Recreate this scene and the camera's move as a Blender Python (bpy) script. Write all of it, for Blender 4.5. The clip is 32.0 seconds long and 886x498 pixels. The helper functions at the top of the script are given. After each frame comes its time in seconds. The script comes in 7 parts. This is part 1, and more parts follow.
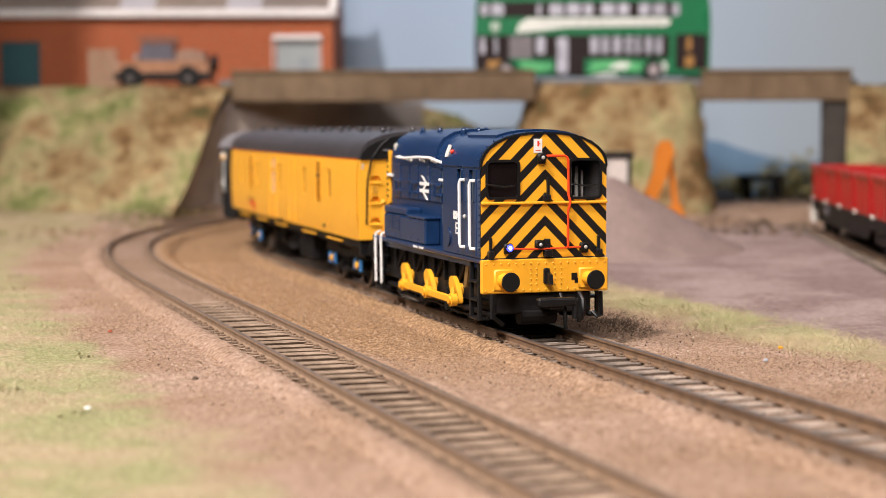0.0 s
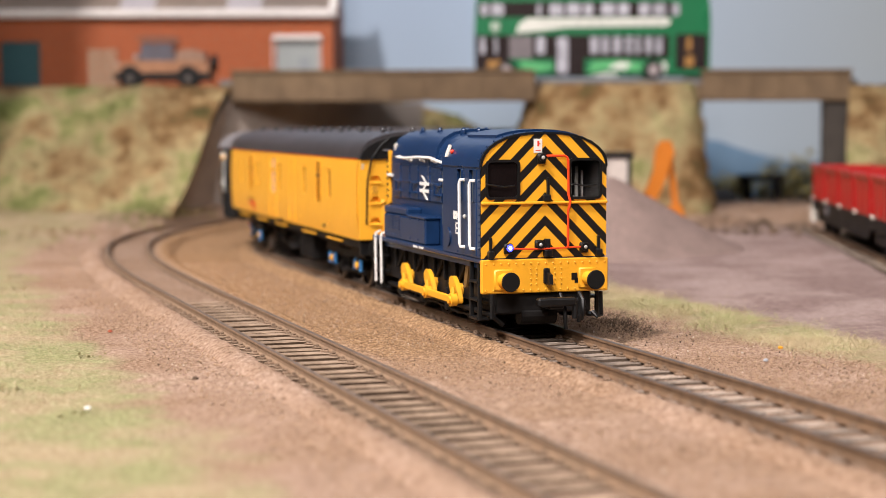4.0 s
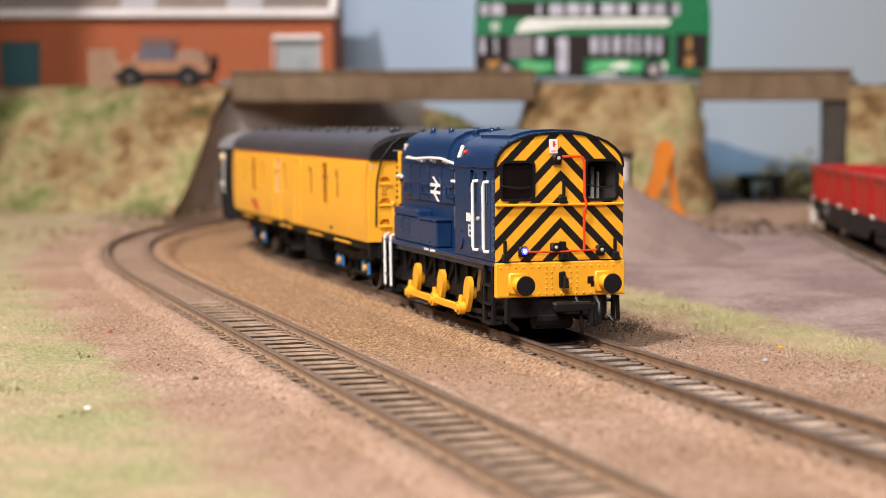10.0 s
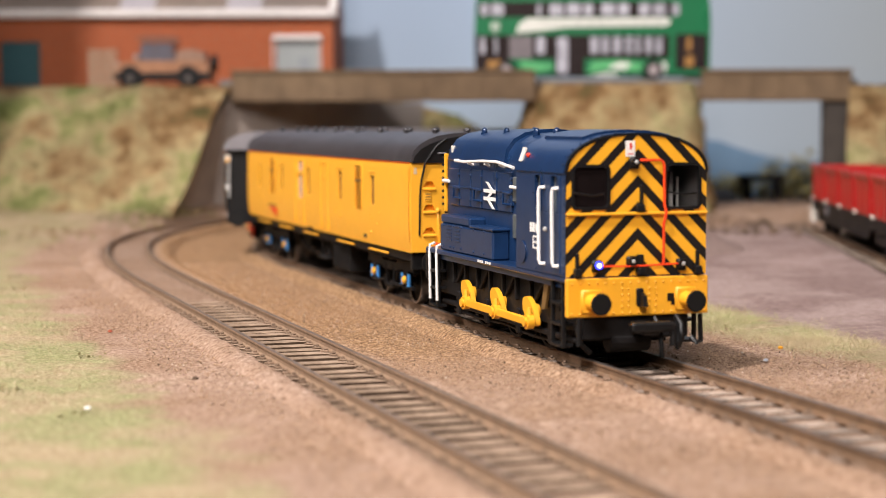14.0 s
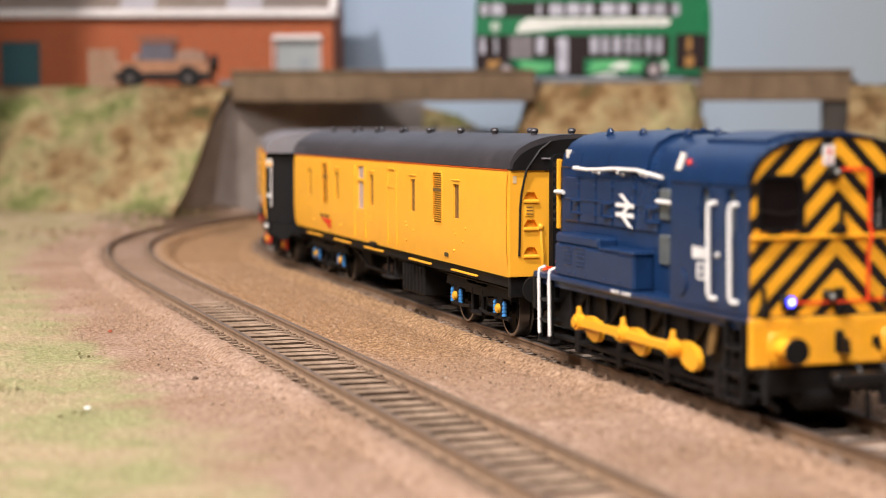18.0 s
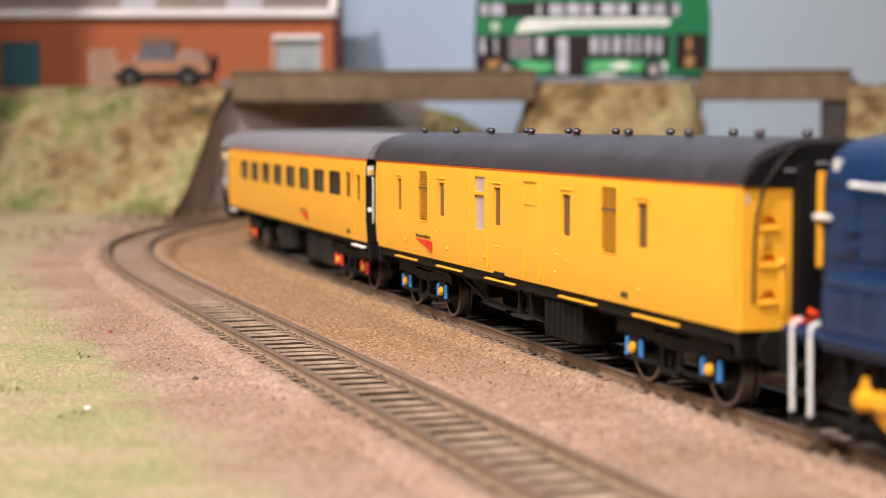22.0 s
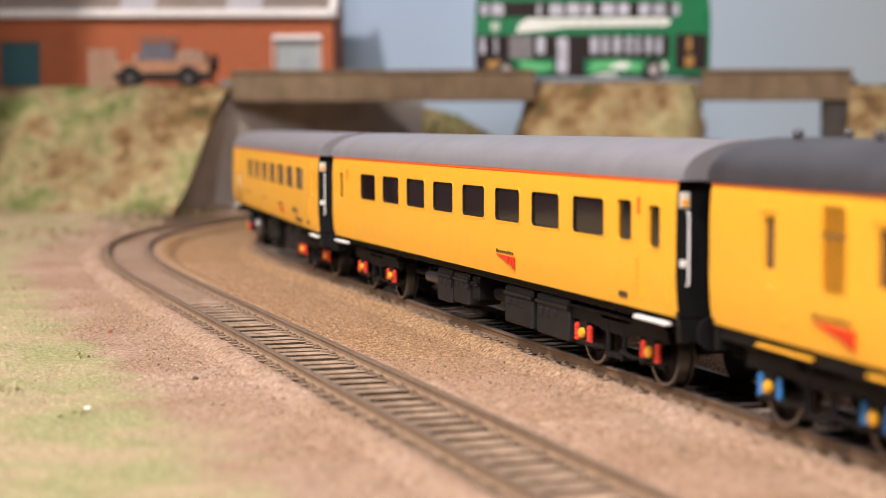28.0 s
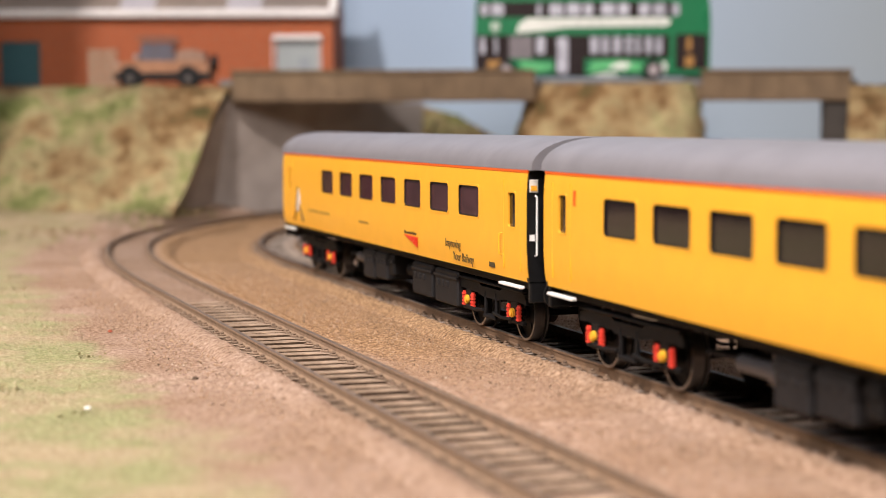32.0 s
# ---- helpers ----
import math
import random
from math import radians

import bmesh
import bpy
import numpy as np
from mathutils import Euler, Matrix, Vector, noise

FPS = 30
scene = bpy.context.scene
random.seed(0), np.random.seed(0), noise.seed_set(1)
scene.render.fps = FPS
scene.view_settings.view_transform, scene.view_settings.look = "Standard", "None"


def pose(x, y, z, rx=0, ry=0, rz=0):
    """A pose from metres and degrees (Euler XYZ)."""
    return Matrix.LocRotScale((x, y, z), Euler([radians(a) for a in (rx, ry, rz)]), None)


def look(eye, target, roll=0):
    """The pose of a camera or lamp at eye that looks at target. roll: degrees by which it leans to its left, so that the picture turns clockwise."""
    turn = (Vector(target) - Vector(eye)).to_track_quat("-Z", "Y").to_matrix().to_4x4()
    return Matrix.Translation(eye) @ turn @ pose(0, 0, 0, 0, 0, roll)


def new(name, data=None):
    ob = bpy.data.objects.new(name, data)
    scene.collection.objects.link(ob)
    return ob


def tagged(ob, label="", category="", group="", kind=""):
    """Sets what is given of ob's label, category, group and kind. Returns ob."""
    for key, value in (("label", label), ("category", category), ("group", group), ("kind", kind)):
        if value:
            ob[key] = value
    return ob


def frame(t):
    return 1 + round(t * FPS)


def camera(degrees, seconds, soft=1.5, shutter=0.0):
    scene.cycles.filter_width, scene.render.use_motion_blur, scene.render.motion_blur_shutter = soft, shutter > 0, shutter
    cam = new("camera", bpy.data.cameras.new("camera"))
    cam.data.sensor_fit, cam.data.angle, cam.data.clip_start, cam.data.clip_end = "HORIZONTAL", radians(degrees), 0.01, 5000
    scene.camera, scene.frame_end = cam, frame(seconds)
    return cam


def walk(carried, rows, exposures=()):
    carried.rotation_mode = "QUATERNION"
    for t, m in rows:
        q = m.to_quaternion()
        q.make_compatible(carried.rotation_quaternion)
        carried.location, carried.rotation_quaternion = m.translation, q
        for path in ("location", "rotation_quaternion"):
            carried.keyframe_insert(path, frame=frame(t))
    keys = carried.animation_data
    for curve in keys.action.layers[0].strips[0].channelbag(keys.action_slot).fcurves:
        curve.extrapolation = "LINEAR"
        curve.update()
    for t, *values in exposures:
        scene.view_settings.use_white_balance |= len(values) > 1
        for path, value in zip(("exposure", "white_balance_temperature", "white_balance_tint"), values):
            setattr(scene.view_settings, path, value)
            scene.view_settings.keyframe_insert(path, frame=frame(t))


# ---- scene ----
# A model railway, 4 mm to the foot. Lengths below are millimetres; K turns them into metres.
K = 0.001
RT = 4.0                      # top of the rails above the board
cam = camera(28.66, 32.0, soft=0.5, shutter=0.0)
cam.data.dof.use_dof = True
cam.data.dof.focus_distance = 0.442
cam.data.dof.aperture_fstop = 17.0
EYE = (0.0, 0.0, 0.05716)
PITCH = radians(4.135)
LOOK = look(EYE, (0.0, math.cos(PITCH), 0.05716 - math.sin(PITCH)), -0.126)
walk(cam, [(0.0, LOOK), (32.0, LOOK)], [(0.0, -0.07), (32.0, -0.07)])

# ---- light: an unseen key lamp set by the cast shadows, and added fills ----
world = bpy.data.worlds.new("hall")
scene.world = world
world.use_nodes = True
bg = world.node_tree.nodes["Background"]
bg.inputs["Color"].default_value = (0.5, 0.5, 0.55, 1)
bg.inputs["Strength"].default_value = 0.3


def area(name, eye, target, size, watts, colour):
    la = bpy.data.lights.new(name, "AREA")
    la.shape, la.size, la.energy, la.color = "DISK", size, watts, colour
    ob = new(name, la)
    ob.matrix_world = look([v * K for v in eye], [v * K for v in target])
    return ob


WARMLIGHT = (1.0, 0.91, 0.88)
area("layout_lamp", (-520, -300, 1400), (0, 620, 20), 0.12, 37.5, WARMLIGHT)
# front, overhead and side fills added to brighten the train and its setting
area("front_lamp", (-80, -900, 1000), (0, 600, 20), 0.6, 24.0, WARMLIGHT)
area("ceiling_lamp", (500, 300, 1750), (100, 700, 0), 0.9, 2.0, WARMLIGHT)
area("side_lamp", (-1000, 100, 900), (-20, 620, 40), 0.3, 13.0, WARMLIGHT)


# ---- materials ----
MATS = {}


def mat(name, colour, rough=0.5, metal=0.0, vary=0.12, scale=120.0, bump=0.0, bscale=600.0, second=None, mix=0.5, coat=0.0, spec=0.5, rand=0.0):
    """Base colour with grain at two sizes, an optional second colour in patches, and relief."""
    if name in MATS:
        return MATS[name]
    m = bpy.data.materials.new(name)
    m.use_nodes = True
    nt = m.node_tree
    b = nt.nodes["Principled BSDF"]
    n = nt.nodes.new
    link = nt.links.new
    tc = n("ShaderNodeTexCoord")
    big = n("ShaderNodeTexNoise"); big.inputs["Scale"].default_value = scale * 0.22; big.inputs["Detail"].default_value = 4
    fine = n("ShaderNodeTexNoise"); fine.inputs["Scale"].default_value = scale * 2.0; fine.inputs["Detail"].default_value = 5
    link(tc.outputs["Object"], big.inputs["Vector"]); link(tc.outputs["Object"], fine.inputs["Vector"])
    c1 = n("ShaderNodeMix"); c1.data_type = "RGBA"
    c2c = second or [v * (1 - vary) for v in colour]
    c1.inputs[6].default_value = (*colour, 1); c1.inputs[7].default_value = (*c2c, 1)
    ramp = n("ShaderNodeMapRange")
    ramp.inputs[1].default_value = 0.5 - 0.28 * (1.2 - mix); ramp.inputs[2].default_value = 0.5 + 0.28 * (1.2 - mix)
    link(big.outputs[0], ramp.inputs[0]); link(ramp.outputs[0], c1.inputs[0])
    hv = n("ShaderNodeHueSaturation")
    mr = n("ShaderNodeMapRange")
    mr.inputs[1].default_value = 0.25; mr.inputs[2].default_value = 0.75
    mr.inputs[3].default_value = 1 - vary; mr.inputs[4].default_value = 1 + vary
    link(fine.outputs[0], mr.inputs[0])
    if rand:
        oi = n("ShaderNodeObjectInfo")
        r2 = n("ShaderNodeMapRange"); r2.inputs[3].default_value = 1 - rand; r2.inputs[4].default_value = 1 + rand
        link(oi.outputs["Random"], r2.inputs[0])
        mu = n("ShaderNodeMath"); mu.operation = "MULTIPLY"
        link(mr.outputs[0], mu.inputs[0]); link(r2.outputs[0], mu.inputs[1])
        link(mu.outputs[0], hv.inputs["Value"])
    else:
        link(mr.outputs[0], hv.inputs["Value"])
    link(c1.outputs[2], hv.inputs["Color"])
    link(hv.outputs[0], b.inputs["Base Color"])
    rr = n("ShaderNodeMapRange"); rr.inputs[3].default_value = max(0.02, rough - 0.08); rr.inputs[4].default_value = min(1, rough + 0.08)
    link(big.outputs[0], rr.inputs[0]); link(rr.outputs[0], b.inputs["Roughness"])
    b.inputs["Metallic"].default_value = metal
    b.inputs["Specular IOR Level"].default_value = spec
    b.inputs["Coat Weight"].default_value = coat
    if bump:
        bt = n("ShaderNodeTexNoise"); bt.inputs["Scale"].default_value = bscale; bt.inputs["Detail"].default_value = 6
        link(tc.outputs["Object"], bt.inputs["Vector"])
        bn = n("ShaderNodeBump"); bn.inputs["Strength"].default_value = 0.6; bn.inputs["Distance"].default_value = bump * K
        link(bt.outputs[0], bn.inputs["Height"]); link(bn.outputs[0], b.inputs["Normal"])
    MATS[name] = m
    return m


def glow(name, colour, strength):
    m = bpy.data.materials.new(name)
    m.use_nodes = True
    b = m.node_tree.nodes["Principled BSDF"]
    b.inputs["Base Color"].default_value = (*colour, 1)
    b.inputs["Emission Color"].default_value = (*colour, 1)
    b.inputs["Emission Strength"].default_value = strength
    return m


def glass(name, colour=(0.9, 0.93, 0.95)):
    m = bpy.data.materials.new(name)
    m.use_nodes = True
    b = m.node_tree.nodes["Principled BSDF"]
    b.inputs["Base Color"].default_value = (*colour, 1)
    b.inputs["Transmission Weight"].default_value = 1.0
    b.inputs["Roughness"].default_value = 0.03
    b.inputs["IOR"].default_value = 1.3
    return m


YEL = mat("yellow_enamel", (0.84, 0.408, 0.03), 0.36, vary=0.04, scale=90, bump=0.03, bscale=900)
WARN = mat("warning_yellow", (0.82, 0.385, 0.02), 0.4, vary=0.05, scale=150)
BLUE = mat("rail_blue", (0.0078, 0.0275, 0.083), 0.3, vary=0.15, scale=150, bump=0.03, bscale=900, spec=0.4)
BLK = mat("satin_black", (0.007, 0.007, 0.0075), 0.45, vary=0.3, scale=200, spec=0.3)
FRAME = mat("frame_black", (0.009, 0.008, 0.008), 0.6, vary=0.35, scale=300, bump=0.05, spec=0.2)
ROOFD = mat("dark_grey_roof", (0.050, 0.046, 0.051), 0.42, vary=0.3, scale=60, bump=0.05)
ROOFG = mat("mid_grey_roof", (0.205, 0.195, 0.21), 0.42, vary=0.12, scale=60, bump=0.03)
ORANGE = mat("orange_line", (0.75, 0.11, 0.01), 0.4, vary=0.05)
RED = mat("signal_red", (0.75, 0.035, 0.012), 0.4, vary=0.08)
SPRING = mat("spring_blue", (0.06, 0.27, 0.62), 0.4, vary=0.1)
WHITE = mat("white_paint", (0.80, 0.79, 0.76), 0.45, vary=0.06)
STEEL = mat("wheel_steel", (0.35, 0.33, 0.31), 0.28, 0.9, vary=0.15)
RUBBER = mat("rubber_black", (0.005, 0.005, 0.005), 0.6, vary=0.2, spec=0.25)
RAILM = mat("rail_side", (0.17, 0.10, 0.055), 0.75, 0.0, vary=0.25, scale=200, bump=0.1, bscale=1500)
RAILT = mat("rail_head", (0.115, 0.095, 0.085), 0.4, 0.35, vary=0.2, scale=200)
RAILDUST = mat("rail_side_dusty", (0.235, 0.155, 0.096), 0.85, vary=0.2, scale=200, bump=0.1, bscale=1500, second=(0.22, 0.14, 0.085))
CHAIRM = mat("chair_mud_brown", (0.135, 0.09, 0.06), 0.95, vary=0.35, scale=300, bump=0.3, bscale=1200, second=(0.22, 0.155, 0.11), rand=0.25, spec=0.1)
RAILTDULL = mat("rail_head_dull", (0.15, 0.108, 0.08), 0.5, 0.15, vary=0.2, scale=200)
# side colours hold the shade in the sleeper gaps; the tops are dusty
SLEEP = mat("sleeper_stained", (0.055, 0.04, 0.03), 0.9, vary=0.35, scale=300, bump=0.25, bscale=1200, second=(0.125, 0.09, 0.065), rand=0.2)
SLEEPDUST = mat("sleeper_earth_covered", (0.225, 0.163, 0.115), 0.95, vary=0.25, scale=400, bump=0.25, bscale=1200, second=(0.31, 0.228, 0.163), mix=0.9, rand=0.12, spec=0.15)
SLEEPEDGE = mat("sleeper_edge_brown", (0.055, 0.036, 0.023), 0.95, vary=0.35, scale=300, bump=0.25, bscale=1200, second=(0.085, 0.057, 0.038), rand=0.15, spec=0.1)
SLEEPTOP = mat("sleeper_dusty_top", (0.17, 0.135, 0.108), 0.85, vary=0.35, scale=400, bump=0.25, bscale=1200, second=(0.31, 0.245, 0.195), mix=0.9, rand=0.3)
LIGHTGLASS = glass("clear_glazing")
DARKGLASS = mat("dark_glazing", (0.010, 0.007, 0.007), 0.08, vary=0.2, spec=0.55)
# dark panes, a faint maroon reflection put into the base colour
SALOON = mat("saloon_glazing", (0.017, 0.009, 0.010), 0.05, vary=0.25, scale=60, spec=0.5)


# ---- mesh building ----
class Shape:
    def __init__(self):
        self.v, self.f, self.m = [], [], []

    def add(self, verts, faces, slot=0):
        o = len(self.v)
        self.v += [tuple(p) for p in verts]
        self.f += [tuple(i + o for i in fa) for fa in faces]
        self.m += [slot] * len(faces)
        return self

    def box(self, x0, x1, y0, y1, z0, z1, c=0.0, slot=0):
        """A box, its edges chamfered by c."""
        if c <= 0:
            v = [(x, y, z) for x in (x0, x1) for y in (y0, y1) for z in (z0, z1)]
            return self.add(v, [(0, 1, 3, 2), (4, 6, 7, 5), (0, 4, 5, 1), (2, 3, 7, 6), (0, 2, 6, 4), (1, 5, 7, 3)], slot)
        c = min(c, (x1 - x0) * 0.45, (y1 - y0) * 0.45, (z1 - z0) * 0.45)
        v, ix = [], {}
        for i, (x, sx) in enumerate(((x0, 1), (x1, -1))):
            for j, (y, sy) in enumerate(((y0, 1), (y1, -1))):
                for k, (z, sz) in enumerate(((z0, 1), (z1, -1))):
                    ix[i, j, k] = len(v)
                    v += [(x, y + sy * c, z + sz * c), (x + sx * c, y, z + sz * c), (x + sx * c, y + sy * c, z)]
        f = []
        for i in (0, 1):
            q = [ix[i, 0, 0], ix[i, 1, 0], ix[i, 1, 1], ix[i, 0, 1]]
            f.append(q if i else q[::-1])
            q = [ix[0, i, 0] + 1, ix[1, i, 0] + 1, ix[1, i, 1] + 1, ix[0, i, 1] + 1]
            f.append(q[::-1] if i else q)
            q = [ix[0, 0, i] + 2, ix[1, 0, i] + 2, ix[1, 1, i] + 2, ix[0, 1, i] + 2]
            f.append(q if i else q[::-1])
        for j in (0, 1):
            for k in (0, 1):
                f.append([ix[0, j, k] + 1, ix[1, j, k] + 1, ix[1, j, k] + 2, ix[0, j, k] + 2])
                f.append([ix[j, 0, k] + 0, ix[j, 1, k] + 0, ix[j, 1, k] + 2, ix[j, 0, k] + 2])
                f.append([ix[j, k, 0] + 0, ix[j, k, 1] + 0, ix[j, k, 1] + 1, ix[j, k, 0] + 1])
        for key in ix:
            f.append([ix[key], ix[key] + 1, ix[key] + 2])
        return self.add(v, f, slot)

    def cyl(self, a, b, r, n=12, r2=None, slot=0, caps=True):
        """A rod from a to b."""
        a, b = Vector(a), Vector(b)
        d = (b - a).normalized()
        u = d.orthogonal().normalized()
        w = d.cross(u)
        r2 = r if r2 is None else r2
        v = []
        for p, rr in ((a, r), (b, r2)):
            v += [p + (u * math.cos(2 * math.pi * i / n) + w * math.sin(2 * math.pi * i / n)) * rr for i in range(n)]
        f = [(i, (i + 1) % n, n + (i + 1) % n, n + i) for i in range(n)]
        if caps:
            f += [tuple(range(n))[::-1], tuple(range(n, 2 * n))]
        return self.add(v, f, slot)

    def rod(self, pts, r, n=6, slot=0):
        """A bent wire through the points."""
        pts = [Vector(p) for p in pts]
        v, f = [], []
        u = None
        for i, p in enumerate(pts):
            d = (pts[min(i + 1, len(pts) - 1)] - pts[max(i - 1, 0)]).normalized()
            u = d.orthogonal().normalized() if u is None else (u - d * u.dot(d)).normalized()
            w = d.cross(u)
            v += [p + (u * math.cos(2 * math.pi * k / n) + w * math.sin(2 * math.pi * k / n)) * r for k in range(n)]
        for i in range(len(pts) - 1):
            f += [(i * n + k, i * n + (k + 1) % n, (i + 1) * n + (k + 1) % n, (i + 1) * n + k) for k in range(n)]
        f += [tuple(range(n))[::-1], tuple(range((len(pts) - 1) * n, len(pts) * n))]
        return self.add(v, f, slot)

    def ball(self, p, rx, ry=None, rz=None, n=10, m=6, slot=0):
        ry, rz = ry or rx, rz or rx
        v, f = [(p[0], p[1], p[2] + rz)], []
        for j in range(1, m):
            a = math.pi * j / m
            v += [(p[0] + rx * math.sin(a) * math.cos(2 * math.pi * i / n), p[1] + ry * math.sin(a) * math.sin(2 * math.pi * i / n), p[2] + rz * math.cos(a)) for i in range(n)]
        v.append((p[0], p[1], p[2] - rz))
        for i in range(n):
            f.append((0, 1 + i, 1 + (i + 1) % n))
            for j in range(m - 2):
                f.append((1 + j * n + i, 1 + (j + 1) * n + i, 1 + (j + 1) * n + (i + 1) % n, 1 + j * n + (i + 1) % n))
            f.append((1 + (m - 2) * n + i, len(v) - 1, 1 + (m - 2) * n + (i + 1) % n))
        return self.add(v, f, slot)

    def loft(self, rings, close=True, caps=True, slot=0):
        """Skin over rings of equal numbers of points."""
        n = len(rings[0])
        v = [p for r in rings for p in r]
        f = []
        for i in range(len(rings) - 1):
            for k in range(n if close else n - 1):
                f.append((i * n + k, i * n + (k + 1) % n, (i + 1) * n + (k + 1) % n, (i + 1) * n + k))
        if caps:
            f += [tuple(range(n))[::-1], tuple(range((len(rings) - 1) * n, len(rings) * n))]
        return self.add(v, f, slot)

    def slab(self, outline, axis, a, b, slot=0):
        """A flat outline of 2D points given thickness from a to b along an axis (0, 1 or 2)."""
        def put(p, d):
            return (d, p[0], p[1]) if axis == 0 else (p[0], d, p[1]) if axis == 1 else (p[0], p[1], d)
        return self.loft([[put(p, a) for p in outline], [put(p, b) for p in outline]], slot=slot)


SITE = [Matrix.Identity(4)]     # where top-level things of the background stand: set before each group of them


def site(depth, share):
    """The background is laid out in plan lengths; share is its true scale about the point of the centre line at that depth."""
    y = {1085: 1048.0, 884: 862.6}[depth]
    SITE[0] = Matrix.Translation((0, (y - share * depth) * K, 0)) @ Matrix.Scale(share, 4)


def part(name, sh, material, parent=None, label="", smooth=False, at=None):
    """One mesh object from a shape, under a thing or a part."""
    me = bpy.data.meshes.new(name)
    me.from_pydata([(x * K, y * K, z * K) for x, y, z in sh.v], [], sh.f)
    for m in (material if isinstance(material, (list, tuple)) else [material]):
        me.materials.append(m)
    if any(sh.m):
        me.polygons.foreach_set("material_index", sh.m)
    bm = bmesh.new()
    bm.from_mesh(me)
    bmesh.ops.recalc_face_normals(bm, faces=bm.faces[:])
    bm.to_mesh(me)
    bm.free()
    if smooth:
        me.polygons.foreach_set("use_smooth", [True] * len(me.polygons))
        me.set_sharp_from_angle(angle=radians(38))
    me.update()
    ob = new(name, me)
    if parent:
        ob.parent = parent
    ob.matrix_basis = (at or Matrix.Identity(4)) if parent else SITE[0] @ (at or Matrix.Identity(4))
    if label:
        tagged(ob, label)
    return ob


def again(ob, m, parent=None):
    """Another object on the same mesh."""
    o = new(ob.name.split(".")[0], ob.data)
    o.parent = parent or ob.parent
    o.matrix_basis = m
    if "label" in ob:
        tagged(o, ob["label"])
    return o


def thing(name, label, category, group="", kind="", at=None):
    ob = tagged(new(name), label, category, group, kind)
    ob.empty_display_size = 0.01
    ob.matrix_basis = SITE[0] @ (at or Matrix.Identity(4))
    return ob


def mm(x, y, z, rx=0, ry=0, rz=0):
    return pose(x * K, y * K, z * K, rx, ry, rz)


# ---- the lines of the two tracks ----
def near_table():
    x, y, th, out, ds = 55.66, 150.0, radians(108.692), [], 2.0
    s = -276.0
    while s < 1260:
        out.append((s, x, y, th))
        k = min(max((s - 152.7) / 259.2, 0), 1) / 492.5
        x += math.cos(th) * ds
        y += math.sin(th) * ds
        th -= k * ds
        s += ds
    return out


NEAR = near_table()


def near(s):
    i = min(max((s - NEAR[0][0]) / 2.0, 0), len(NEAR) - 1.001)
    j = int(i)
    w = i - j
    return tuple(a + (b - a) * w for a, b in zip(NEAR[j][1:], NEAR[j + 1][1:]))


# heading of the train's track, degrees, at lengths along it
BENDS = ((-330, 101.5), (-220, 107.25), (-110, 108.54), (0, 107.7), (110, 107.12), (200, 108.79), (280, 103.04), (360, 92.69), (480, 77.09), (640, 56.29), (960, 14.7))


def far_heading(s):
    s = min(max(s, BENDS[0][0]), BENDS[-1][0])
    for (a, ha), (b, hb) in zip(BENDS, BENDS[1:]):
        if s <= b:
            return radians(ha + (hb - ha) * (s - a) / (b - a))


def far_table():
    x, y, out = 17.75, 464.05, {0: (17.75, 464.05)}
    for way in (1, -1):
        x, y = out[0]
        for i in range(500):
            th = far_heading(way * (i + 0.5) * 2.0)
            x += way * math.cos(th) * 2.0
            y += way * math.sin(th) * 2.0
            out[way * (i + 1)] = (x, y)
    return out


FAR = far_table()


def far(s):
    """Point and heading (away from the viewer) on the train's track."""
    i = min(max(s / 2.0, -499.9), 498.9)
    j = math.floor(i)
    (xa, ya), (xb, yb), w = FAR[j], FAR[j + 1], i - j
    return xa + (xb - xa) * w, ya + (yb - ya) * w, far_heading(s)


RUN = [(0.0, -33.3), (7.4, -33.3), (8.0, -34.5), (9.0, -38.3), (10.0, -43.9), (11.0, -51.6), (12.0, -61.7), (13.0, -74.4),
       (14.0, -89.7), (15.0, -107.5), (16.0, -127.4), (17.0, -149.3), (18.0, -172.9), (19.0, -198.3), (20.0, -226.3),
       (21.0, -256.1), (22.0, -287.9), (23.0, -321.5), (24.0, -356.1), (25.0, -391.4), (26.0, -427.9), (27.0, -466.1),
       (28.0, -507.1), (29.0, -551.7), (30.0, -599.6), (31.0, -649.6), (32.0, -700.5)]


def run(t):
    """Where the locomotive's front buffers are along the track at t seconds."""
    if t <= 7.4:
        return RUN[0][1]
    for i in range(1, len(RUN) - 1):
        if t <= RUN[i + 1][0]:
            break
    (ta, a), (tb, b) = RUN[i], RUN[i + 1]
    def slope(j):
        if j <= 1:
            return 0.0
        if j >= len(RUN) - 1:
            return -51.0
        return (RUN[j + 1][1] - RUN[j - 1][1]) / (RUN[j + 1][0] - RUN[j - 1][0])
    h, u = tb - ta, (t - ta) / (tb - ta)
    return (2 * u**3 - 3 * u**2 + 1) * a + (u**3 - 2 * u**2 + u) * h * slope(i) + (3 * u**2 - 2 * u**3) * b + (u**3 - u**2) * h * slope(i + 1)


# ---- ground ----
def smooth(a, b, v):
    t = min(max((v - a) / (b - a), 0), 1)
    return t * t * (3 - 2 * t)


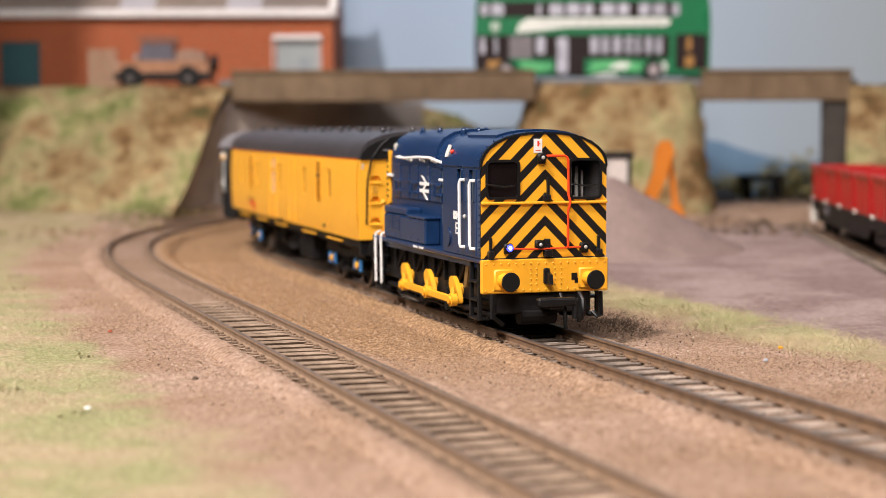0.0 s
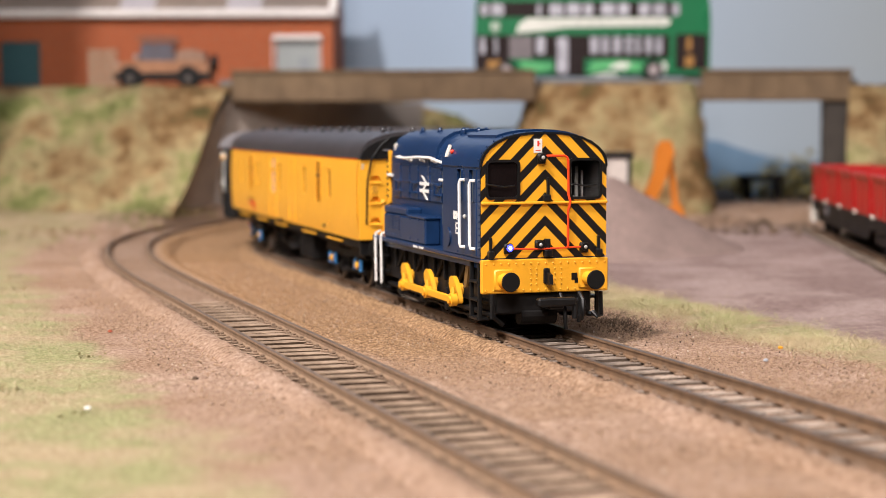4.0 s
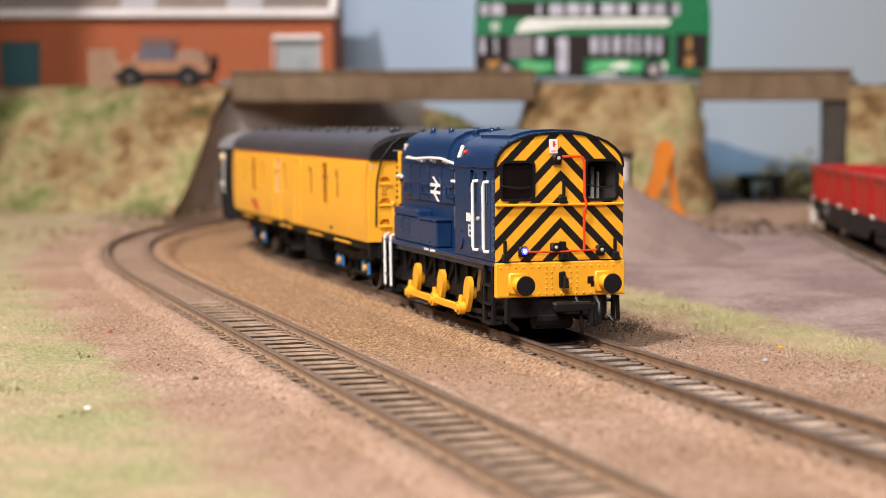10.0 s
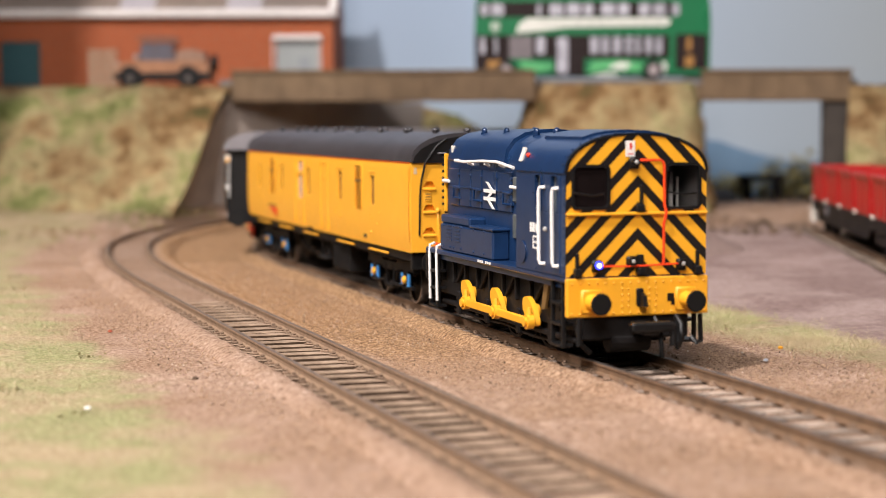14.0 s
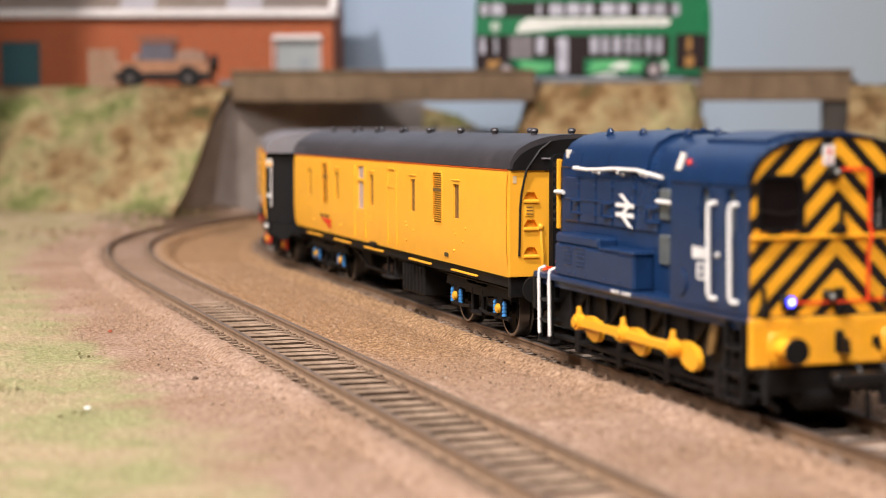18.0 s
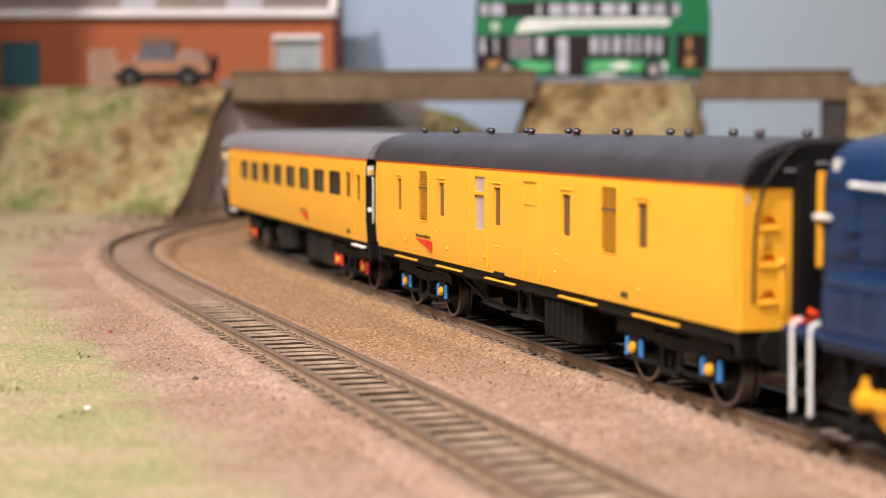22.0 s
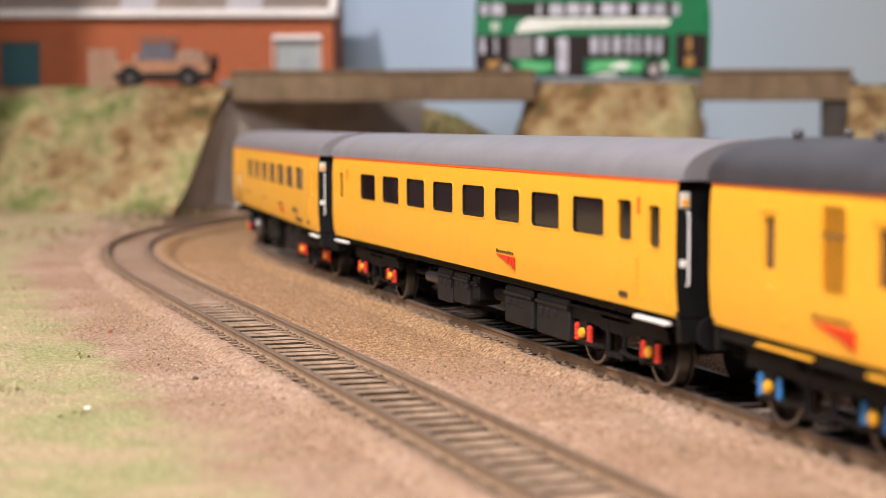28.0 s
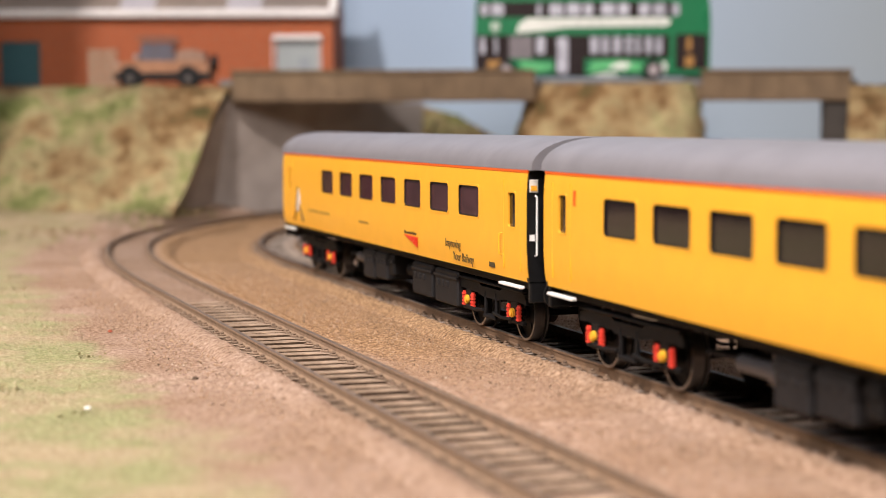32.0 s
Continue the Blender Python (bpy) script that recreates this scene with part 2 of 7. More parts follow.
def build_ground():
    nx, ny = 300, 440
    X = [-430 + 860 * i / nx for i in range(nx + 1)]
    Y = [120 + 1150 * j / ny for j in range(ny + 1)]
    v, g, h, cl = [], [], [], []
    for y in Y:
        px, py, th = near(-150 + (y - 269) / 0.945)
        fx, fy, fth = far((y - 464) / 0.955)
        for x in X:
            left = (px - x) * math.sin(th) - (py - y) * math.cos(th)
            right = (x - fx) * math.sin(fth) - (y - fy) * math.cos(fth)
            n1 = noise.noise((x * 0.02, y * 0.02, 1))
            n2 = noise.noise((x * 0.09, y * 0.09, 5))
            n3 = noise.noise((x * 0.3, y * 0.3, 9))
            trackside = min(abs(left), abs(right)) < 15
            z = 0.9 * n1 + 0.55 * n2 + 0.3 * n3
            if trackside:
                z = 0.25 * n3 + 0.2
            # the board rises to the foot of the banks
            z += 9 * smooth(850, 992, y) * smooth(14, 42, left)
            z += 5 * smooth(945, 1060, y) * smooth(70, 110, right)
            z += 3 * smooth(30, 130, left) * smooth(900, 300, y) * (0.6 + 0.4 * n1)
            gr = smooth(36, 54, left + 10 * n1 + 9 * n2) * (1 - 0.45 * smooth(640, 900, y + 60 * n2))
            strip = smooth(52, 62, right + 8 * n1 + 4 * n2) * smooth(92, 78, right + 9 * n2) * smooth(395, 450, y + 25 * n2) * smooth(640, 540, y + 30 * n1)
            hard = smooth(70, 86, right + 6 * n1) * smooth(975, 908, y + 50 * n1)
            v.append((x, y, z))
            g.append(max(gr, strip))
            h.append(hard * (1 - strip))
            cl.append(0.9 * smooth(-12, -20, left + 4 * n2) * smooth(-12, -20, right + 4 * n2) * smooth(330, 470, y + 40 * n1))
    f = [(j * (nx + 1) + i, j * (nx + 1) + i + 1, (j + 1) * (nx + 1) + i + 1, (j + 1) * (nx + 1) + i) for j in range(ny) for i in range(nx)]
    me = bpy.data.meshes.new("ground")
    me.from_pydata([(a * K, b * K, c * K) for a, b, c in v], [], f)
    for nm, vals in (("turf", g), ("yard", h), ("clay", cl)):
        at = me.attributes.new(nm, "FLOAT", "POINT")
        at.data.foreach_set("value", vals)
    me.polygons.foreach_set("use_smooth", [True] * len(me.polygons))
    me.materials.append(ground_material())
    return tagged(new("ground", me), "sandy brown scenic ground with thin static grass and a pinkish yard", "ground", kind="structure")


def ground_material():
    m = bpy.data.materials.new("scenic_ground")
    m.use_nodes = True
    nt = m.node_tree
    n, link = nt.nodes.new, nt.links.new
    b = nt.nodes["Principled BSDF"]
    b.inputs["Roughness"].default_value = 0.92
    b.inputs["Specular IOR Level"].default_value = 0.15
    tc = n("ShaderNodeTexCoord")

    def tex(scale, detail=5, rough=0.6):
        t = n("ShaderNodeTexNoise")
        t.inputs["Scale"].default_value, t.inputs["Detail"].default_value, t.inputs["Roughness"].default_value = scale, detail, rough
        link(tc.outputs["Object"], t.inputs["Vector"])
        return t.outputs[0]

    def ramp(src, stops):
        r = n("ShaderNodeValToRGB")
        link(src, r.inputs[0])
        while len(r.color_ramp.elements) < len(stops):
            r.color_ramp.elements.new(0.5)
        for e, (p, c) in zip(r.color_ramp.elements, stops):
            e.position, e.color = p, (*c, 1)
        return r.outputs[0]

    def blend(fac, a, c):
        x = n("ShaderNodeMix"); x.data_type = "RGBA"
        link(fac, x.inputs[0]); link(a, x.inputs[6]); link(c, x.inputs[7])
        return x.outputs[2]

    def attr(nm):
        a = n("ShaderNodeAttribute"); a.attribute_name = nm
        return a.outputs["Fac"]

    earth = blend(ramp(tex(26, 4), [(0.40, (0, 0, 0)), (0.60, (1, 1, 1))]), ramp(tex(1000, 6, 0.8), [(0.38, (0.092, 0.054, 0.032)), (0.5, (0.331, 0.206, 0.131)), (0.62, (0.570, 0.416, 0.308))]),
                  ramp(tex(800, 6, 0.8), [(0.37, (0.123, 0.077, 0.052)), (0.5, (0.408, 0.269, 0.191)), (0.63, (0.616, 0.477, 0.377))]))
    green = ramp(tex(1300, 4, 0.75), [(0.33, (0.115, 0.119, 0.046)), (0.5, (0.316, 0.316, 0.146)), (0.66, (0.539, 0.512, 0.300))])
    dry = ramp(tex(1100, 4, 0.75), [(0.33, (0.169, 0.127, 0.062)), (0.5, (0.431, 0.339, 0.200)), (0.66, (0.631, 0.524, 0.370))])
    turf = blend(ramp(tex(38, 6, 0.7), [(0.44, (0, 0, 0)), (0.58, (1, 1, 1))]), green, dry)
    yard = blend(ramp(tex(24, 5, 0.65), [(0.42, (0, 0, 0)), (0.58, (1, 1, 1))]), ramp(tex(420, 6, 0.75), [(0.34, (0.173, 0.115, 0.104)), (0.66, (0.323, 0.235, 0.216))]),
                 ramp(tex(420, 6, 0.75), [(0.34, (0.277, 0.200, 0.181)), (0.66, (0.447, 0.347, 0.320))]))
    jag = n("ShaderNodeMath"); jag.operation = "MULTIPLY_ADD"
    link(tex(260, 5, 0.7), jag.inputs[0]); jag.inputs[1].default_value = 1.3; jag.inputs[2].default_value = -0.65
    su = n("ShaderNodeMath"); su.operation = "ADD"; su.use_clamp = True
    link(attr("turf"), su.inputs[0]); link(jag.outputs[0], su.inputs[1])
    mu = n("ShaderNodeMath"); mu.operation = "MULTIPLY"
    link(su.outputs[0], mu.inputs[0])
    gate = n("ShaderNodeMath"); gate.operation = "MINIMUM"; gate.inputs[1].default_value = 0.25
    link(attr("turf"), gate.inputs[0])
    g4 = n("ShaderNodeMath"); g4.operation = "MULTIPLY"; g4.inputs[1].default_value = 4.0
    link(gate.outputs[0], g4.inputs[0]); link(g4.outputs[0], mu.inputs[1])
    # weathered brown, darkened for the shade in the sleeper gaps
    shaded_ballast = ramp(tex(900, 6, 0.8), [(0.36, (0.05, 0.035, 0.025)), (0.5, (0.16, 0.112, 0.08)), (0.66, (0.34, 0.245, 0.18))])
    brown = ramp(tex(1000, 6, 0.8), [(0.39, (0.078, 0.042, 0.019)), (0.5, (0.300, 0.173, 0.084)), (0.61, (0.546, 0.359, 0.203))])
    earth = blend(attr("clay"), earth, brown)
    col = blend(attr("oil"), blend(mu.outputs[0], blend(attr("yard"), earth, yard), turf), shaded_ballast)
    link(col, b.inputs["Base Color"])
    bn = n("ShaderNodeBump"); bn.inputs["Strength"].default_value = 1.0; bn.inputs["Distance"].default_value = 0.8 * K
    link(tex(1300, 5, 0.65), bn.inputs["Height"]); link(bn.outputs[0], b.inputs["Normal"])
    return m


build_ground()


# ---- tracks ----
def build_track(name, label, line, s0, s1, pitch, dusty=False):
    t = thing(name, label, "railway track", kind="structure")
    for side in (-1, 1):
        prof = [(-1.1, 1.5), (1.1, 1.5), (1.0, 1.9), (0.35, 2.15), (0.32, 3.2), (0.58, 3.4), (0.56, 3.9), (0.42, 4.0), (-0.42, 4.0), (-0.56, 3.9), (-0.58, 3.4), (-0.32, 3.2), (-0.35, 2.15), (-1.0, 1.9)]
        rings, s = [], s0
        while s <= s1:
            x, y, th = line(s)
            nx, ny = -math.sin(th), math.cos(th)
            rings.append([(x + nx * (side * 8.75 + o), y + ny * (side * 8.75 + o), z) for o, z in prof])
            s += 8
        sh = Shape().loft(rings)
        n = len(prof)
        sh.m = [1 if (i % n) in (6, 7, 8) and i < (len(rings) - 1) * n else 0 for i in range(len(sh.f))]
        part("rail", sh, [RAILDUST, RAILTDULL] if dusty else [RAILM, RAILT], t, smooth=True)
    sl = None
    s, i = s0 + 3, 0
    rnd = random.Random(4)
    while s < s1:
        x, y, th = line(s)
        m = mm(x, y, rnd.uniform(-0.22, 0.1), rnd.uniform(-0.5, 0.5), 0, math.degrees(th) + rnd.uniform(-1.2, 1.2))
        if sl is None:
            sh = Shape().box(-1.6, 1.6, -15, 15, -0.8, 1.5, 0.22)
            # a chair with its key and two bolts on each side of both rails
            for side in (-1, 1):
                for o in (-1.75, 1.75):
                    y = side * 8.75 + o
                    sh.box(-1.0, 1.0, y - 0.8, y + 0.8, 1.4, 2.1, 0.3)
                    sh.box(-0.55, 0.55, y - 0.45, y + 0.45, 2.0, 2.65, 0.25)
                    sh.cyl((0, y + math.copysign(0.95, o), 1.4), (0, y + math.copysign(0.95, o), 1.95), 0.38, 6)
            # sides take the shade-dark slot, tops the dusty one, chairs their own
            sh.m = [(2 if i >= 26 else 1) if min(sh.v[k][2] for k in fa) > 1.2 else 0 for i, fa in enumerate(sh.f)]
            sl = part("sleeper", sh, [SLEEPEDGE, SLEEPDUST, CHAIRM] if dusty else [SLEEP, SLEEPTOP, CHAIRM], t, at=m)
        else:
            again(sl, m, t)
        s += pitch
    return t


def build_ballast(name, label, line, s0, s1, bury, heap, side):
    """Granular bed that fills the space between the sleepers."""
    ds, cols = 1.7, [-20, -18.6, -17.2, -16, -15, -14, -13, -12, -11, -10, -8, -7, -6, -5, -4, -3, -2, -1, 0, 1, 2, 3, 4, 5, 6, 7, 8, 10, 11, 12, 13, 14, 15, 16, 17.2, 18.6, 20]
    v, f, n, s, oil, clay = [], [], len(cols), s0, [], []
    rows = 0
    while s <= s1:
        x, y, th = line(s)
        nx, ny = -math.sin(th), math.cos(th)
        b = bury(s)
        for o in cols:
            q = noise.noise((x * 0.5 + nx * o * 0.5, y * 0.5 + ny * o * 0.5, 3)) * 0.55 + noise.noise(((x + nx * o) * 1.3, (y + ny * o) * 1.3, 7)) * 0.35
            z = -0.45 + b * 1.3 + q * (0.6 if abs(o) > 9.5 else 0.45)
            if abs(o) > 9.5:
                z += heap * smooth(10.5, 13.5, abs(o)) * (1 - 0.5 * min(b, 1)) + 0.55 * noise.noise(((x + nx * o) * 0.12, (y + ny * o) * 0.12, 2)) + 0.6 * noise.noise(((x + nx * o) * 0.33, (y + ny * o) * 0.33, 6)) * 0.6
            z -= max(0, abs(o) - 15.5) ** 1.4 * 0.35
            v.append(((x + nx * o) * K, (y + ny * o) * K, z * K))
            clay.append(0.9 * smooth(9, 15, o * side) * smooth(330, 470, y))
            # mask of the shade put into the ballast colour, weaker where gaps fill
            oil.append(smooth(13.5, 9.0, abs(o) + 2.5 * noise.noise((x * 0.15, (y + o) * 0.15, 8))) * (1 - 0.6 * min(1, max(0, b))))
        rows += 1
        s += ds
    for i in range(rows - 1):
        f += [(i * n + k, i * n + k + 1, (i + 1) * n + k + 1, (i + 1) * n + k) for k in range(n - 1)]
    me = bpy.data.meshes.new(name)
    me.from_pydata(v, [], f)
    me.polygons.foreach_set("use_smooth", [True] * len(me.polygons))
    at = me.attributes.new("oil", "FLOAT", "POINT")
    at.data.foreach_set("value", oil)
    at = me.attributes.new("clay", "FLOAT", "POINT")
    at.data.foreach_set("value", clay)
    me.materials.append(bpy.data.materials["scenic_ground"])
    return tagged(new(name, me), label, "ballast", kind="structure")


build_ballast("ballast", "fine brown ballast packed between the near sleepers", near, -200, 900, lambda s: 0.80 + 0.87 * smooth(105, 165, s) + 0.2 * smooth(-60, -150, s), 2.5, -1)
build_ballast("ballast", "fine brown ballast packed round the main line sleepers", far, -330, 890, lambda s: 0.62 + 0.42 * smooth(-10, -120, s), 2.7, 1)
build_track("railway_track", "weathered brown bullhead track half buried in sandy ballast", near, -200, 900, 7.9, True)
build_track("railway_track", "weathered brown main line track that the train runs on", far, -330, 890, 7.9)


# ---- the train: shared pieces ----
def stripes_material():
    """Black and yellow warning chevrons painted on a flat end."""
    m = bpy.data.materials.new("warning_chevrons")
    m.use_nodes = True
    nt = m.node_tree
    n, link = nt.nodes.new, nt.links.new
    b = nt.nodes["Principled BSDF"]
    b.inputs["Roughness"].default_value = 0.4
    tc, sep = n("ShaderNodeTexCoord"), n("ShaderNodeSeparateXYZ")
    link(tc.outputs["Object"], sep.inputs[0])

    def op(kind, a, c=None):
        x = n("ShaderNodeMath"); x.operation = kind
        for i, s in enumerate((a, c)):
            if s is None:
                continue
            if isinstance(s, (int, float)):
                x.inputs[i].default_value = s
            else:
                link(s, x.inputs[i])
        return x.outputs[0]
    v = op("ADD", sep.outputs[2], op("ABSOLUTE", op("SUBTRACT", sep.outputs[1], 0.0002)))
    fr = op("FRACT", op("DIVIDE", op("SUBTRACT", v, 0.0449 - 0.0585), 0.00585))
    # a fine smooth edge between the two paints
    lo = n("ShaderNodeMapRange"); lo.inputs[1].default_value = 0.435; lo.inputs[2].default_value = 0.455
    link(fr, lo.inputs[0])
    hi = n("ShaderNodeMapRange"); hi.inputs[1].default_value = 0.985; hi.inputs[2].default_value = 1.0
    link(fr, hi.inputs[0])
    k = op("SUBTRACT", lo.outputs[0], hi.outputs[0])
    mx = n("ShaderNodeMix"); mx.data_type = "RGBA"
    mx.inputs[6].default_value = (0.006, 0.005, 0.005, 1)
    mx.inputs[7].default_value = (0.82, 0.395, 0.02, 1)
    link(k, mx.inputs[0])
    nz = n("ShaderNodeTexNoise"); nz.inputs["Scale"].default_value = 350
    link(tc.outputs["Object"], nz.inputs["Vector"])
    mr = n("ShaderNodeMapRange"); mr.inputs[3].default_value = 0.92; mr.inputs[4].default_value = 1.06
    link(nz.outputs[0], mr.inputs[0])
    hv = n("ShaderNodeHueSaturation")
    link(mx.outputs[2], hv.inputs["Color"]); link(mr.outputs[0], hv.inputs["Value"])
    link(hv.outputs[0], b.inputs["Base Color"])
    return m


CHEV = stripes_material()
AXLEYEL = mat("axlebox_yellow", (0.80, 0.42, 0.03), 0.4, vary=0.08)
SPRINGR = mat("spring_red", (0.75, 0.06, 0.035), 0.4, vary=0.1)
UNDER = mat("underframe_grey_black", (0.009, 0.008, 0.008), 0.6, vary=0.35, scale=260, bump=0.06, spec=0.2)
EQUIP = mat("equipment_dark_grey", (0.016, 0.0145, 0.015), 0.6, vary=0.25, scale=260, bump=0.05, spec=0.25)
BROWNPANE = mat("brown_blind_glazing", (0.14, 0.068, 0.03), 0.25, vary=0.15)
PINKPANE = mat("pale_glazing", (0.46, 0.36, 0.32), 0.25, vary=0.08)
PALETXT = mat("faint_grey_print", (0.30, 0.17, 0.03), 0.5)
DARKTXT = mat("dark_print", (0.06, 0.045, 0.02), 0.5)
COPPER = mat("pipe_red", (0.80, 0.06, 0.012), 0.35, vary=0.05)
# blue glow of the widened lens stands in for the lit lamp's halo
LAMPBLUE = glow("tail_lamp_lit", (0.03, 0.035, 1.0), 5.0)
LAMPCORE = glow("tail_lamp_core", (0.5, 0.55, 1.0), 6.0)
LENS = mat("lamp_lens", (0.42, 0.42, 0.40), 0.12)
CREAM = mat("cream_panel", (0.72, 0.68, 0.60), 0.5)
GREYPANE = mat("grey_grille", (0.10, 0.115, 0.12), 0.35, vary=0.2, scale=500)
WEAR = mat("worn_brown_metal", (0.20, 0.11, 0.03), 0.6, vary=0.3)


def disc_pair(r, y, w, n=24):
    """Two flanged wheels on an axle along y, centred at the origin."""
    sh = Shape()
    for sgn in (-1, 1):
        def ring(rr, yy):
            return [(rr * math.cos(2 * math.pi * i / n), sgn * yy, rr * math.sin(2 * math.pi * i / n)) for i in range(n)]
        sh.loft([ring(r * 0.22, y + w), ring(r * 0.22, y + w * 0.7), ring(r * 0.90, y + w * 0.6), ring(r * 0.92, y + w), ring(r, y + w), ring(r * 1.0, y), ring(r * 1.09, y - 0.3), ring(r * 1.09, y - 0.8), ring(r * 0.3, y - 0.8)])
        # lightening holes shown as raised webs, so that the turning can be seen
        for k in range(4):
            a = k * math.pi / 2
            sh.cyl((r * 0.52 * math.cos(a), sgn * (y + w * 0.5), r * 0.52 * math.sin(a)), (r * 0.52 * math.cos(a), sgn * (y + w * 0.75), r * 0.52 * math.sin(a)), r * 0.12, 8)
    sh.cyl((0, -y - w - 1, 0), (0, y + w + 1, 0), 1.0, 8)
    return sh


def rounded(x0, x1, z0, z1, r, n=4):
    out = []
    for cx, cz, a0 in ((x1 - r, z1 - r, 0), (x0 + r, z1 - r, 90), (x0 + r, z0 + r, 180), (x1 - r, z0 + r, 270)):
        for i in range(n + 1):
            a = radians(a0 + 90 * i / n)
            out.append((cx + r * math.cos(a), cz + r * math.sin(a)))
    return out


def frame_ring(sh, x0, x1, z0, z1, r, w, ya, yb, slot=0):
    """A raised rounded frame round an opening in a side."""
    a, b = rounded(x0, x1, z0, z1, r), rounded(x0 - w, x1 + w, z0 - w, z1 + w, r + w)
    sh.loft([[(p[0], ya, p[1]) for p in a], [(p[0], yb, p[1]) for p in a], [(p[0], yb, p[1]) for p in b], [(p[0], ya, p[1]) for p in b]], caps=False, slot=slot)


def side_y(prof, z):
    for (ya, za), (yb, zb) in zip(prof, prof[1:]):
        if za <= z <= zb:
            return ya + (yb - ya) * (z - za) / (zb - za)
    return prof[-1][0]


def side_skin(L, prof, holes, sgn):
    """A coach side following the profile (y, z), with openings cut out and their reveals turned in."""
    xs = sorted({-L / 2, L / 2, *[v for h in holes for v in h[:2]]})
    zs = sorted({*[p[1] for p in prof], *[v for h in holes for v in h[2:4]]})
    sh, ix = Shape(), {}
    v, f = [], []
    for i, x in enumerate(xs):
        for j, z in enumerate(zs):
            ix[i, j] = len(v)
            v.append((x, sgn * side_y(prof, z), z))
    for i in range(len(xs) - 1):
        for j in range(len(zs) - 1):
            cx, cz = (xs[i] + xs[i + 1]) / 2, (zs[j] + zs[j + 1]) / 2
            if not any(h[0] < cx < h[1] and h[2] < cz < h[3] for h in holes):
                f.append((ix[i, j], ix[i + 1, j], ix[i + 1, j + 1], ix[i, j + 1]))
    sh.add(v, f)
    for h in holes:
        y = side_y(prof, (h[2] + h[3]) / 2)
        loop = [(h[0], h[2]), (h[1], h[2]), (h[1], h[3]), (h[0], h[3])]
        ring = [q for q in v if h[0] - 1e-6 <= q[0] <= h[1] + 1e-6 and h[2] - 1e-6 <= q[2] <= h[3] + 1e-6 and (min(abs(q[0] - h[0]), abs(q[0] - h[1])) < 1e-6 or min(abs(q[2] - h[2]), abs(q[2] - h[3])) < 1e-6)]
        mx, mz = (h[0] + h[1]) / 2, (h[2] + h[3]) / 2
        ring.sort(key=lambda q: math.atan2((q[2] - mz) / (h[3] - h[2]), (q[0] - mx) / (h[1] - h[0])))
        base = len(sh.v)
        sh.v += [(q[0], sgn * (y - 0.9), q[2]) for q in ring]
        out = [v.index(q) for q in ring]
        for k in range(len(ring)):
            k2 = (k + 1) % len(ring)
            sh.f.append((out[k], out[k2], base + k2, base + k))
            sh.m.append(0)
    return sh


def roof_prof(hw, z0, zt, n=14, e=1.0):
    out = []
    for i in range(n + 1):
        a = math.pi * i / n
        out.append((-hw * math.copysign(abs(math.cos(a)) ** e, math.cos(a)), z0 + (zt - z0) * math.sin(a) ** 0.9))
    return out


BOGIES = []          # (bogie, vehicle centre, half pivot distance, +1 front or -1 rear, wheelsets)


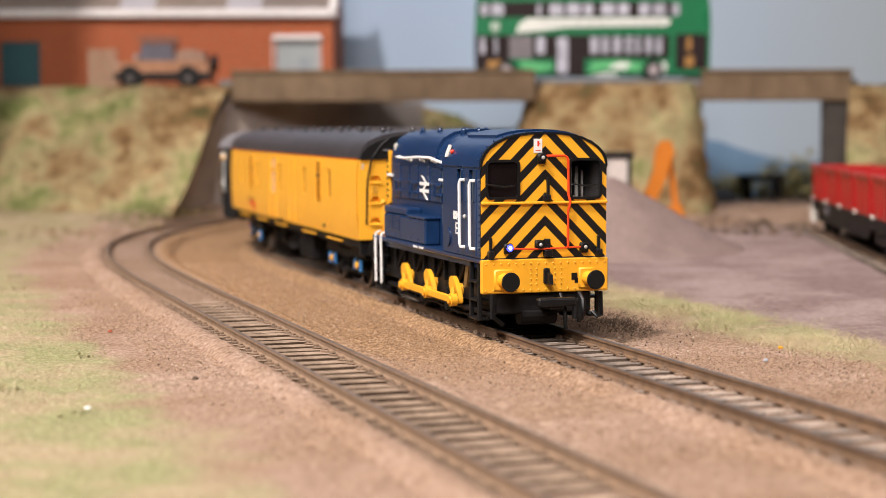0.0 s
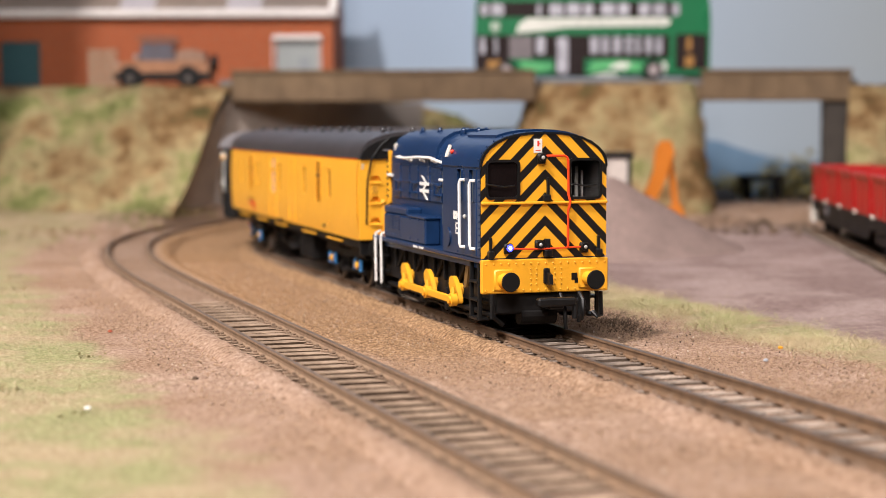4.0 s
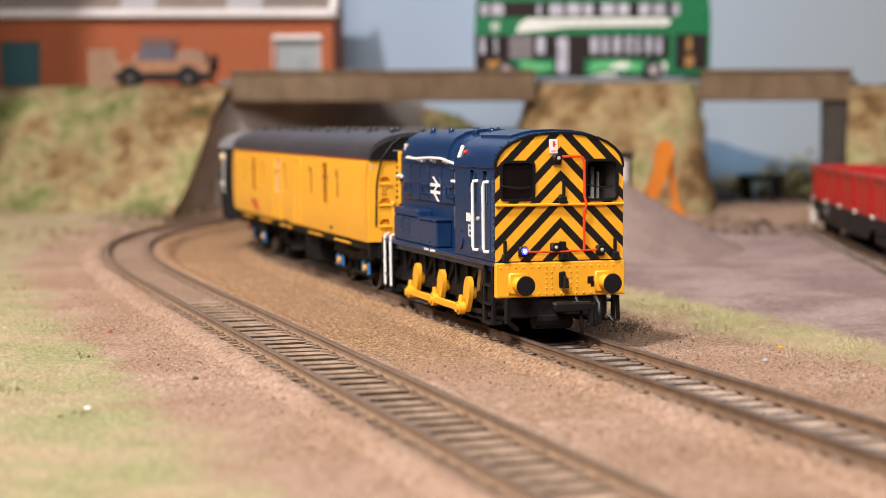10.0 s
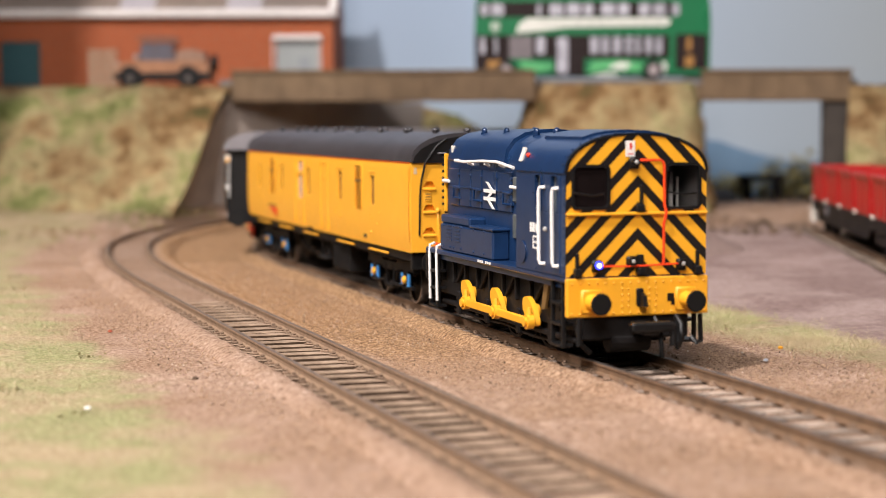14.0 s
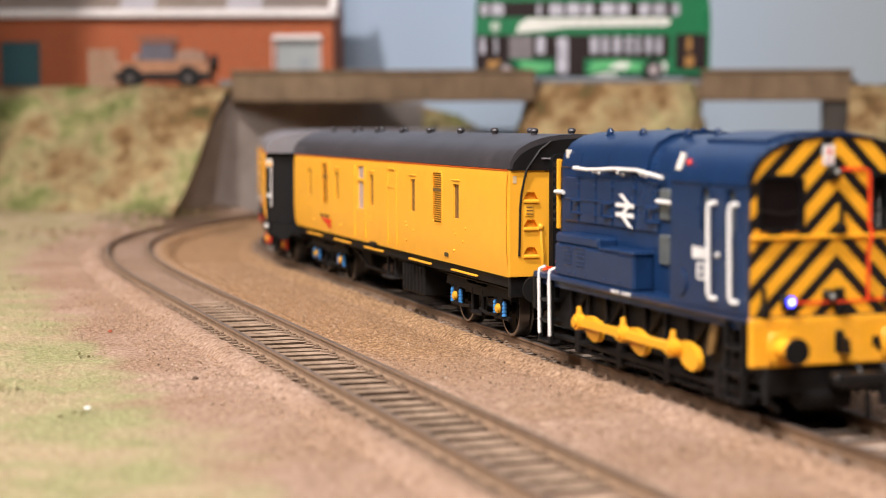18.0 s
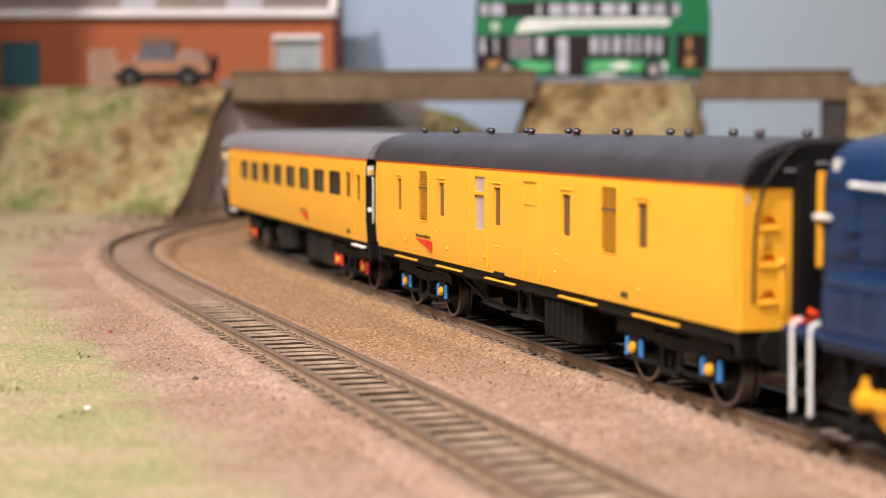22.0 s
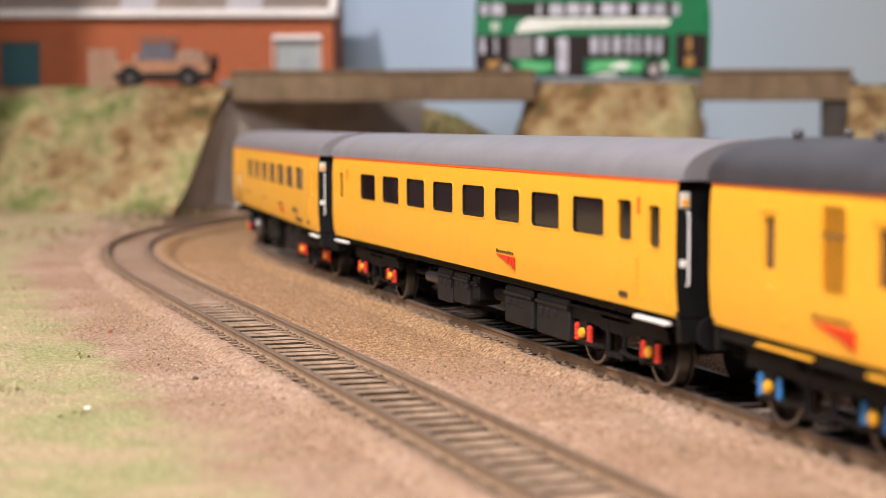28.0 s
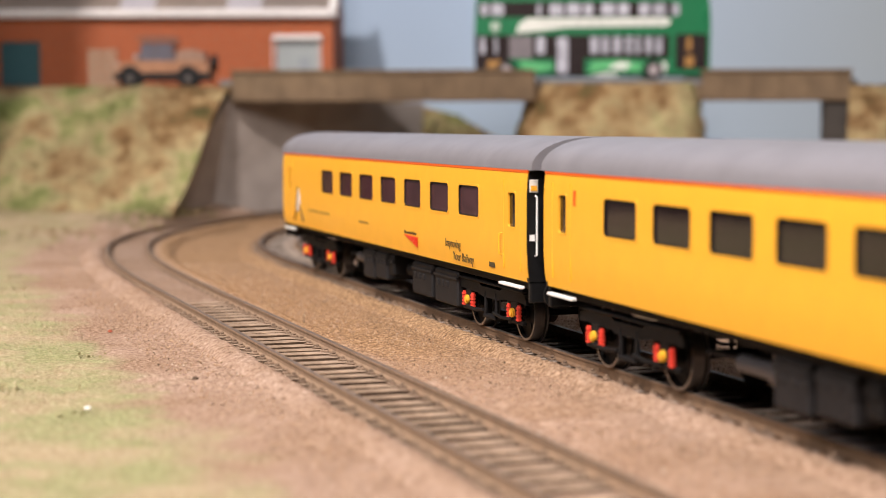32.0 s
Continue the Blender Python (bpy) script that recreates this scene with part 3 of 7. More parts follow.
def build_bogie(vehicle, x, spring_mat, spring_label, high=False):
    rs = 0.62 if spring_mat is SPRING else 0.78
    b = part("bogie", Shape().box(-8, 8, -9, 9, 8.5, 11, 0.5).cyl((0, 0, 10), (0, 0, 15), 3), UNDER, vehicle, at=mm(x, 0, 0))
    for sg in (-1, 1):
        sh = Shape()
        y0, y1 = (sg * 13.2, sg * 11.4) if sg < 0 else (11.4, 13.2)
        prof = [(-26, 9.6), (-25, 11.8), (-21, 12.6), (-9, 12.2), (-7, 11.4), (7, 11.4), (9, 12.2), (21, 12.6), (25, 11.8), (26, 9.6), (21, 9.8), (9, 9.4), (6, 8.8), (-6, 8.8), (-9, 9.4), (-21, 9.8)]
        sh.slab(prof, 1, y0, y1)
        sh.box(-25, 25, sg * 12.3 - 1.6, sg * 12.3 + 1.6, 12.3, 12.9, 0.2)
        for ax in (-17.2, 17.2):
            sh.box(ax - 5.5, ax + 5.5, y0 + 0.3, y1 - 0.3, 4.2, 5.2, 0.2)
            sh.box(ax - 2.2, ax + 2.2, y0 - 0.1, y1 + 0.1, 4.6, 10, 0.4)
        # swing links, brake hanger and the equalising spring plank
        sh.box(-4.6, 4.6, sg * 12.6 - 1.1, sg * 12.6 + 1.1, 3.6, 4.6, 0.3)
        for lx in (-4, 4):
            sh.cyl((lx, sg * 12.9, 4), (lx, sg * 12.9, 10.5), 0.55, 6)
        for lx in (-8.6, 8.6):
            sh.box(lx - 0.8, lx + 0.8, sg * 10.6 - 0.7, sg * 10.6 + 0.7, 3.2, 10, 0.2)
        sh.rod([(-17, sg * 13.6, 5.4), (-10, sg * 13.8, 5.0), (-4, sg * 13.8, 5.6)], 0.45)
        sh.rod([(17, sg * 13.6, 5.4), (10, sg * 13.8, 5.0), (4, sg * 13.8, 5.6)], 0.45)
        part("side_frame", sh, UNDER, b)
        for ax in (-17.2, 17.2):
            bx = Shape().cyl((ax, sg * 12.6, 7.0), (ax, sg * 13.9, 7.0), 1.2, 14).cyl((ax, sg * 13.9, 7.0), (ax, sg * 14.2, 7.0), 0.85, 12)
            part("axle_box", bx, AXLEYEL, b, "yellow round axle box cover", smooth=True)
            for o in (-3.4, 3.4):
                sp = Shape()
                for k in range(4):
                    z = 5.3 + k * 0.92
                    sp.cyl((ax + o, sg * 13.1, z), (ax + o, sg * 13.1, z + 0.5), rs, 10)
                sp.cyl((ax + o, sg * 13.1, 5.2), (ax + o, sg * 13.1, 9.0), rs * 0.7, 8)
                part("spring", sp, spring_mat, b, spring_label)
    sets = []
    for ax in (-17.2, 17.2):
        w = part("wheelset", disc_pair(6.9, 7.6, 2.6), [FRAME], b, "dark steel wheelset with bright tread", at=mm(ax, 0, 6.9), smooth=True)
        w.data.materials.append(STEEL)
        sets.append((w, ax))
        for p in w.data.polygons:
            c = p.center
            rr = math.hypot(c.x, c.z) / K
            if (rr > 6.75 and abs(p.normal.y) < 0.3) or (rr > 6.5 and abs(c.y) / K > 9.9):
                p.material_index = 1
    return b, sets


def letters(text, size, material, parent, at, label=""):
    """Writing as a thin mesh, in the built-in font."""
    cu = bpy.data.curves.new("writing", "FONT")
    cu.body, cu.size, cu.align_x, cu.extrude = text, size * K, "LEFT", 0.00003
    tmp = bpy.data.objects.new("writing", cu)
    scene.collection.objects.link(tmp)
    me = bpy.data.meshes.new_from_object(tmp.evaluated_get(bpy.context.evaluated_depsgraph_get()))
    bpy.data.objects.remove(tmp)
    me.materials.clear()
    me.materials.append(material)
    ob = new("writing", me)
    ob.parent, ob.matrix_basis = parent, at
    if label:
        tagged(ob, label)
    return ob


def emblem(parent, x, z, s, y):
    """Red wedge cut by yellow gaps, as painted on the sides."""
    sh = Shape()
    for tri in ([(-1, 1), (0.40, 0.95), (0.30, -0.15)], [(0.48, 0.95), (0.74, 0.92), (0.64, -0.6), (0.40, -0.25)], [(0.82, 0.92), (1.02, 0.92), (0.95, -1.0), (0.73, -0.7)]):
        sh.slab([(x + p[0] * s, z + p[1] * s * 0.23) for p in tri], 1, y + (0.1 if y > 0 else -0.16), y)
    part("emblem", sh, RED, parent, "red wedge-shaped emblem")
    bars = Shape()
    for i in range(9):
        bars.box(x - s + i * s * 0.21, x - s + i * s * 0.21 + s * 0.14, y - 0.06, y, z + s * 0.29, z + s * (0.38 if i not in (0, 6) else 0.42))
    part("lettering_bars", bars, DARKTXT, parent)


# ---- shunting locomotive ----
def build_loco():
    t = thing("shunting_locomotive", "blue diesel shunting locomotive with black and yellow chevron cab end", "locomotive")
    part("running_plate", Shape().box(-52, 51.4, -16.9, 16.9, 17.9, 19.3, 0.3).box(-51, 50, -15.5, 15.5, 16.4, 17.9), BLUE, t)
    # outside frames with ribs
    for sg in (-1, 1):
        ya = sg * 12.6
        sh = Shape().box(-50, 49.5, ya - 0.5, ya + 0.5, 6.8, 17.6, 0.2)
        for i in range(10):
            x = -46 + i * 9.6
            sh.box(x - 0.5, x + 0.5, ya + (sg * 0.4) - 1.2, ya + (sg * 0.4) + 1.2, 10.5, 17.4, 0.2)
        for i in range(4):
            x = -34 + i * 19.2
            sh.rod([(x, ya + sg * 1.1, 11), (x + 7, ya + sg * 1.1, 17)], 0.55)
        sh.box(-48, 48, ya - 0.9, ya + 0.9, 4.0, 5.2, 0.3)
        for x in (-34, -11.5, 11.5, 33):
            sh.box(x - 1.3, x + 1.3, ya - 1.0, ya + 1.0, 2.2, 8.5, 0.3)
        part("outside_frame", sh, FRAME, t)
        part("brake_rigging", Shape().rod([(-40, sg * 12.2, 3.0), (-20, sg * 12.4, 2.6), (0, sg * 12.4, 3.4), (20, sg * 12.4, 2.6), (40, sg * 12.2, 3.2)], 0.5).box(-32, -28, sg * 11.5 - 1, sg * 11.5 + 1, 2.5, 8, 0.3).box(12, 16, sg * 11.5 - 1, sg * 11.5 + 1, 2.5, 8, 0.3), FRAME, t)
        # cab steps
        for x, nm in ((44.5, "cab_steps"), (-46.5, "front_steps")):
            st = Shape()
            for o in (-3.2, 3.2):
                st.box(x + o - 0.45, x + o + 0.45, sg * 16 - 0.5, sg * 16 + 0.5, 3.2, 17.9, 0.15)
            for z in (3.6, 8.4, 13.0):
                st.box(x - 3.2, x + 3.2, sg * 15.2 - 1.6, sg * 15.2 + 1.6, z - 0.3, z + 0.35, 0.1)
            part(nm, st, BLK, t)
        part("sand_chute", Shape().slab([(31, 10), (33.5, 10.6), (35.8, 16.8), (33, 16.8)], 1, sg * 14.6 - 0.3, sg * 14.6 + 0.3), WEAR, t, "worn brown sand chute")
        for x in (-48.6, -42.4):
            part("handrail", Shape().rod([(x, sg * 16.7, 5.2), (x, sg * 16.9, 17.5), (x, sg * 16.7, 20.0), (x + 0.8, sg * 15.6, 20.6)], 0.38, 8), WHITE, t, "white painted step handrail", smooth=True)
    part("chassis_block", Shape().box(-46, 46, -7, 7, 6.5, 16.5, 0.5), FRAME, t)
    # bonnet: narrower than the cab
    hw = 12.2
    prof = [(-hw, 19.3), (-hw, 43.4), (-11.6, 46.0), (-9.8, 48.5), (-7.0, 50.1), (-3.5, 50.8), (0, 51.0), (3.5, 50.8), (7.0, 50.1), (9.8, 48.5), (11.6, 46.0), (hw, 43.4), (hw, 19.3)]
    part("bonnet", Shape().slab(prof, 0, -46.0, 21.0), BLUE, t, smooth=True)
    part("radiator_end", Shape().slab([(p[0] * 0.985, p[1] - 0.15) for p in prof], 0, -47.6, -46.0), BLK, t)
    # raised roof sections and lifting eyes
    def arch(a, g):
        return [(p[0] * (1 + g / 14), p[1] + (g if p[1] > 44 else 0)) for p in prof[1:-1]]
    for xa, xb, g in ((-34.5, -20.4, 0.5), (-19.6, 0.2, 0.8), (-45.6, -35.2, 0.3)):
        sh = Shape()
        o, inn = arch(0, g), [(p[0] * 0.97, p[1] - 0.6) for p in prof[1:-1]]
        sh.slab(o + inn[::-1], 0, xa, xb)
        part("roof_panel", sh, BLUE, t, smooth=True)
    for x, y in ((-31, -7), (-14, -7), (-31, 7), (-14, 7), (6, -6.5), (19, -6.5)):
        part("lifting_eye", Shape().ball((x, y, 51.0), 1.1, 0.8, 1.2, 8, 5).cyl((x, y, 49.4), (x, y, 50.8), 1.0, 8), BLUE, t, smooth=True)
    for sg in (-1, 1):
        y = sg * 12.2
        # doors along the bonnet, with hinges and handles
        for i, (xa, xb) in enumerate(((-43.4, -35.6), (-35.0, -26.2), (-25.6, -17.4), (-16.8, -6.0), (-5.4, 5.0))):
            d = part("bonnet_door", Shape().box(xa, xb, y - 0.45, y + 0.45, 31.2, 41.2, 0.25), BLUE, t)
            hd = Shape()
            for z in (33.2, 36.4, 39.6):
                hd.box(xb - 0.5, xb + 0.8, y - 0.75, y + 0.75, z - 0.28, z + 0.28, 0.1)
            hd.box(xa + 0.2, xb, y - 0.65, y + 0.65, 36.1, 36.5, 0.1)
            part("hinges", hd, BLUE, d)
            if i in (0, 2, 4):
                hx = (-37.4, 0, -20.6, 0, 1.6)[i]
                part("handle", Shape().rod([(hx + 3.6, y + sg * 0.3, 36.0), (hx, y + sg * 1.4, 36.2), (hx, y + sg * 1.4, 33.4), (hx + 3.6, y + sg * 0.3, 33.2)], 0.34), BLUE, d, smooth=True)
        hood = Shape()
        for xa, xb in ((-33, -21.5), (-18.6, -5)):
            hood.slab([(y - sg * 1.6, 46.5), (y - sg * 0.3, 46.4), (y + sg * 0.35, 43.4), (y - sg * 1.0, 43.2)], 0, xa, xb)
        part("intake_hood", hood, BLUE, t)
        part("handrail", Shape().rod([(-36.4, y, 43.4), (-36, y + sg * 1.4, 43.3), (-28, y + sg * 1.4, 43.1), (-14, y + sg * 1.4, 43.6), (-3, y + sg * 1.4, 43.6), (5, y + sg * 1.4, 42.8), (8.6, y + sg * 1.2, 42.4)], 0.4, 8).cyl((-25, y, 42.4), (-25, y + sg * 1.5, 43.0), 0.5, 6).cyl((-12, y, 42.4), (-12, y + sg * 1.5, 43.1), 0.5, 6).cyl((-1, y, 42.4), (-1, y + sg * 1.5, 43.1), 0.5, 6), WHITE, t, "white bonnet handrail", smooth=True)
        part("handrail", Shape().rod([(6.6, y + sg * 0.2, 37.6), (7.0, y + sg * 1.5, 37.7), (18.6, y + sg * 1.6, 37.5), (19.2, y + sg * 0.2, 37.5)], 0.42, 8), WHITE, t, "white horizontal grab rail", smooth=True)
        part("handrail", Shape().rod([(-49.4, y - sg * 0.5, 37.6), (-48.6, y + sg * 0.6, 37.6), (-44.0, y + sg * 0.6, 37.6)], 0.5, 8), WHITE, t, smooth=True)
        for xa, zb in ((6.0, 33.9), (12.8, 35.4)):
            part("ventilator", Shape().box(xa, xa + 4.6, y - 0.6, y + 0.6, zb, 40.2, 0.3), GREYPANE, t, "grey mesh ventilator panel")
        part("ventilator", Shape().box(6.0, 10.3, y - 0.6, y + 0.6, 25.0, 31.0, 0.3), GREYPANE, t)
        # marker plates
        part("warning_plate", Shape().box(-44.2, -42.5, y - sg * 0.6 - 0.45, y - sg * 0.6 + 0.45, 43.6, 47.2, 0.1), CREAM, t, "small cream warning plate")
        part("warning_plate", Shape().slab([(sg * 17.3, 44.4), (sg * 16.9, 44.4), (sg * 15.7, 47.4), (sg * 16.1, 47.6)], 0, 22.4, 24.2), CREAM, t, "small cream warning plate")
        part("marker_dot", Shape().ball((26.8, sg * 16.5, 45.8), 0.7, 0.6, 0.6, 8, 6), RED, t, "red marker stud", smooth=True)
        # double arrow, as plain bars
        lg = Shape()
        for z in (33.5, 35.5):
            lg.box(-14.2, -5.2, y + sg * 0.95 - 0.06, y + sg * 0.95 + 0.06, z + 0.15, z + 1.05)
        for a, b in (((-12.6, 38.4), (-8.4, 36.2)), ((-11.8, 33.9), (-7.6, 31.6)), ((-12.4, 34.0), (-8.2, 36.2))):
            lg.slab([(a[0], a[1]), (a[0] + 1.9, a[1]), (b[0] + 1.9, b[1]), (b[0], b[1])], 1, y + sg * 0.97 - 0.06, y + sg * 0.97 + 0.06)
        part("emblem", lg, WHITE, t, "white double-line emblem")
        # low battery and tool boxes on the running plate
        yb0, yb1 = sorted((sg * 12.0, sg * 16.7))
        bx = part("tool_box", Shape().box(-39.5, 2.4, yb0, yb1, 19.3, 26.6, 0.5), BLUE, t)
        part("lid", Shape().box(-15, 2.8, yb0 - 0.25, yb1 + 0.25, 26.5, 27.3, 0.3), BLUE, bx)
        part("upper_box", Shape().box(-39.0, -15.4, yb0, yb1, 26.6, 29.0, 0.5), BLUE, bx)
        lv = Shape()
        for xa in (-34, -27):
            for k in range(5):
                lv.box(xa, xa + 4.4, sg * 16.6 - 0.3, sg * 16.6 + 0.3, 22.2 + k * 0.95, 22.7 + k * 0.95, 0.1)
        for xa in (-37, -31, -28, -22, -12, -4):
            for z in (20.6, 26.2):
                lv.ball((xa, sg * 16.6, z), 0.45, 0.4, 0.45, 6, 4)
        part("louvres", lv, BLUE, bx)
        bars = Shape()
        for i in range(6):
            bars.box(-8 + i * 1.5 + (1.2 if i > 2 else 0), -7 + i * 1.5 + (1.2 if i > 2 else 0), sg * 16.95 - 0.06, sg * 16.95 + 0.06, 18.3, 18.9)
        part("lettering_bars", bars, WHITE, t)
    # radiator end ladder and yellow front panel
    part("front_panel", Shape().box(-48.2, -47.4, -12.8, 12.8, 29.1, 45.0, 0.2), WARN, t)
    rungs = Shape()
    for k in range(8):
        rungs.box(-49.0, -48.0, -13.2, -9.6, 30.8 + k * 1.8, 31.5 + k * 1.8, 0.1)
    part("ladder", rungs, BLK, t)
    part("front_beam", Shape().box(-53.2, -51.8, -16.6, 16.6, 10.4, 19.0, 0.3), BLK, t)
    # cab
    cw = 17.0
    def croof(g=0.0):
        pts = []
        for i in range(17):
            a = math.pi * i / 16
            ca = math.cos(a)
            pts.append((-(cw + g) * math.copysign(abs(ca) ** 0.82, ca), 42.2 + (8.6 + g) * math.sin(a) ** 0.95))
        return pts
    part("cab_roof", Shape().slab(croof(0.35) + [(p[0] * 0.96, p[1] - 0.7) for p in croof()[::-1]], 0, 20.0, 50.9), BLUE, t, smooth=True)
    hatch = [p for p in croof(0.95) if abs(p[0]) < 11.5]
    part("roof_hatch", Shape().slab(hatch + [(p[0], p[1] - 1.0) for p in hatch[::-1]], 0, 23.5, 46.5), BLUE, t, smooth=True)
    riv = Shape()
    for i, p in enumerate(croof(0.45)[1:-1]):
        riv.ball((50.2, p[0], p[1]), 0.28, n=5, m=4)
    part("rivets", riv, BLUE, t)
    for sg in (-1, 1):
        sh = side_skin(31, [(cw, 19.3), (cw, 42.2)], [(-2.8, 0.6, 33.5, 41.4), (7.2, 10.6, 33.5, 41.4)], sg)
        sh.v = [(x + 35.6, y, z) for x, y, z in sh.v]
        cs = part("cab_side", sh, BLUE, t)
        door = Shape().box(37.8, 48.4, sg * 16.85 - 0.3, sg * 16.85 + 0.3, 19.6, 33.2, 0.15)
        door.box(37.8, 42.5, sg * 16.85 - 0.3, sg * 16.85 + 0.3, 33.2, 41.6, 0.1).box(46.5, 48.4, sg * 16.85 - 0.3, sg * 16.85 + 0.3, 33.2, 41.6, 0.1)
        part("cab_door", door, BLUE, t)
        for x0, x1 in ((32.8, 36.2), (42.8, 46.2)):
            w = part("window", Shape().box(x0 - 0.1, x1 + 0.1, sg * 16.2 - 0.1, sg * 16.2 + 0.1, 33.4, 41.5), GREYPANE, t, "dim grey cab window")
            fr = Shape()
            frame_ring(fr, x0, x1, 33.5, 41.4, 0.5, 0.35, sg * 16.95, sg * 17.2)
            part("frame", fr, BLUE, w)
        for x in (37.8, 46.0):
            part("handrail", Shape().rod([(x + 1.6, sg * 17.1, 21.5), (x + 0.5, sg * 18.0, 21.5), (x + 0.3, sg * 18.2, 22.4), (x, sg * 18.2, 37.8), (x + 0.2, sg * 18.0, 38.7), (x + 1.4, sg * 17.1, 38.8)], 0.42, 8), WHITE, t, "white cab door handrail", smooth=True)
        for i in range(4):
            part("number_bar", Shape().box(29.4 + i * 1.7, 30.7 + i * 1.7, sg * 17.06 - 0.05, sg * 17.06 + 0.05, 28.2, 30.4), WHITE, t)
        nb = Shape()
        for zz in (24.4, 25.7, 27.0):
            nb.box(31.2, 35.0, sg * 17.06 - 0.05, sg * 17.06 + 0.05, zz, zz + 0.45)
        nb.box(31.2, 31.7, sg * 17.06 - 0.05, sg * 17.06 + 0.05, 24.4, 27.4).box(34.5, 35.0, sg * 17.06 - 0.05, sg * 17.06 + 0.05, 24.4, 27.4)
        part("data_panel", nb, WHITE, t)
        part("round_cover", Shape().cyl((24.5, sg * 17.0, 23.2), (24.5, sg * 17.35, 23.2), 2.6, 18), BLUE, t)
        part("lamp_bracket", Shape().ball((40.4, sg * 17.6, 29.4), 0.6, n=6, m=4), LENS, t)
        vr = Shape()
        for z in [20 + k * 1.7 for k in range(13)]:
            vr.ball((50.4, sg * 17.05, z), 0.26, n=5, m=4).ball((33.2, sg * 17.05, z), 0.22, n=5, m=4)
        part("rivets", vr, BLUE, t)
    # cab end, cut for its two windows: an upper and a lower panel
    rf = croof()
    ny = 46
    ys = [-cw + 2 * cw * i / ny for i in range(ny + 1)] + [-15.3, -7.1, 7.0, 15.1]
    ys = sorted(set(ys))
    wins = [(-15.3, -7.1, 34.6, 43.6), (7.0, 15.1, 34.4, 43.9)]
    zs = sorted({19.3, 26.0, 33.0, 34.4, 34.6, 38.0, 41.0, 42.2, 43.6, 43.9})
    def rz(y):
        for a, b in zip(rf, rf[1:]):
            if a[0] <= y <= b[0] and b[0] > a[0]:
                return a[1] + (b[1] - a[1]) * (y - a[0]) / (b[0] - a[0])
        return 42.2
    def end_panel(zl, top):
        sh = Shape()
        for y0, y1 in zip(ys, ys[1:]):
            for z0, z1 in zip(zl, zl[1:]):
                cy, cz = (y0 + y1) / 2, (z0 + z1) / 2
                if any(w[0] < cy < w[1] and w[2] < cz < w[3] for w in wins):
                    continue
                a0, a1, b0, b1 = min(z0, rz(y0)), min(z0, rz(y1)), min(z1, rz(y0)), min(z1, rz(y1))
                if b0 - a0 < 1e-6 and b1 - a1 < 1e-6:
                    continue
                sh.add([(51.5, y0, a0), (51.5, y1, a1), (51.5, y1, b1), (51.5, y0, b0)], [(0, 1, 2, 3)])
            if top:
                zt = zl[-1]
                if rz(y0) > zt or rz(y1) > zt:
                    sh.add([(51.5, y0, zt), (51.5, y1, zt), (51.5, y1, max(zt, rz(y1))), (51.5, y0, max(zt, rz(y0)))], [(0, 1, 2, 3)])
        return sh
    upper = part("cab_end_upper", end_panel([z for z in zs if z >= 33.0], True), CHEV, t, "black and yellow chevron end panel")
    part("cab_end_lower", end_panel([z for z in zs if z <= 33.0], False), CHEV, t, "black and yellow chevron end panel")
    part("ledge", Shape().box(51.4, 52.5, -17.0, 17.0, 32.8, 33.5, 0.2), WARN, t)
    part("roof_rim", Shape().slab([(p[0] * 1.012, p[1] + 0.25) for p in rf] + [(p[0] * 0.985, p[1] - 0.3) for p in rf[::-1]], 0, 50.8, 51.8), BLK, t, smooth=True)
    for y0, y1, z0, z1 in wins:
        w = part("window", Shape().box(51.15, 51.3, y0 + 0.1, y1 - 0.1, z0 + 0.1, z1 - 0.1), LIGHTGLASS if y0 > 0 else DARKGLASS, t)
        fr = Shape()
        a, b = rounded(y0 + 0.15, y1 - 0.15, z0 + 0.15, z1 - 0.15, 0.9), rounded(y0 - 0.5, y1 + 0.5, z0 - 0.5, z1 + 0.5, 1.3)
        fr.loft([[(51.0, p[0], p[1]) for p in a], [(51.95, p[0], p[1]) for p in a], [(51.95, p[0], p[1]) for p in b], [(51.3, p[0], p[1]) for p in b]], caps=False)
        part("frame", fr, BLK, w, smooth=True)
        w.visible_shadow = y0 < 0
        part("wiper", Shape().rod([(52.4, y0 - 0.6, 38.0), (52.7, (y0 + y1) / 2, 37.3), (52.4, y1 - 1.2, 37.6)], 0.22), BLK, w)
    part("cab_interior", Shape().box(24, 49.6, -15.5, -3, 20, 32, 0.4).box(22, 23, -16, 16, 20, 44).box(40, 46, 5, 12, 20, 34.5, 0.5).box(46, 46.6, 7.6, 8.1, 33, 41.5, 0.1).box(46, 46.6, 9.0, 9.4, 33, 41.8, 0.1).box(44, 44.8, 11.0, 11.9, 33, 42.2, 0.1).box(44, 44.8, 12.8, 13.3, 33, 41.0, 0.1), mat("cab_fittings_grey", (0.24, 0.22, 0.20), 0.6, vary=0.2), t, "grey cab desk, pillars and seats")
    part("cab_bulkhead", Shape().box(35.6, 36.4, -15.8, 15.8, 19.5, 45.5), mat("cab_bulkhead_grey", (0.085, 0.075, 0.07), 0.7, vary=0.2), t, "dull grey cab bulkhead")
    part("cab_ceiling", Shape().box(36.4, 49.8, -15.6, 15.6, 44.4, 44.9), UNDER, t)
    for sg in (-1, 1):
        part("cab_lining", Shape().box(36.4, 49.8, sg * 15.9 - 0.15, sg * 15.9 + 0.15, 19.5, 44.4), mat("cab_bulkhead_grey", (0.085, 0.075, 0.07), 0.7, vary=0.2), t)
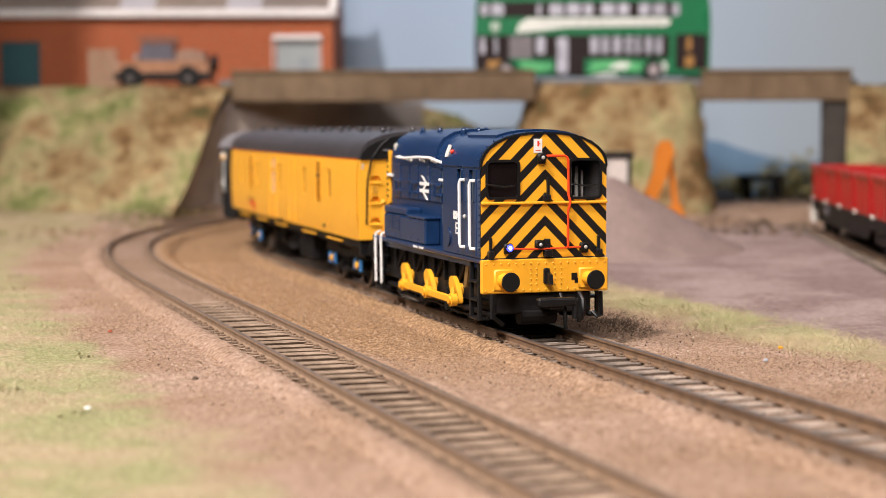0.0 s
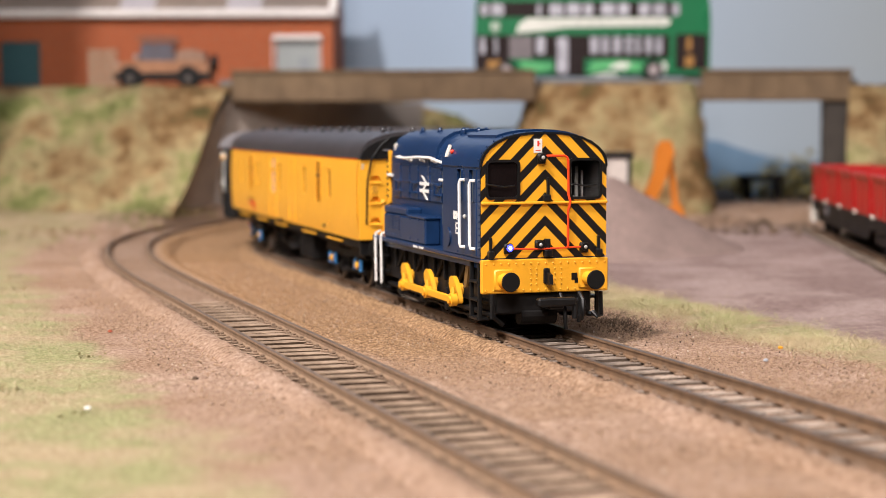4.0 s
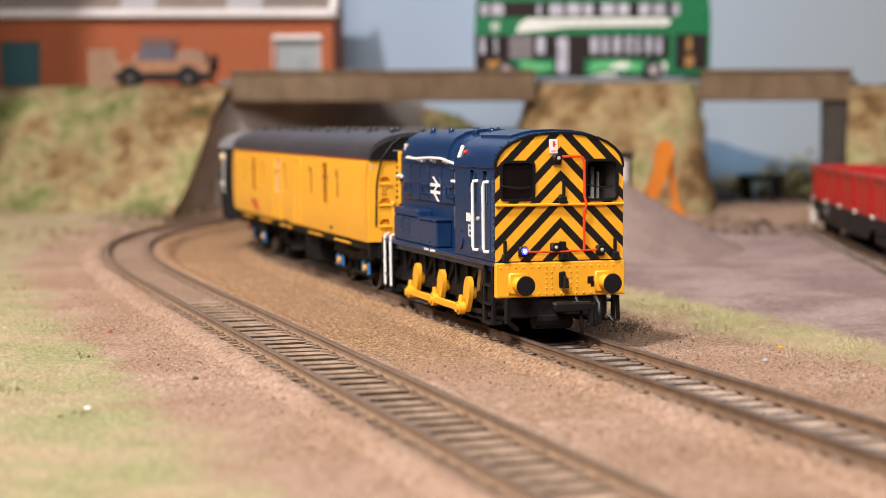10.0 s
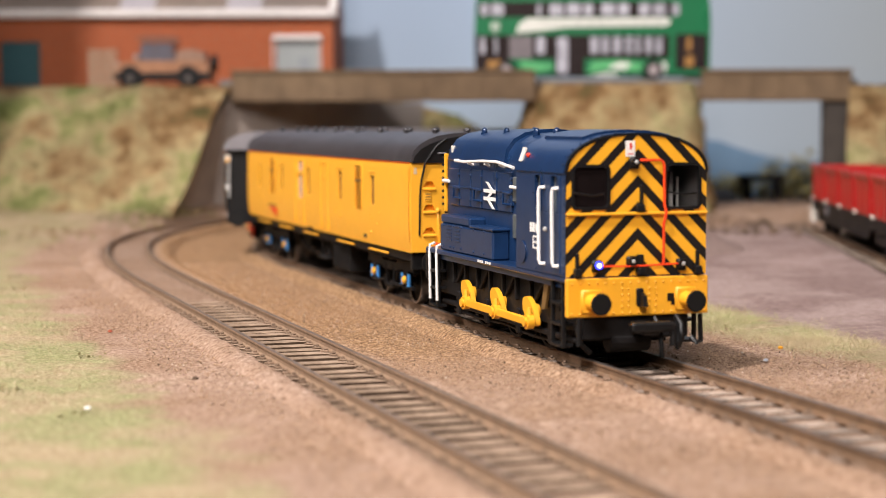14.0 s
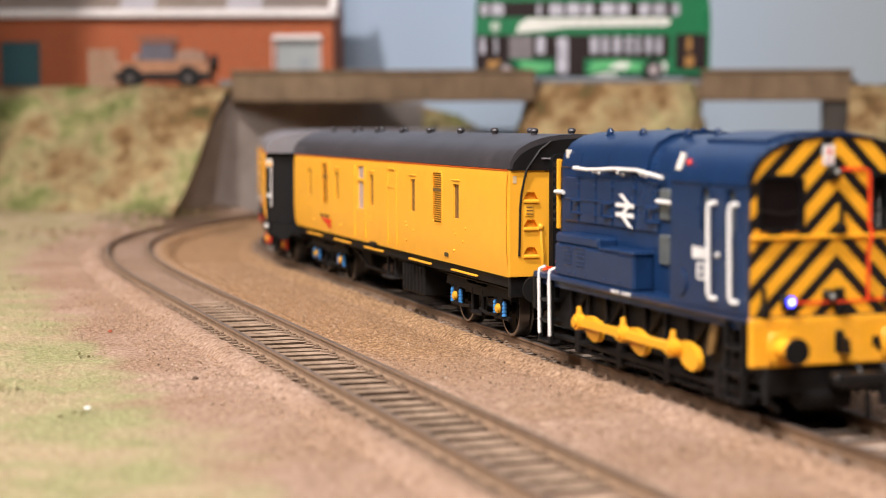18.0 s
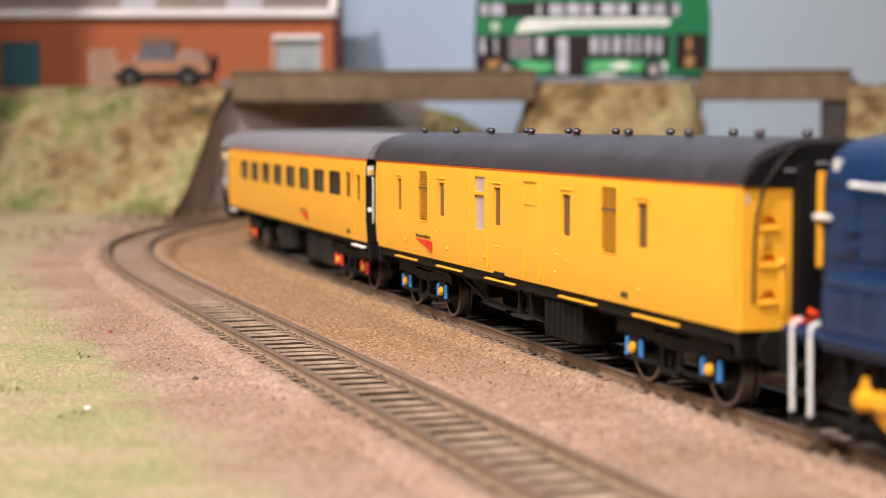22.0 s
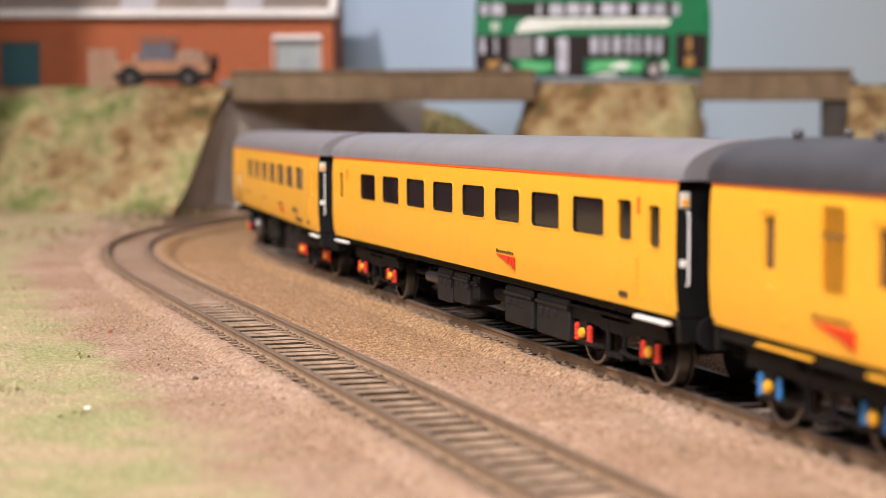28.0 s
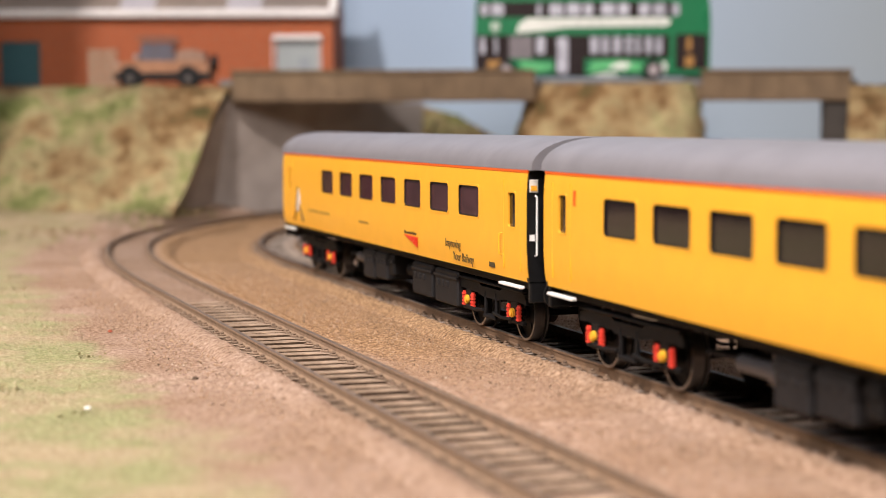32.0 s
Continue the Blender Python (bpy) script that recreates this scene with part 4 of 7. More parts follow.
    # lamps, code plate, red pipe and fittings on the end
    part("code_plate", Shape().box(51.5, 51.75, -2.9, -0.7, 45.8, 49.3), WHITE, t, "white plate with red print")
    part("print_bars", Shape().box(51.74, 51.82, -2.0, -1.5, 47.4, 48.8).box(51.74, 51.82, -2.4, -1.1, 46.3, 46.5).box(51.74, 51.82, -1.5, -1.2, 47.9, 48.2), RED, t)
    part("red_pipe", Shape().rod([(52.3, -0.8, 44.9), (52.5, 1.5, 45.0), (52.5, 5.0, 45.0), (52.5, 5.8, 44.6), (52.5, 6.1, 43.6), (52.5, 6.2, 35.0), (52.9, 6.5, 33.6), (52.9, 6.4, 32.6), (52.5, 6.1, 31.0), (52.5, 6.1, 21.8)], 0.32, 8).rod([(52.3, -9.5, 21.6), (52.5, 0, 21.5), (52.3, 10.4, 21.8)], 0.24, 8), COPPER, t, "thin orange-red control pipe", smooth=True)
    for y, z, m in ((-9.9, 21.9, LAMPBLUE), (-1.6, 22.6, LENS), (10.6, 21.8, LENS), (-1.0, 44.6, LENS)):
        lm = part("end_lamp", Shape().box(51.4, 52.6, y - 1.1, y + 1.1, z - 1.6, z + 1.1, 0.3).cyl((52.4, y, z), (53.4, y, z), 1.0, 12), BLK, t, "black lamp housing", smooth=True)
        part("lens", Shape().ball((53.35, y, z), 0.4, 0.95 if m is LAMPBLUE else 0.5, 0.95 if m is LAMPBLUE else 0.5, 10, 6), m, lm, "lit bluish lamp" if m is LAMPBLUE else "clear lamp lens", smooth=True)
        if m is LAMPBLUE:
            part("lamp_core", Shape().ball((53.6, y, z), 0.35, 0.5, 0.5, 10, 6), LAMPCORE, lm, "white-hot middle of the lit lamp", smooth=True)
    for y in (-14.6, 14.6, 0.4, 1.0):
        part("lamp_iron", Shape().box(51.6, 52.6, y - 0.35, y + 0.35, 20.2, 24.6 if abs(y) > 5 else 24.0, 0.15).box(51.6, 53.2, y - 0.8, y + 0.8, 19.4, 21.2, 0.2), BLK, t)
    part("lamp_iron", Shape().box(51.5, 52.4, 0.5, 1.2, 34.0, 39.5, 0.15).box(51.5, 53.0, -0.6, 1.4, 33.6, 35.2, 0.2), BLK, t)
    # buffer beam
    beam = part("buffer_beam", Shape().box(51.0, 52.6, -17.1, 17.1, 10.4, 19.0, 0.25), WARN, t, "riveted yellow buffer beam")
    rv = Shape()
    rnd = random.Random(2)
    for y in [-16 + k * 2.0 for k in range(17)]:
        for z in (11.2, 17.9):
            rv.ball((52.6, y, z), 0.3, n=5, m=4)
    for y in (-4, -2.5, 2.5, 4.2):
        for z in (12.6, 13.9, 15.2, 16.5):
            rv.ball((52.6, y, z), 0.28, n=5, m=4)
    part("rivets", rv, WARN, beam)
    for y in (-11.4, 11.4):
        bf = part("buffer", Shape().box(52.4, 53.3, y - 2.6, y + 2.6, 11.2, 16.6, 0.4).cyl((53.2, y, 13.8), (56.6, y, 13.8), 1.9, 16, 1.6).cyl((56.6, y, 13.8), (57.8, y, 13.8), 1.2, 12), WARN, t, smooth=True)
        part("buffer_head", Shape().cyl((57.6, y, 13.8), (58.2, y, 13.8), 2.0, 24, 2.45).cyl((58.2, y, 13.8), (58.6, y, 13.8), 2.45, 24, 2.3), RUBBER, bf, "round black buffer head", smooth=True)
    part("draw_hook", Shape().box(52.5, 53.2, -0.7, 1.1, 12.6, 16.6, 0.3).slab([(53.0, 12.4), (55.4, 12.6), (55.0, 15.0), (53.0, 15.6)], 1, 0.0, 1.0), BLK, t, "black metal drawhook")
    part("pipe_hole", Shape().box(52.6, 52.7, 7.0, 8.6, 13.4, 15.2).box(52.6, 52.7, 7.9, 9.2, 12.6, 13.9), BLK, t)
    part("coupling", Shape().box(50, 58.5, -1.4, 2.8, 6.6, 9.2, 0.4).box(57.0, 59.6, -4.5, 5.8, 7.4, 9.6, 0.5).cyl((58.6, 5.6, 8.8), (58.6, 5.6, 4.2), 0.8, 8).rod([(58, 6.6, 9.4), (59, 6.8, 5), (58.4, 6.6, 3.4)], 0.55), BLK, t, "black hook coupling")
    part("brake_hose", Shape().rod([(53, 9, 10), (55.5, 9.0, 8.4), (56.2, 8.8, 5.4), (55.4, 8.4, 3.6)], 0.7, 8).rod([(53.4, 3.6, 10), (56.0, 3.8, 7.4), (56.6, 3.8, 4.0), (56.6, 3.9, 1.4)], 0.55, 8), BLK, t, smooth=True)
    part("guard_iron", Shape().rod([(53.5, 14.6, 10.4), (53.7, 14.8, 4.2), (55.5, 13.0, 4.2), (53.6, 12.4, 5.2)], 0.6, 6), BLK, t)
    part("guard_iron", Shape().rod([(53.5, -14.6, 10.4), (53.7, -14.8, 4.2)], 0.6, 6), BLK, t)
    part("drag_box", Shape().box(48, 51.2, -13, 13, 5.0, 10.6, 0.5).rod([(50, -13.5, 8), (52, -13.8, 4.5), (51, -11, 2.4)], 0.7).cyl((49, -6, 4.6), (49, 3.6, 4.6), 2.6, 14), FRAME, t)
    part("rear_coupling_hose", Shape().rod([(-53, -13.2, 18.8), (-56.5, -12.4, 19.4), (-58.5, -8, 18.6)], 0.6, 8).rod([(-53, -10, 20.6), (-57, -9, 20.8)], 0.5, 8), COPPER, t, "orange-red coupling hose", smooth=True)
    return t


LOCO = build_loco()
LOCO_WHEELS, LOCO_RODS = [], []


def build_loco_wheels():
    for x in (-21.6, 1.4, 24.4):
        sh = disc_pair(9.05, 7.6, 2.6, 28)
        w = part("wheelset", sh, [FRAME], LOCO, at=mm(x, 0, 9.1), smooth=True)
        w.data.materials.append(STEEL)
        for p in w.data.polygons:
            if math.hypot(p.center.x, p.center.z) / K > 8.8 and abs(p.normal.y) < 0.3:
                p.material_index = 1
        for sg in (-1, 1):
            cr = Shape()
            # fly crank with balance weight, drawn with its pin at +x (quartered on the far side)
            out = []
            for i in range(25):
                a = 2 * math.pi * i / 24
                u = math.cos(a)
                out.append((4.9 * u + 0.4, (2.35 - 0.55 * u) * math.sin(a)))
            ang = 0 if sg < 0 else math.pi / 2
            out = [(p[0] * math.cos(ang) - p[1] * math.sin(ang), p[0] * math.sin(ang) + p[1] * math.cos(ang)) for p in out[:-1]]
            cr.slab(out, 1, sg * 14.2, sg * 15.5)
            cr.cyl((0, sg * 12.5, 0), (0, sg * 15.0, 0), 1.7, 14)
            px, pz = 4.0 * math.cos(ang), 4.0 * math.sin(ang)
            cr.cyl((px, sg * 15.3, pz), (px, sg * 17.8, pz), 0.9, 10)
            part("fly_crank", cr, WARN, w, "yellow fly crank", smooth=True)
        LOCO_WHEELS.append((w, x))
    for sg in (-1, 1):
        rd = Shape()
        rd.box(-23, 23, sg * 16.6 - 0.5, sg * 16.6 + 0.5, -0.95, 0.95, 0.2)
        for x in (-23, 0, 23):
            rd.cyl((x, sg * 15.8, 0), (x, sg * 17.5, 0), 1.75, 16)
            rd.cyl((x, sg * 16.6, 1.0), (x, sg * 16.6, 3.4), 0.85, 8, 0.5)
            rd.cyl((x, sg * 17.4, 0), (x, sg * 18.1, 0), 1.1, 12)
        LOCO_RODS.append((part("coupling_rod", rd, WARN, LOCO, "yellow coupling rod", smooth=True), sg))


build_loco_wheels()


# ---- yellow vehicles ----
# the maroon reflection in these panes is put into their base colour
MAROON = mat("maroon_blind", (0.075, 0.032, 0.036), 0.08, vary=0.3, scale=100, spec=0.6)


def car_ends(t, L, hw, zt, front, rear):
    """Ends with gangway, buffers and couplings. front and rear: end paint."""
    for sg, m in ((1, front), (-1, rear)):
        x = sg * L / 2
        xa, xb = sorted((x - sg * 1.2, x))
        e = part("end_wall", Shape().slab([(-hw + 0.5, 16.4), (-hw + 0.1, 25), (-hw + 0.1, 36), (-hw + 0.5, 42)] + [(-hw * 0.97 * math.cos(math.pi * i / 12), 42 + (zt - 42.6) * math.sin(math.pi * i / 12)) for i in range(1, 12)] + [(hw - 0.5, 42), (hw - 0.1, 36), (hw - 0.1, 25), (hw - 0.5, 16.4)], 0, xa, xb), m, t)
        ga, gb = sorted((x, x + sg * 3.6))
        g = Shape()
        for k in range(4):
            g.slab(rounded(-5.4, 5.4, 15.5, 42.5, 1.2), 0, ga + k * 0.95, ga + k * 0.95 + 0.55)
        g.slab(rounded(-5.0, 5.0, 15.9, 42.1, 1.0), 0, ga, gb)
        part("gangway", g, RUBBER, t, "black ribbed gangway bellows")
        for y in (-11.4, 11.4):
            bf = part("buffer", Shape().cyl((x - sg * 0.5, y, 13.6), (x + sg * 3.2, y, 13.6), 1.4, 14), BLK, t, smooth=True)
            part("buffer_head", Shape().cyl((x + sg * 3.2, y, 13.6), (x + sg * 4.0, y, 13.6), 3.3, 20), RUBBER, bf, "oval black buffer head", smooth=True)
        ca, cb = sorted((x - sg * 8, x + sg * 7))
        part("coupling", Shape().box(ca, cb, -1.6, 1.6, 7.2, 9.0, 0.4), BLK, t)
        part("headstock", Shape().box(min(x - sg * 1.8, x - sg * 0.2), max(x - sg * 1.8, x - sg * 0.2), -16.6, 16.6, 11.4, 16.4, 0.3), BLK, t)


def build_roof(t, L, hw, z0, zt, m):
    rp = [(p[0], p[1]) for p in roof_prof(hw, z0, zt, 18, 0.86)]
    n = 24
    rings = []
    for i in range(n + 1):
        x = -L / 2 + L * i / n
        rings.append([(x, p[0], p[1]) for p in rp])
    sh = Shape().loft(rings, close=True, caps=True)
    return part("roof", sh, m, t, smooth=True)


PROF = [(16.9, 16.3), (17.35, 19.6), (17.6, 24.0), (17.6, 30.0), (17.6, 36.6), (17.4, 40.3), (17.15, 42.0)]


def build_van():
    t = thing("parcels_van", "yellow bogie parcels van with dark grey ribbed roof and louvres", "railway van")
    L = 232
    narrow = [(-93.2, -88.8, 28.3, 37.3), (-54.0, -49.3, 28.4, 37.4), (-10.0, -5.3, 28.3, 37.6), (34.5, 39.3, 28.5, 37.6), (74.4, 79.2, 28.5, 37.4)]
    doors = [(-24.8, -17.1, 26.6, 39.9)]
    vents = [(-71.5, -63.5, 26.6, 40.0), (56.7, 64.6, 26.6, 40.0)]
    for sg in (-1, 1):
        side = part("side_panel", side_skin(L, PROF, narrow + doors + vents, sg), YEL, t, smooth=True)
        for h in narrow:
            p = part("window", Shape().box(h[0] - 0.3, h[1] + 0.3, sg * 16.9 - 0.1, sg * 16.9 + 0.1, h[2] - 0.3, h[3] + 0.3), BROWNPANE, side, "narrow brown blanked window")
            part("hood_strip", Shape().box(h[0] - 1.2, h[1] + 0.8, sg * 17.55 - 0.25, sg * 17.55 + 0.25, h[3] + 0.9, h[3] + 1.3, 0.1), YEL, side)
        h = doors[0]
        part("window", Shape().box(h[0] - 0.3, h[1] + 0.3, sg * 16.9 - 0.1, sg * 16.9 + 0.1, h[2] - 0.3, h[3] + 0.3), PINKPANE, side, "pale pinkish droplight window")
        part("window_bar", Shape().box(h[0], h[1], sg * 17.3 - 0.3, sg * 17.3 + 0.3, 35.2, 36.1, 0.1), YEL, side)
        for h in vents:
            part("vent_backing", Shape().box(h[0] - 0.3, h[1] + 0.3, sg * 16.8 - 0.1, sg * 16.8 + 0.1, h[2] - 0.3, h[3] + 0.3), mat("vent_shadow_brown", (0.16, 0.085, 0.02), 0.7), side)
            slat = None
            for k in range(22):
                z = h[2] + 0.45 + k * (h[3] - h[2] - 0.5) / 22
                if slat is None:
                    slat = part("slat", Shape().slab([(sg * 16.9, 0.18), (sg * 16.95, 0.28), (sg * 17.62, 0.20), (sg * 17.58, 0.02)], 0, h[0], h[1]), YEL, side, at=mm(0, 0, z))
                else:
                    again(slat, mm(0, 0, z), side)
            fr = Shape()
            frame_ring(fr, h[0], h[1], h[2], h[3], 1.0, 0.4, sg * 17.5, sg * 17.75)
            part("vent_frame", fr, YEL, side)
            part("vent_bar", Shape().box(h[0] - 0.2, h[1] + 0.2, sg * 17.5 - 0.15, sg * 17.5 + 0.15, 35.0, 35.7), mat("vent_shadow_brown", (0.16, 0.085, 0.02), 0.7), side)
        # door outlines, hinges and handles: small raised fittings
        for x in (-28.4, -15.2, 10.6, 20.4):
            part("door_edge", Shape().box(x, x + 0.3, sg * 17.5 - 0.25, sg * 17.5 + 0.25, 17.4, 40.4), YEL, side)
        part("door_head", Shape().box(10.8, 18.5, sg * 17.5 - 0.3, sg * 17.5 + 0.3, 39.7, 40.1), YEL, side)
        part("door_ledge", Shape().box(10.8, 18.5, sg * 17.5 - 0.3, sg * 17.5 + 0.3, 34.4, 34.7), YEL, side)
        rnd = random.Random(11)
        for gx in (-91, -53, -13, 34, 79):
            for k in range(5):
                x, z = gx + rnd.uniform(-5, 6), 25.6 - k * 0.7 + rnd.uniform(-1.6, 1.2)
                if k == 4:
                    z = 20.0
                part("door_fitting", Shape().ball((x, sg * 17.5, z), rnd.uniform(0.4, 0.85), 0.3, rnd.uniform(0.3, 0.5), 7, 5), YEL, side)
        part("orange_band", Shape().box(-L / 2, L / 2, sg * 17.2 - 0.2, sg * 17.2 + 0.2, 41.85, 42.25, 0.1), ORANGE, t, "thin orange line under the roof")
        part("solebar", Shape().box(-L / 2 + 1, L / 2 - 1, sg * 15.4 - 0.7, sg * 15.4 + 0.7, 13.6, 16.3, 0.2), UNDER, t)
        for x in (-96.4, -57.2, -17.6, 31.8, 71.7):
            part("step_board", Shape().box(x, x + 20.6, sg * 17.0 - 0.5, sg * 17.0 + 0.5, 14.5, 15.0, 0.15), YEL, t, "yellow-edged step board")
        emblem(t, -67.5, 19.6, 7.2, sg * 17.58 if sg < 0 else 17.66)
        part("data_bars", Shape().box(66, 69.2, sg * 17.28 - 0.08, sg * 17.28 + 0.08, 17.9, 19.0), DARKTXT, t)
        part("door_cill", Shape().box(-10.4, -4.0, sg * 17.0 - 0.6, sg * 17.0 + 0.6, 15.6, 17.0, 0.2), FRAME, t)
    part("floor", Shape().box(-113, 113, -16, 16, 15.4, 16.2), UNDER, t)
    roof = build_roof(t, L + 4, 17.5, 42.3, 50.6, ROOFD)
    cap = None
    for k in range(8):
        for y in (-5, 5):
            if cap is None:
                cap = part("roof_vent", Shape().ball((0, 0, 0.9), 1.2, 1.05, 0.8, 10, 6).cyl((0, 0, -1.0), (0, 0, 0.8), 0.8, 10), ROOFD, roof, at=mm(-106 + k * 29.6, y, 50.4), smooth=True)
            else:
                again(cap, mm(-106 + k * 29.6, y, 50.4), roof)
    car_ends(t, L, 17.5, 49.8, YEL, BLK)
    # front end: footsteps, pipe and dark tympanum over the yellow
    top = [(-17.0 * math.cos(math.pi * i / 12), 42.0 + 7.6 * math.sin(math.pi * i / 12)) for i in range(13)]
    part("end_tympanum", Shape().slab(top, 0, 117.3, 118.3), BLK, t)
    skin = Shape().box(115.9, 117.6, -9.9, 9.9, 16.6, 42.0)
    for sg in (-1, 1):
        ya, yb = sorted((sg * 13.9, sg * 17.2))
        skin.box(115.9, 117.6, ya, yb, 16.6, 42.0)
        ya, yb = sorted((sg * 9.9, sg * 13.9))
        for za, zb in ((16.6, 21.6), (23.6, 28.2), (30.2, 34.8), (36.8, 42.0)):
            skin.box(115.9, 117.6, ya, yb, za, zb)
        for z in (21.6, 28.2, 34.8):
            for ka, kb in ((ya, ya + 1.1), (yb, yb - 1.1)):
                skin.slab([(ka, z), (kb, z + 2.0), (ka, z + 2.0)], 0, 115.9, 117.6)
            part("footstep", Shape().slab([(115.9, z - 0.5), (118.2, z - 0.5), (118.2, z - 0.1), (117.5, z + 0.25), (115.9, z + 0.25)], 1, ya + 0.1, yb - 0.1), YEL, t)
    part("end_panel", skin, YEL, t, "yellow end panel with step pockets")
    bellows = Shape().slab(rounded(-6.9, 6.9, 15.9, 45.4, 1.2), 0, 117.4, 120.4)
    for k in range(3):
        bellows.slab(rounded(-7.4, 7.4, 15.5, 45.9, 1.4), 0, 117.9 + k * 0.95, 118.4 + k * 0.95)
    part("gangway", bellows, RUBBER, t, "black ribbed gangway bellows")
    part("end_pipe", Shape().rod([(118.4, -7, 49.0), (118.6, -10, 46.8), (118.5, -13.4, 42.0), (117.9, -14.4, 36.5), (117.8, -14.7, 33.0), (117.8, -14.9, 21.5)], 0.3, 8), BLK, t, "black conduit down the end", smooth=True)
    part("end_pipe", Shape().rod([(117.4, -9.3, 28.0), (118.1, -9.4, 25.6), (118.1, -9.0, 22.0), (117.6, -8.8, 19)], 0.42, 8).ball((117.7, -9.4, 28.4), 0.85, n=8, m=5), YEL, t, smooth=True)
    part("warning_triangle", Shape().slab([(-16.5, 38.9), (-15.6, 38.9), (-15.6, 40.7), (-16.5, 40.7)], 0, 117.5, 117.7), mat("aged_notice", (0.55, 0.42, 0.26), 0.6), t, "cream warning label")
    plate = part("maker_plate", Shape().box(117.5, 117.85, -13.4, -11.2, 31.0, 34.0, 0.15), YEL, t)
    for k in range(3):
        part("plate_bar", Shape().box(117.8, 117.95, -13.1, -11.5, 31.5 + k * 0.8, 31.75 + k * 0.8), WEAR, plate)
    part("end_rail", Shape().box(118.2, 118.8, -3, 3, 45.8, 46.3, 0.1).box(118.2, 118.8, -9.5, -6.5, 44.6, 45.0, 0.1), ROOFG, t)
    # underframe
    part("battery_box", Shape().box(18, 40, -15.2, 15.2, 4.6, 13.2, 0.4), UNDER, t)
    for sg in (-1, 1):
        rb = Shape()
        for k in range(6):
            rb.box(20 + k * 3.4, 21.2 + k * 3.4, sg * 15.2 - 0.4, sg * 15.2 + 0.4, 5.2, 12.8, 0.2)
        part("battery_door_ribs", rb, UNDER, t)
        part("truss", Shape().box(-57, 59, sg * 12 - 0.4, sg * 12 + 0.4, 12.0, 13.4).rod([(-50, sg * 12, 12.4), (-30, sg * 12, 7.4), (10, sg * 12, 7.0)], 0.6), UNDER, t)
        part("step_bracket", Shape().box(-4, 8, sg * 14.4 - 1.2, sg * 14.4 + 1.2, 6.6, 7.2, 0.2).box(-2, -1, sg * 13.8 - 0.4, sg * 13.8 + 0.4, 7, 13).box(6, 7, sg * 13.8 - 0.4, sg * 13.8 + 0.4, 7, 13), EQUIP, t)
    for x, y in ((-6, -6), (4, 7)):
        part("vacuum_cylinder", Shape().cyl((x, y, 6.2), (x, y, 13), 4, 14), UNDER, t, smooth=True)
    for xa, xb, y in ((44, 56, 9), (-48, -36, 10)):
        part("equipment_box", Shape().box(xa, xb, -y, y, 7.6, 13, 0.5), UNDER, t)
    return t


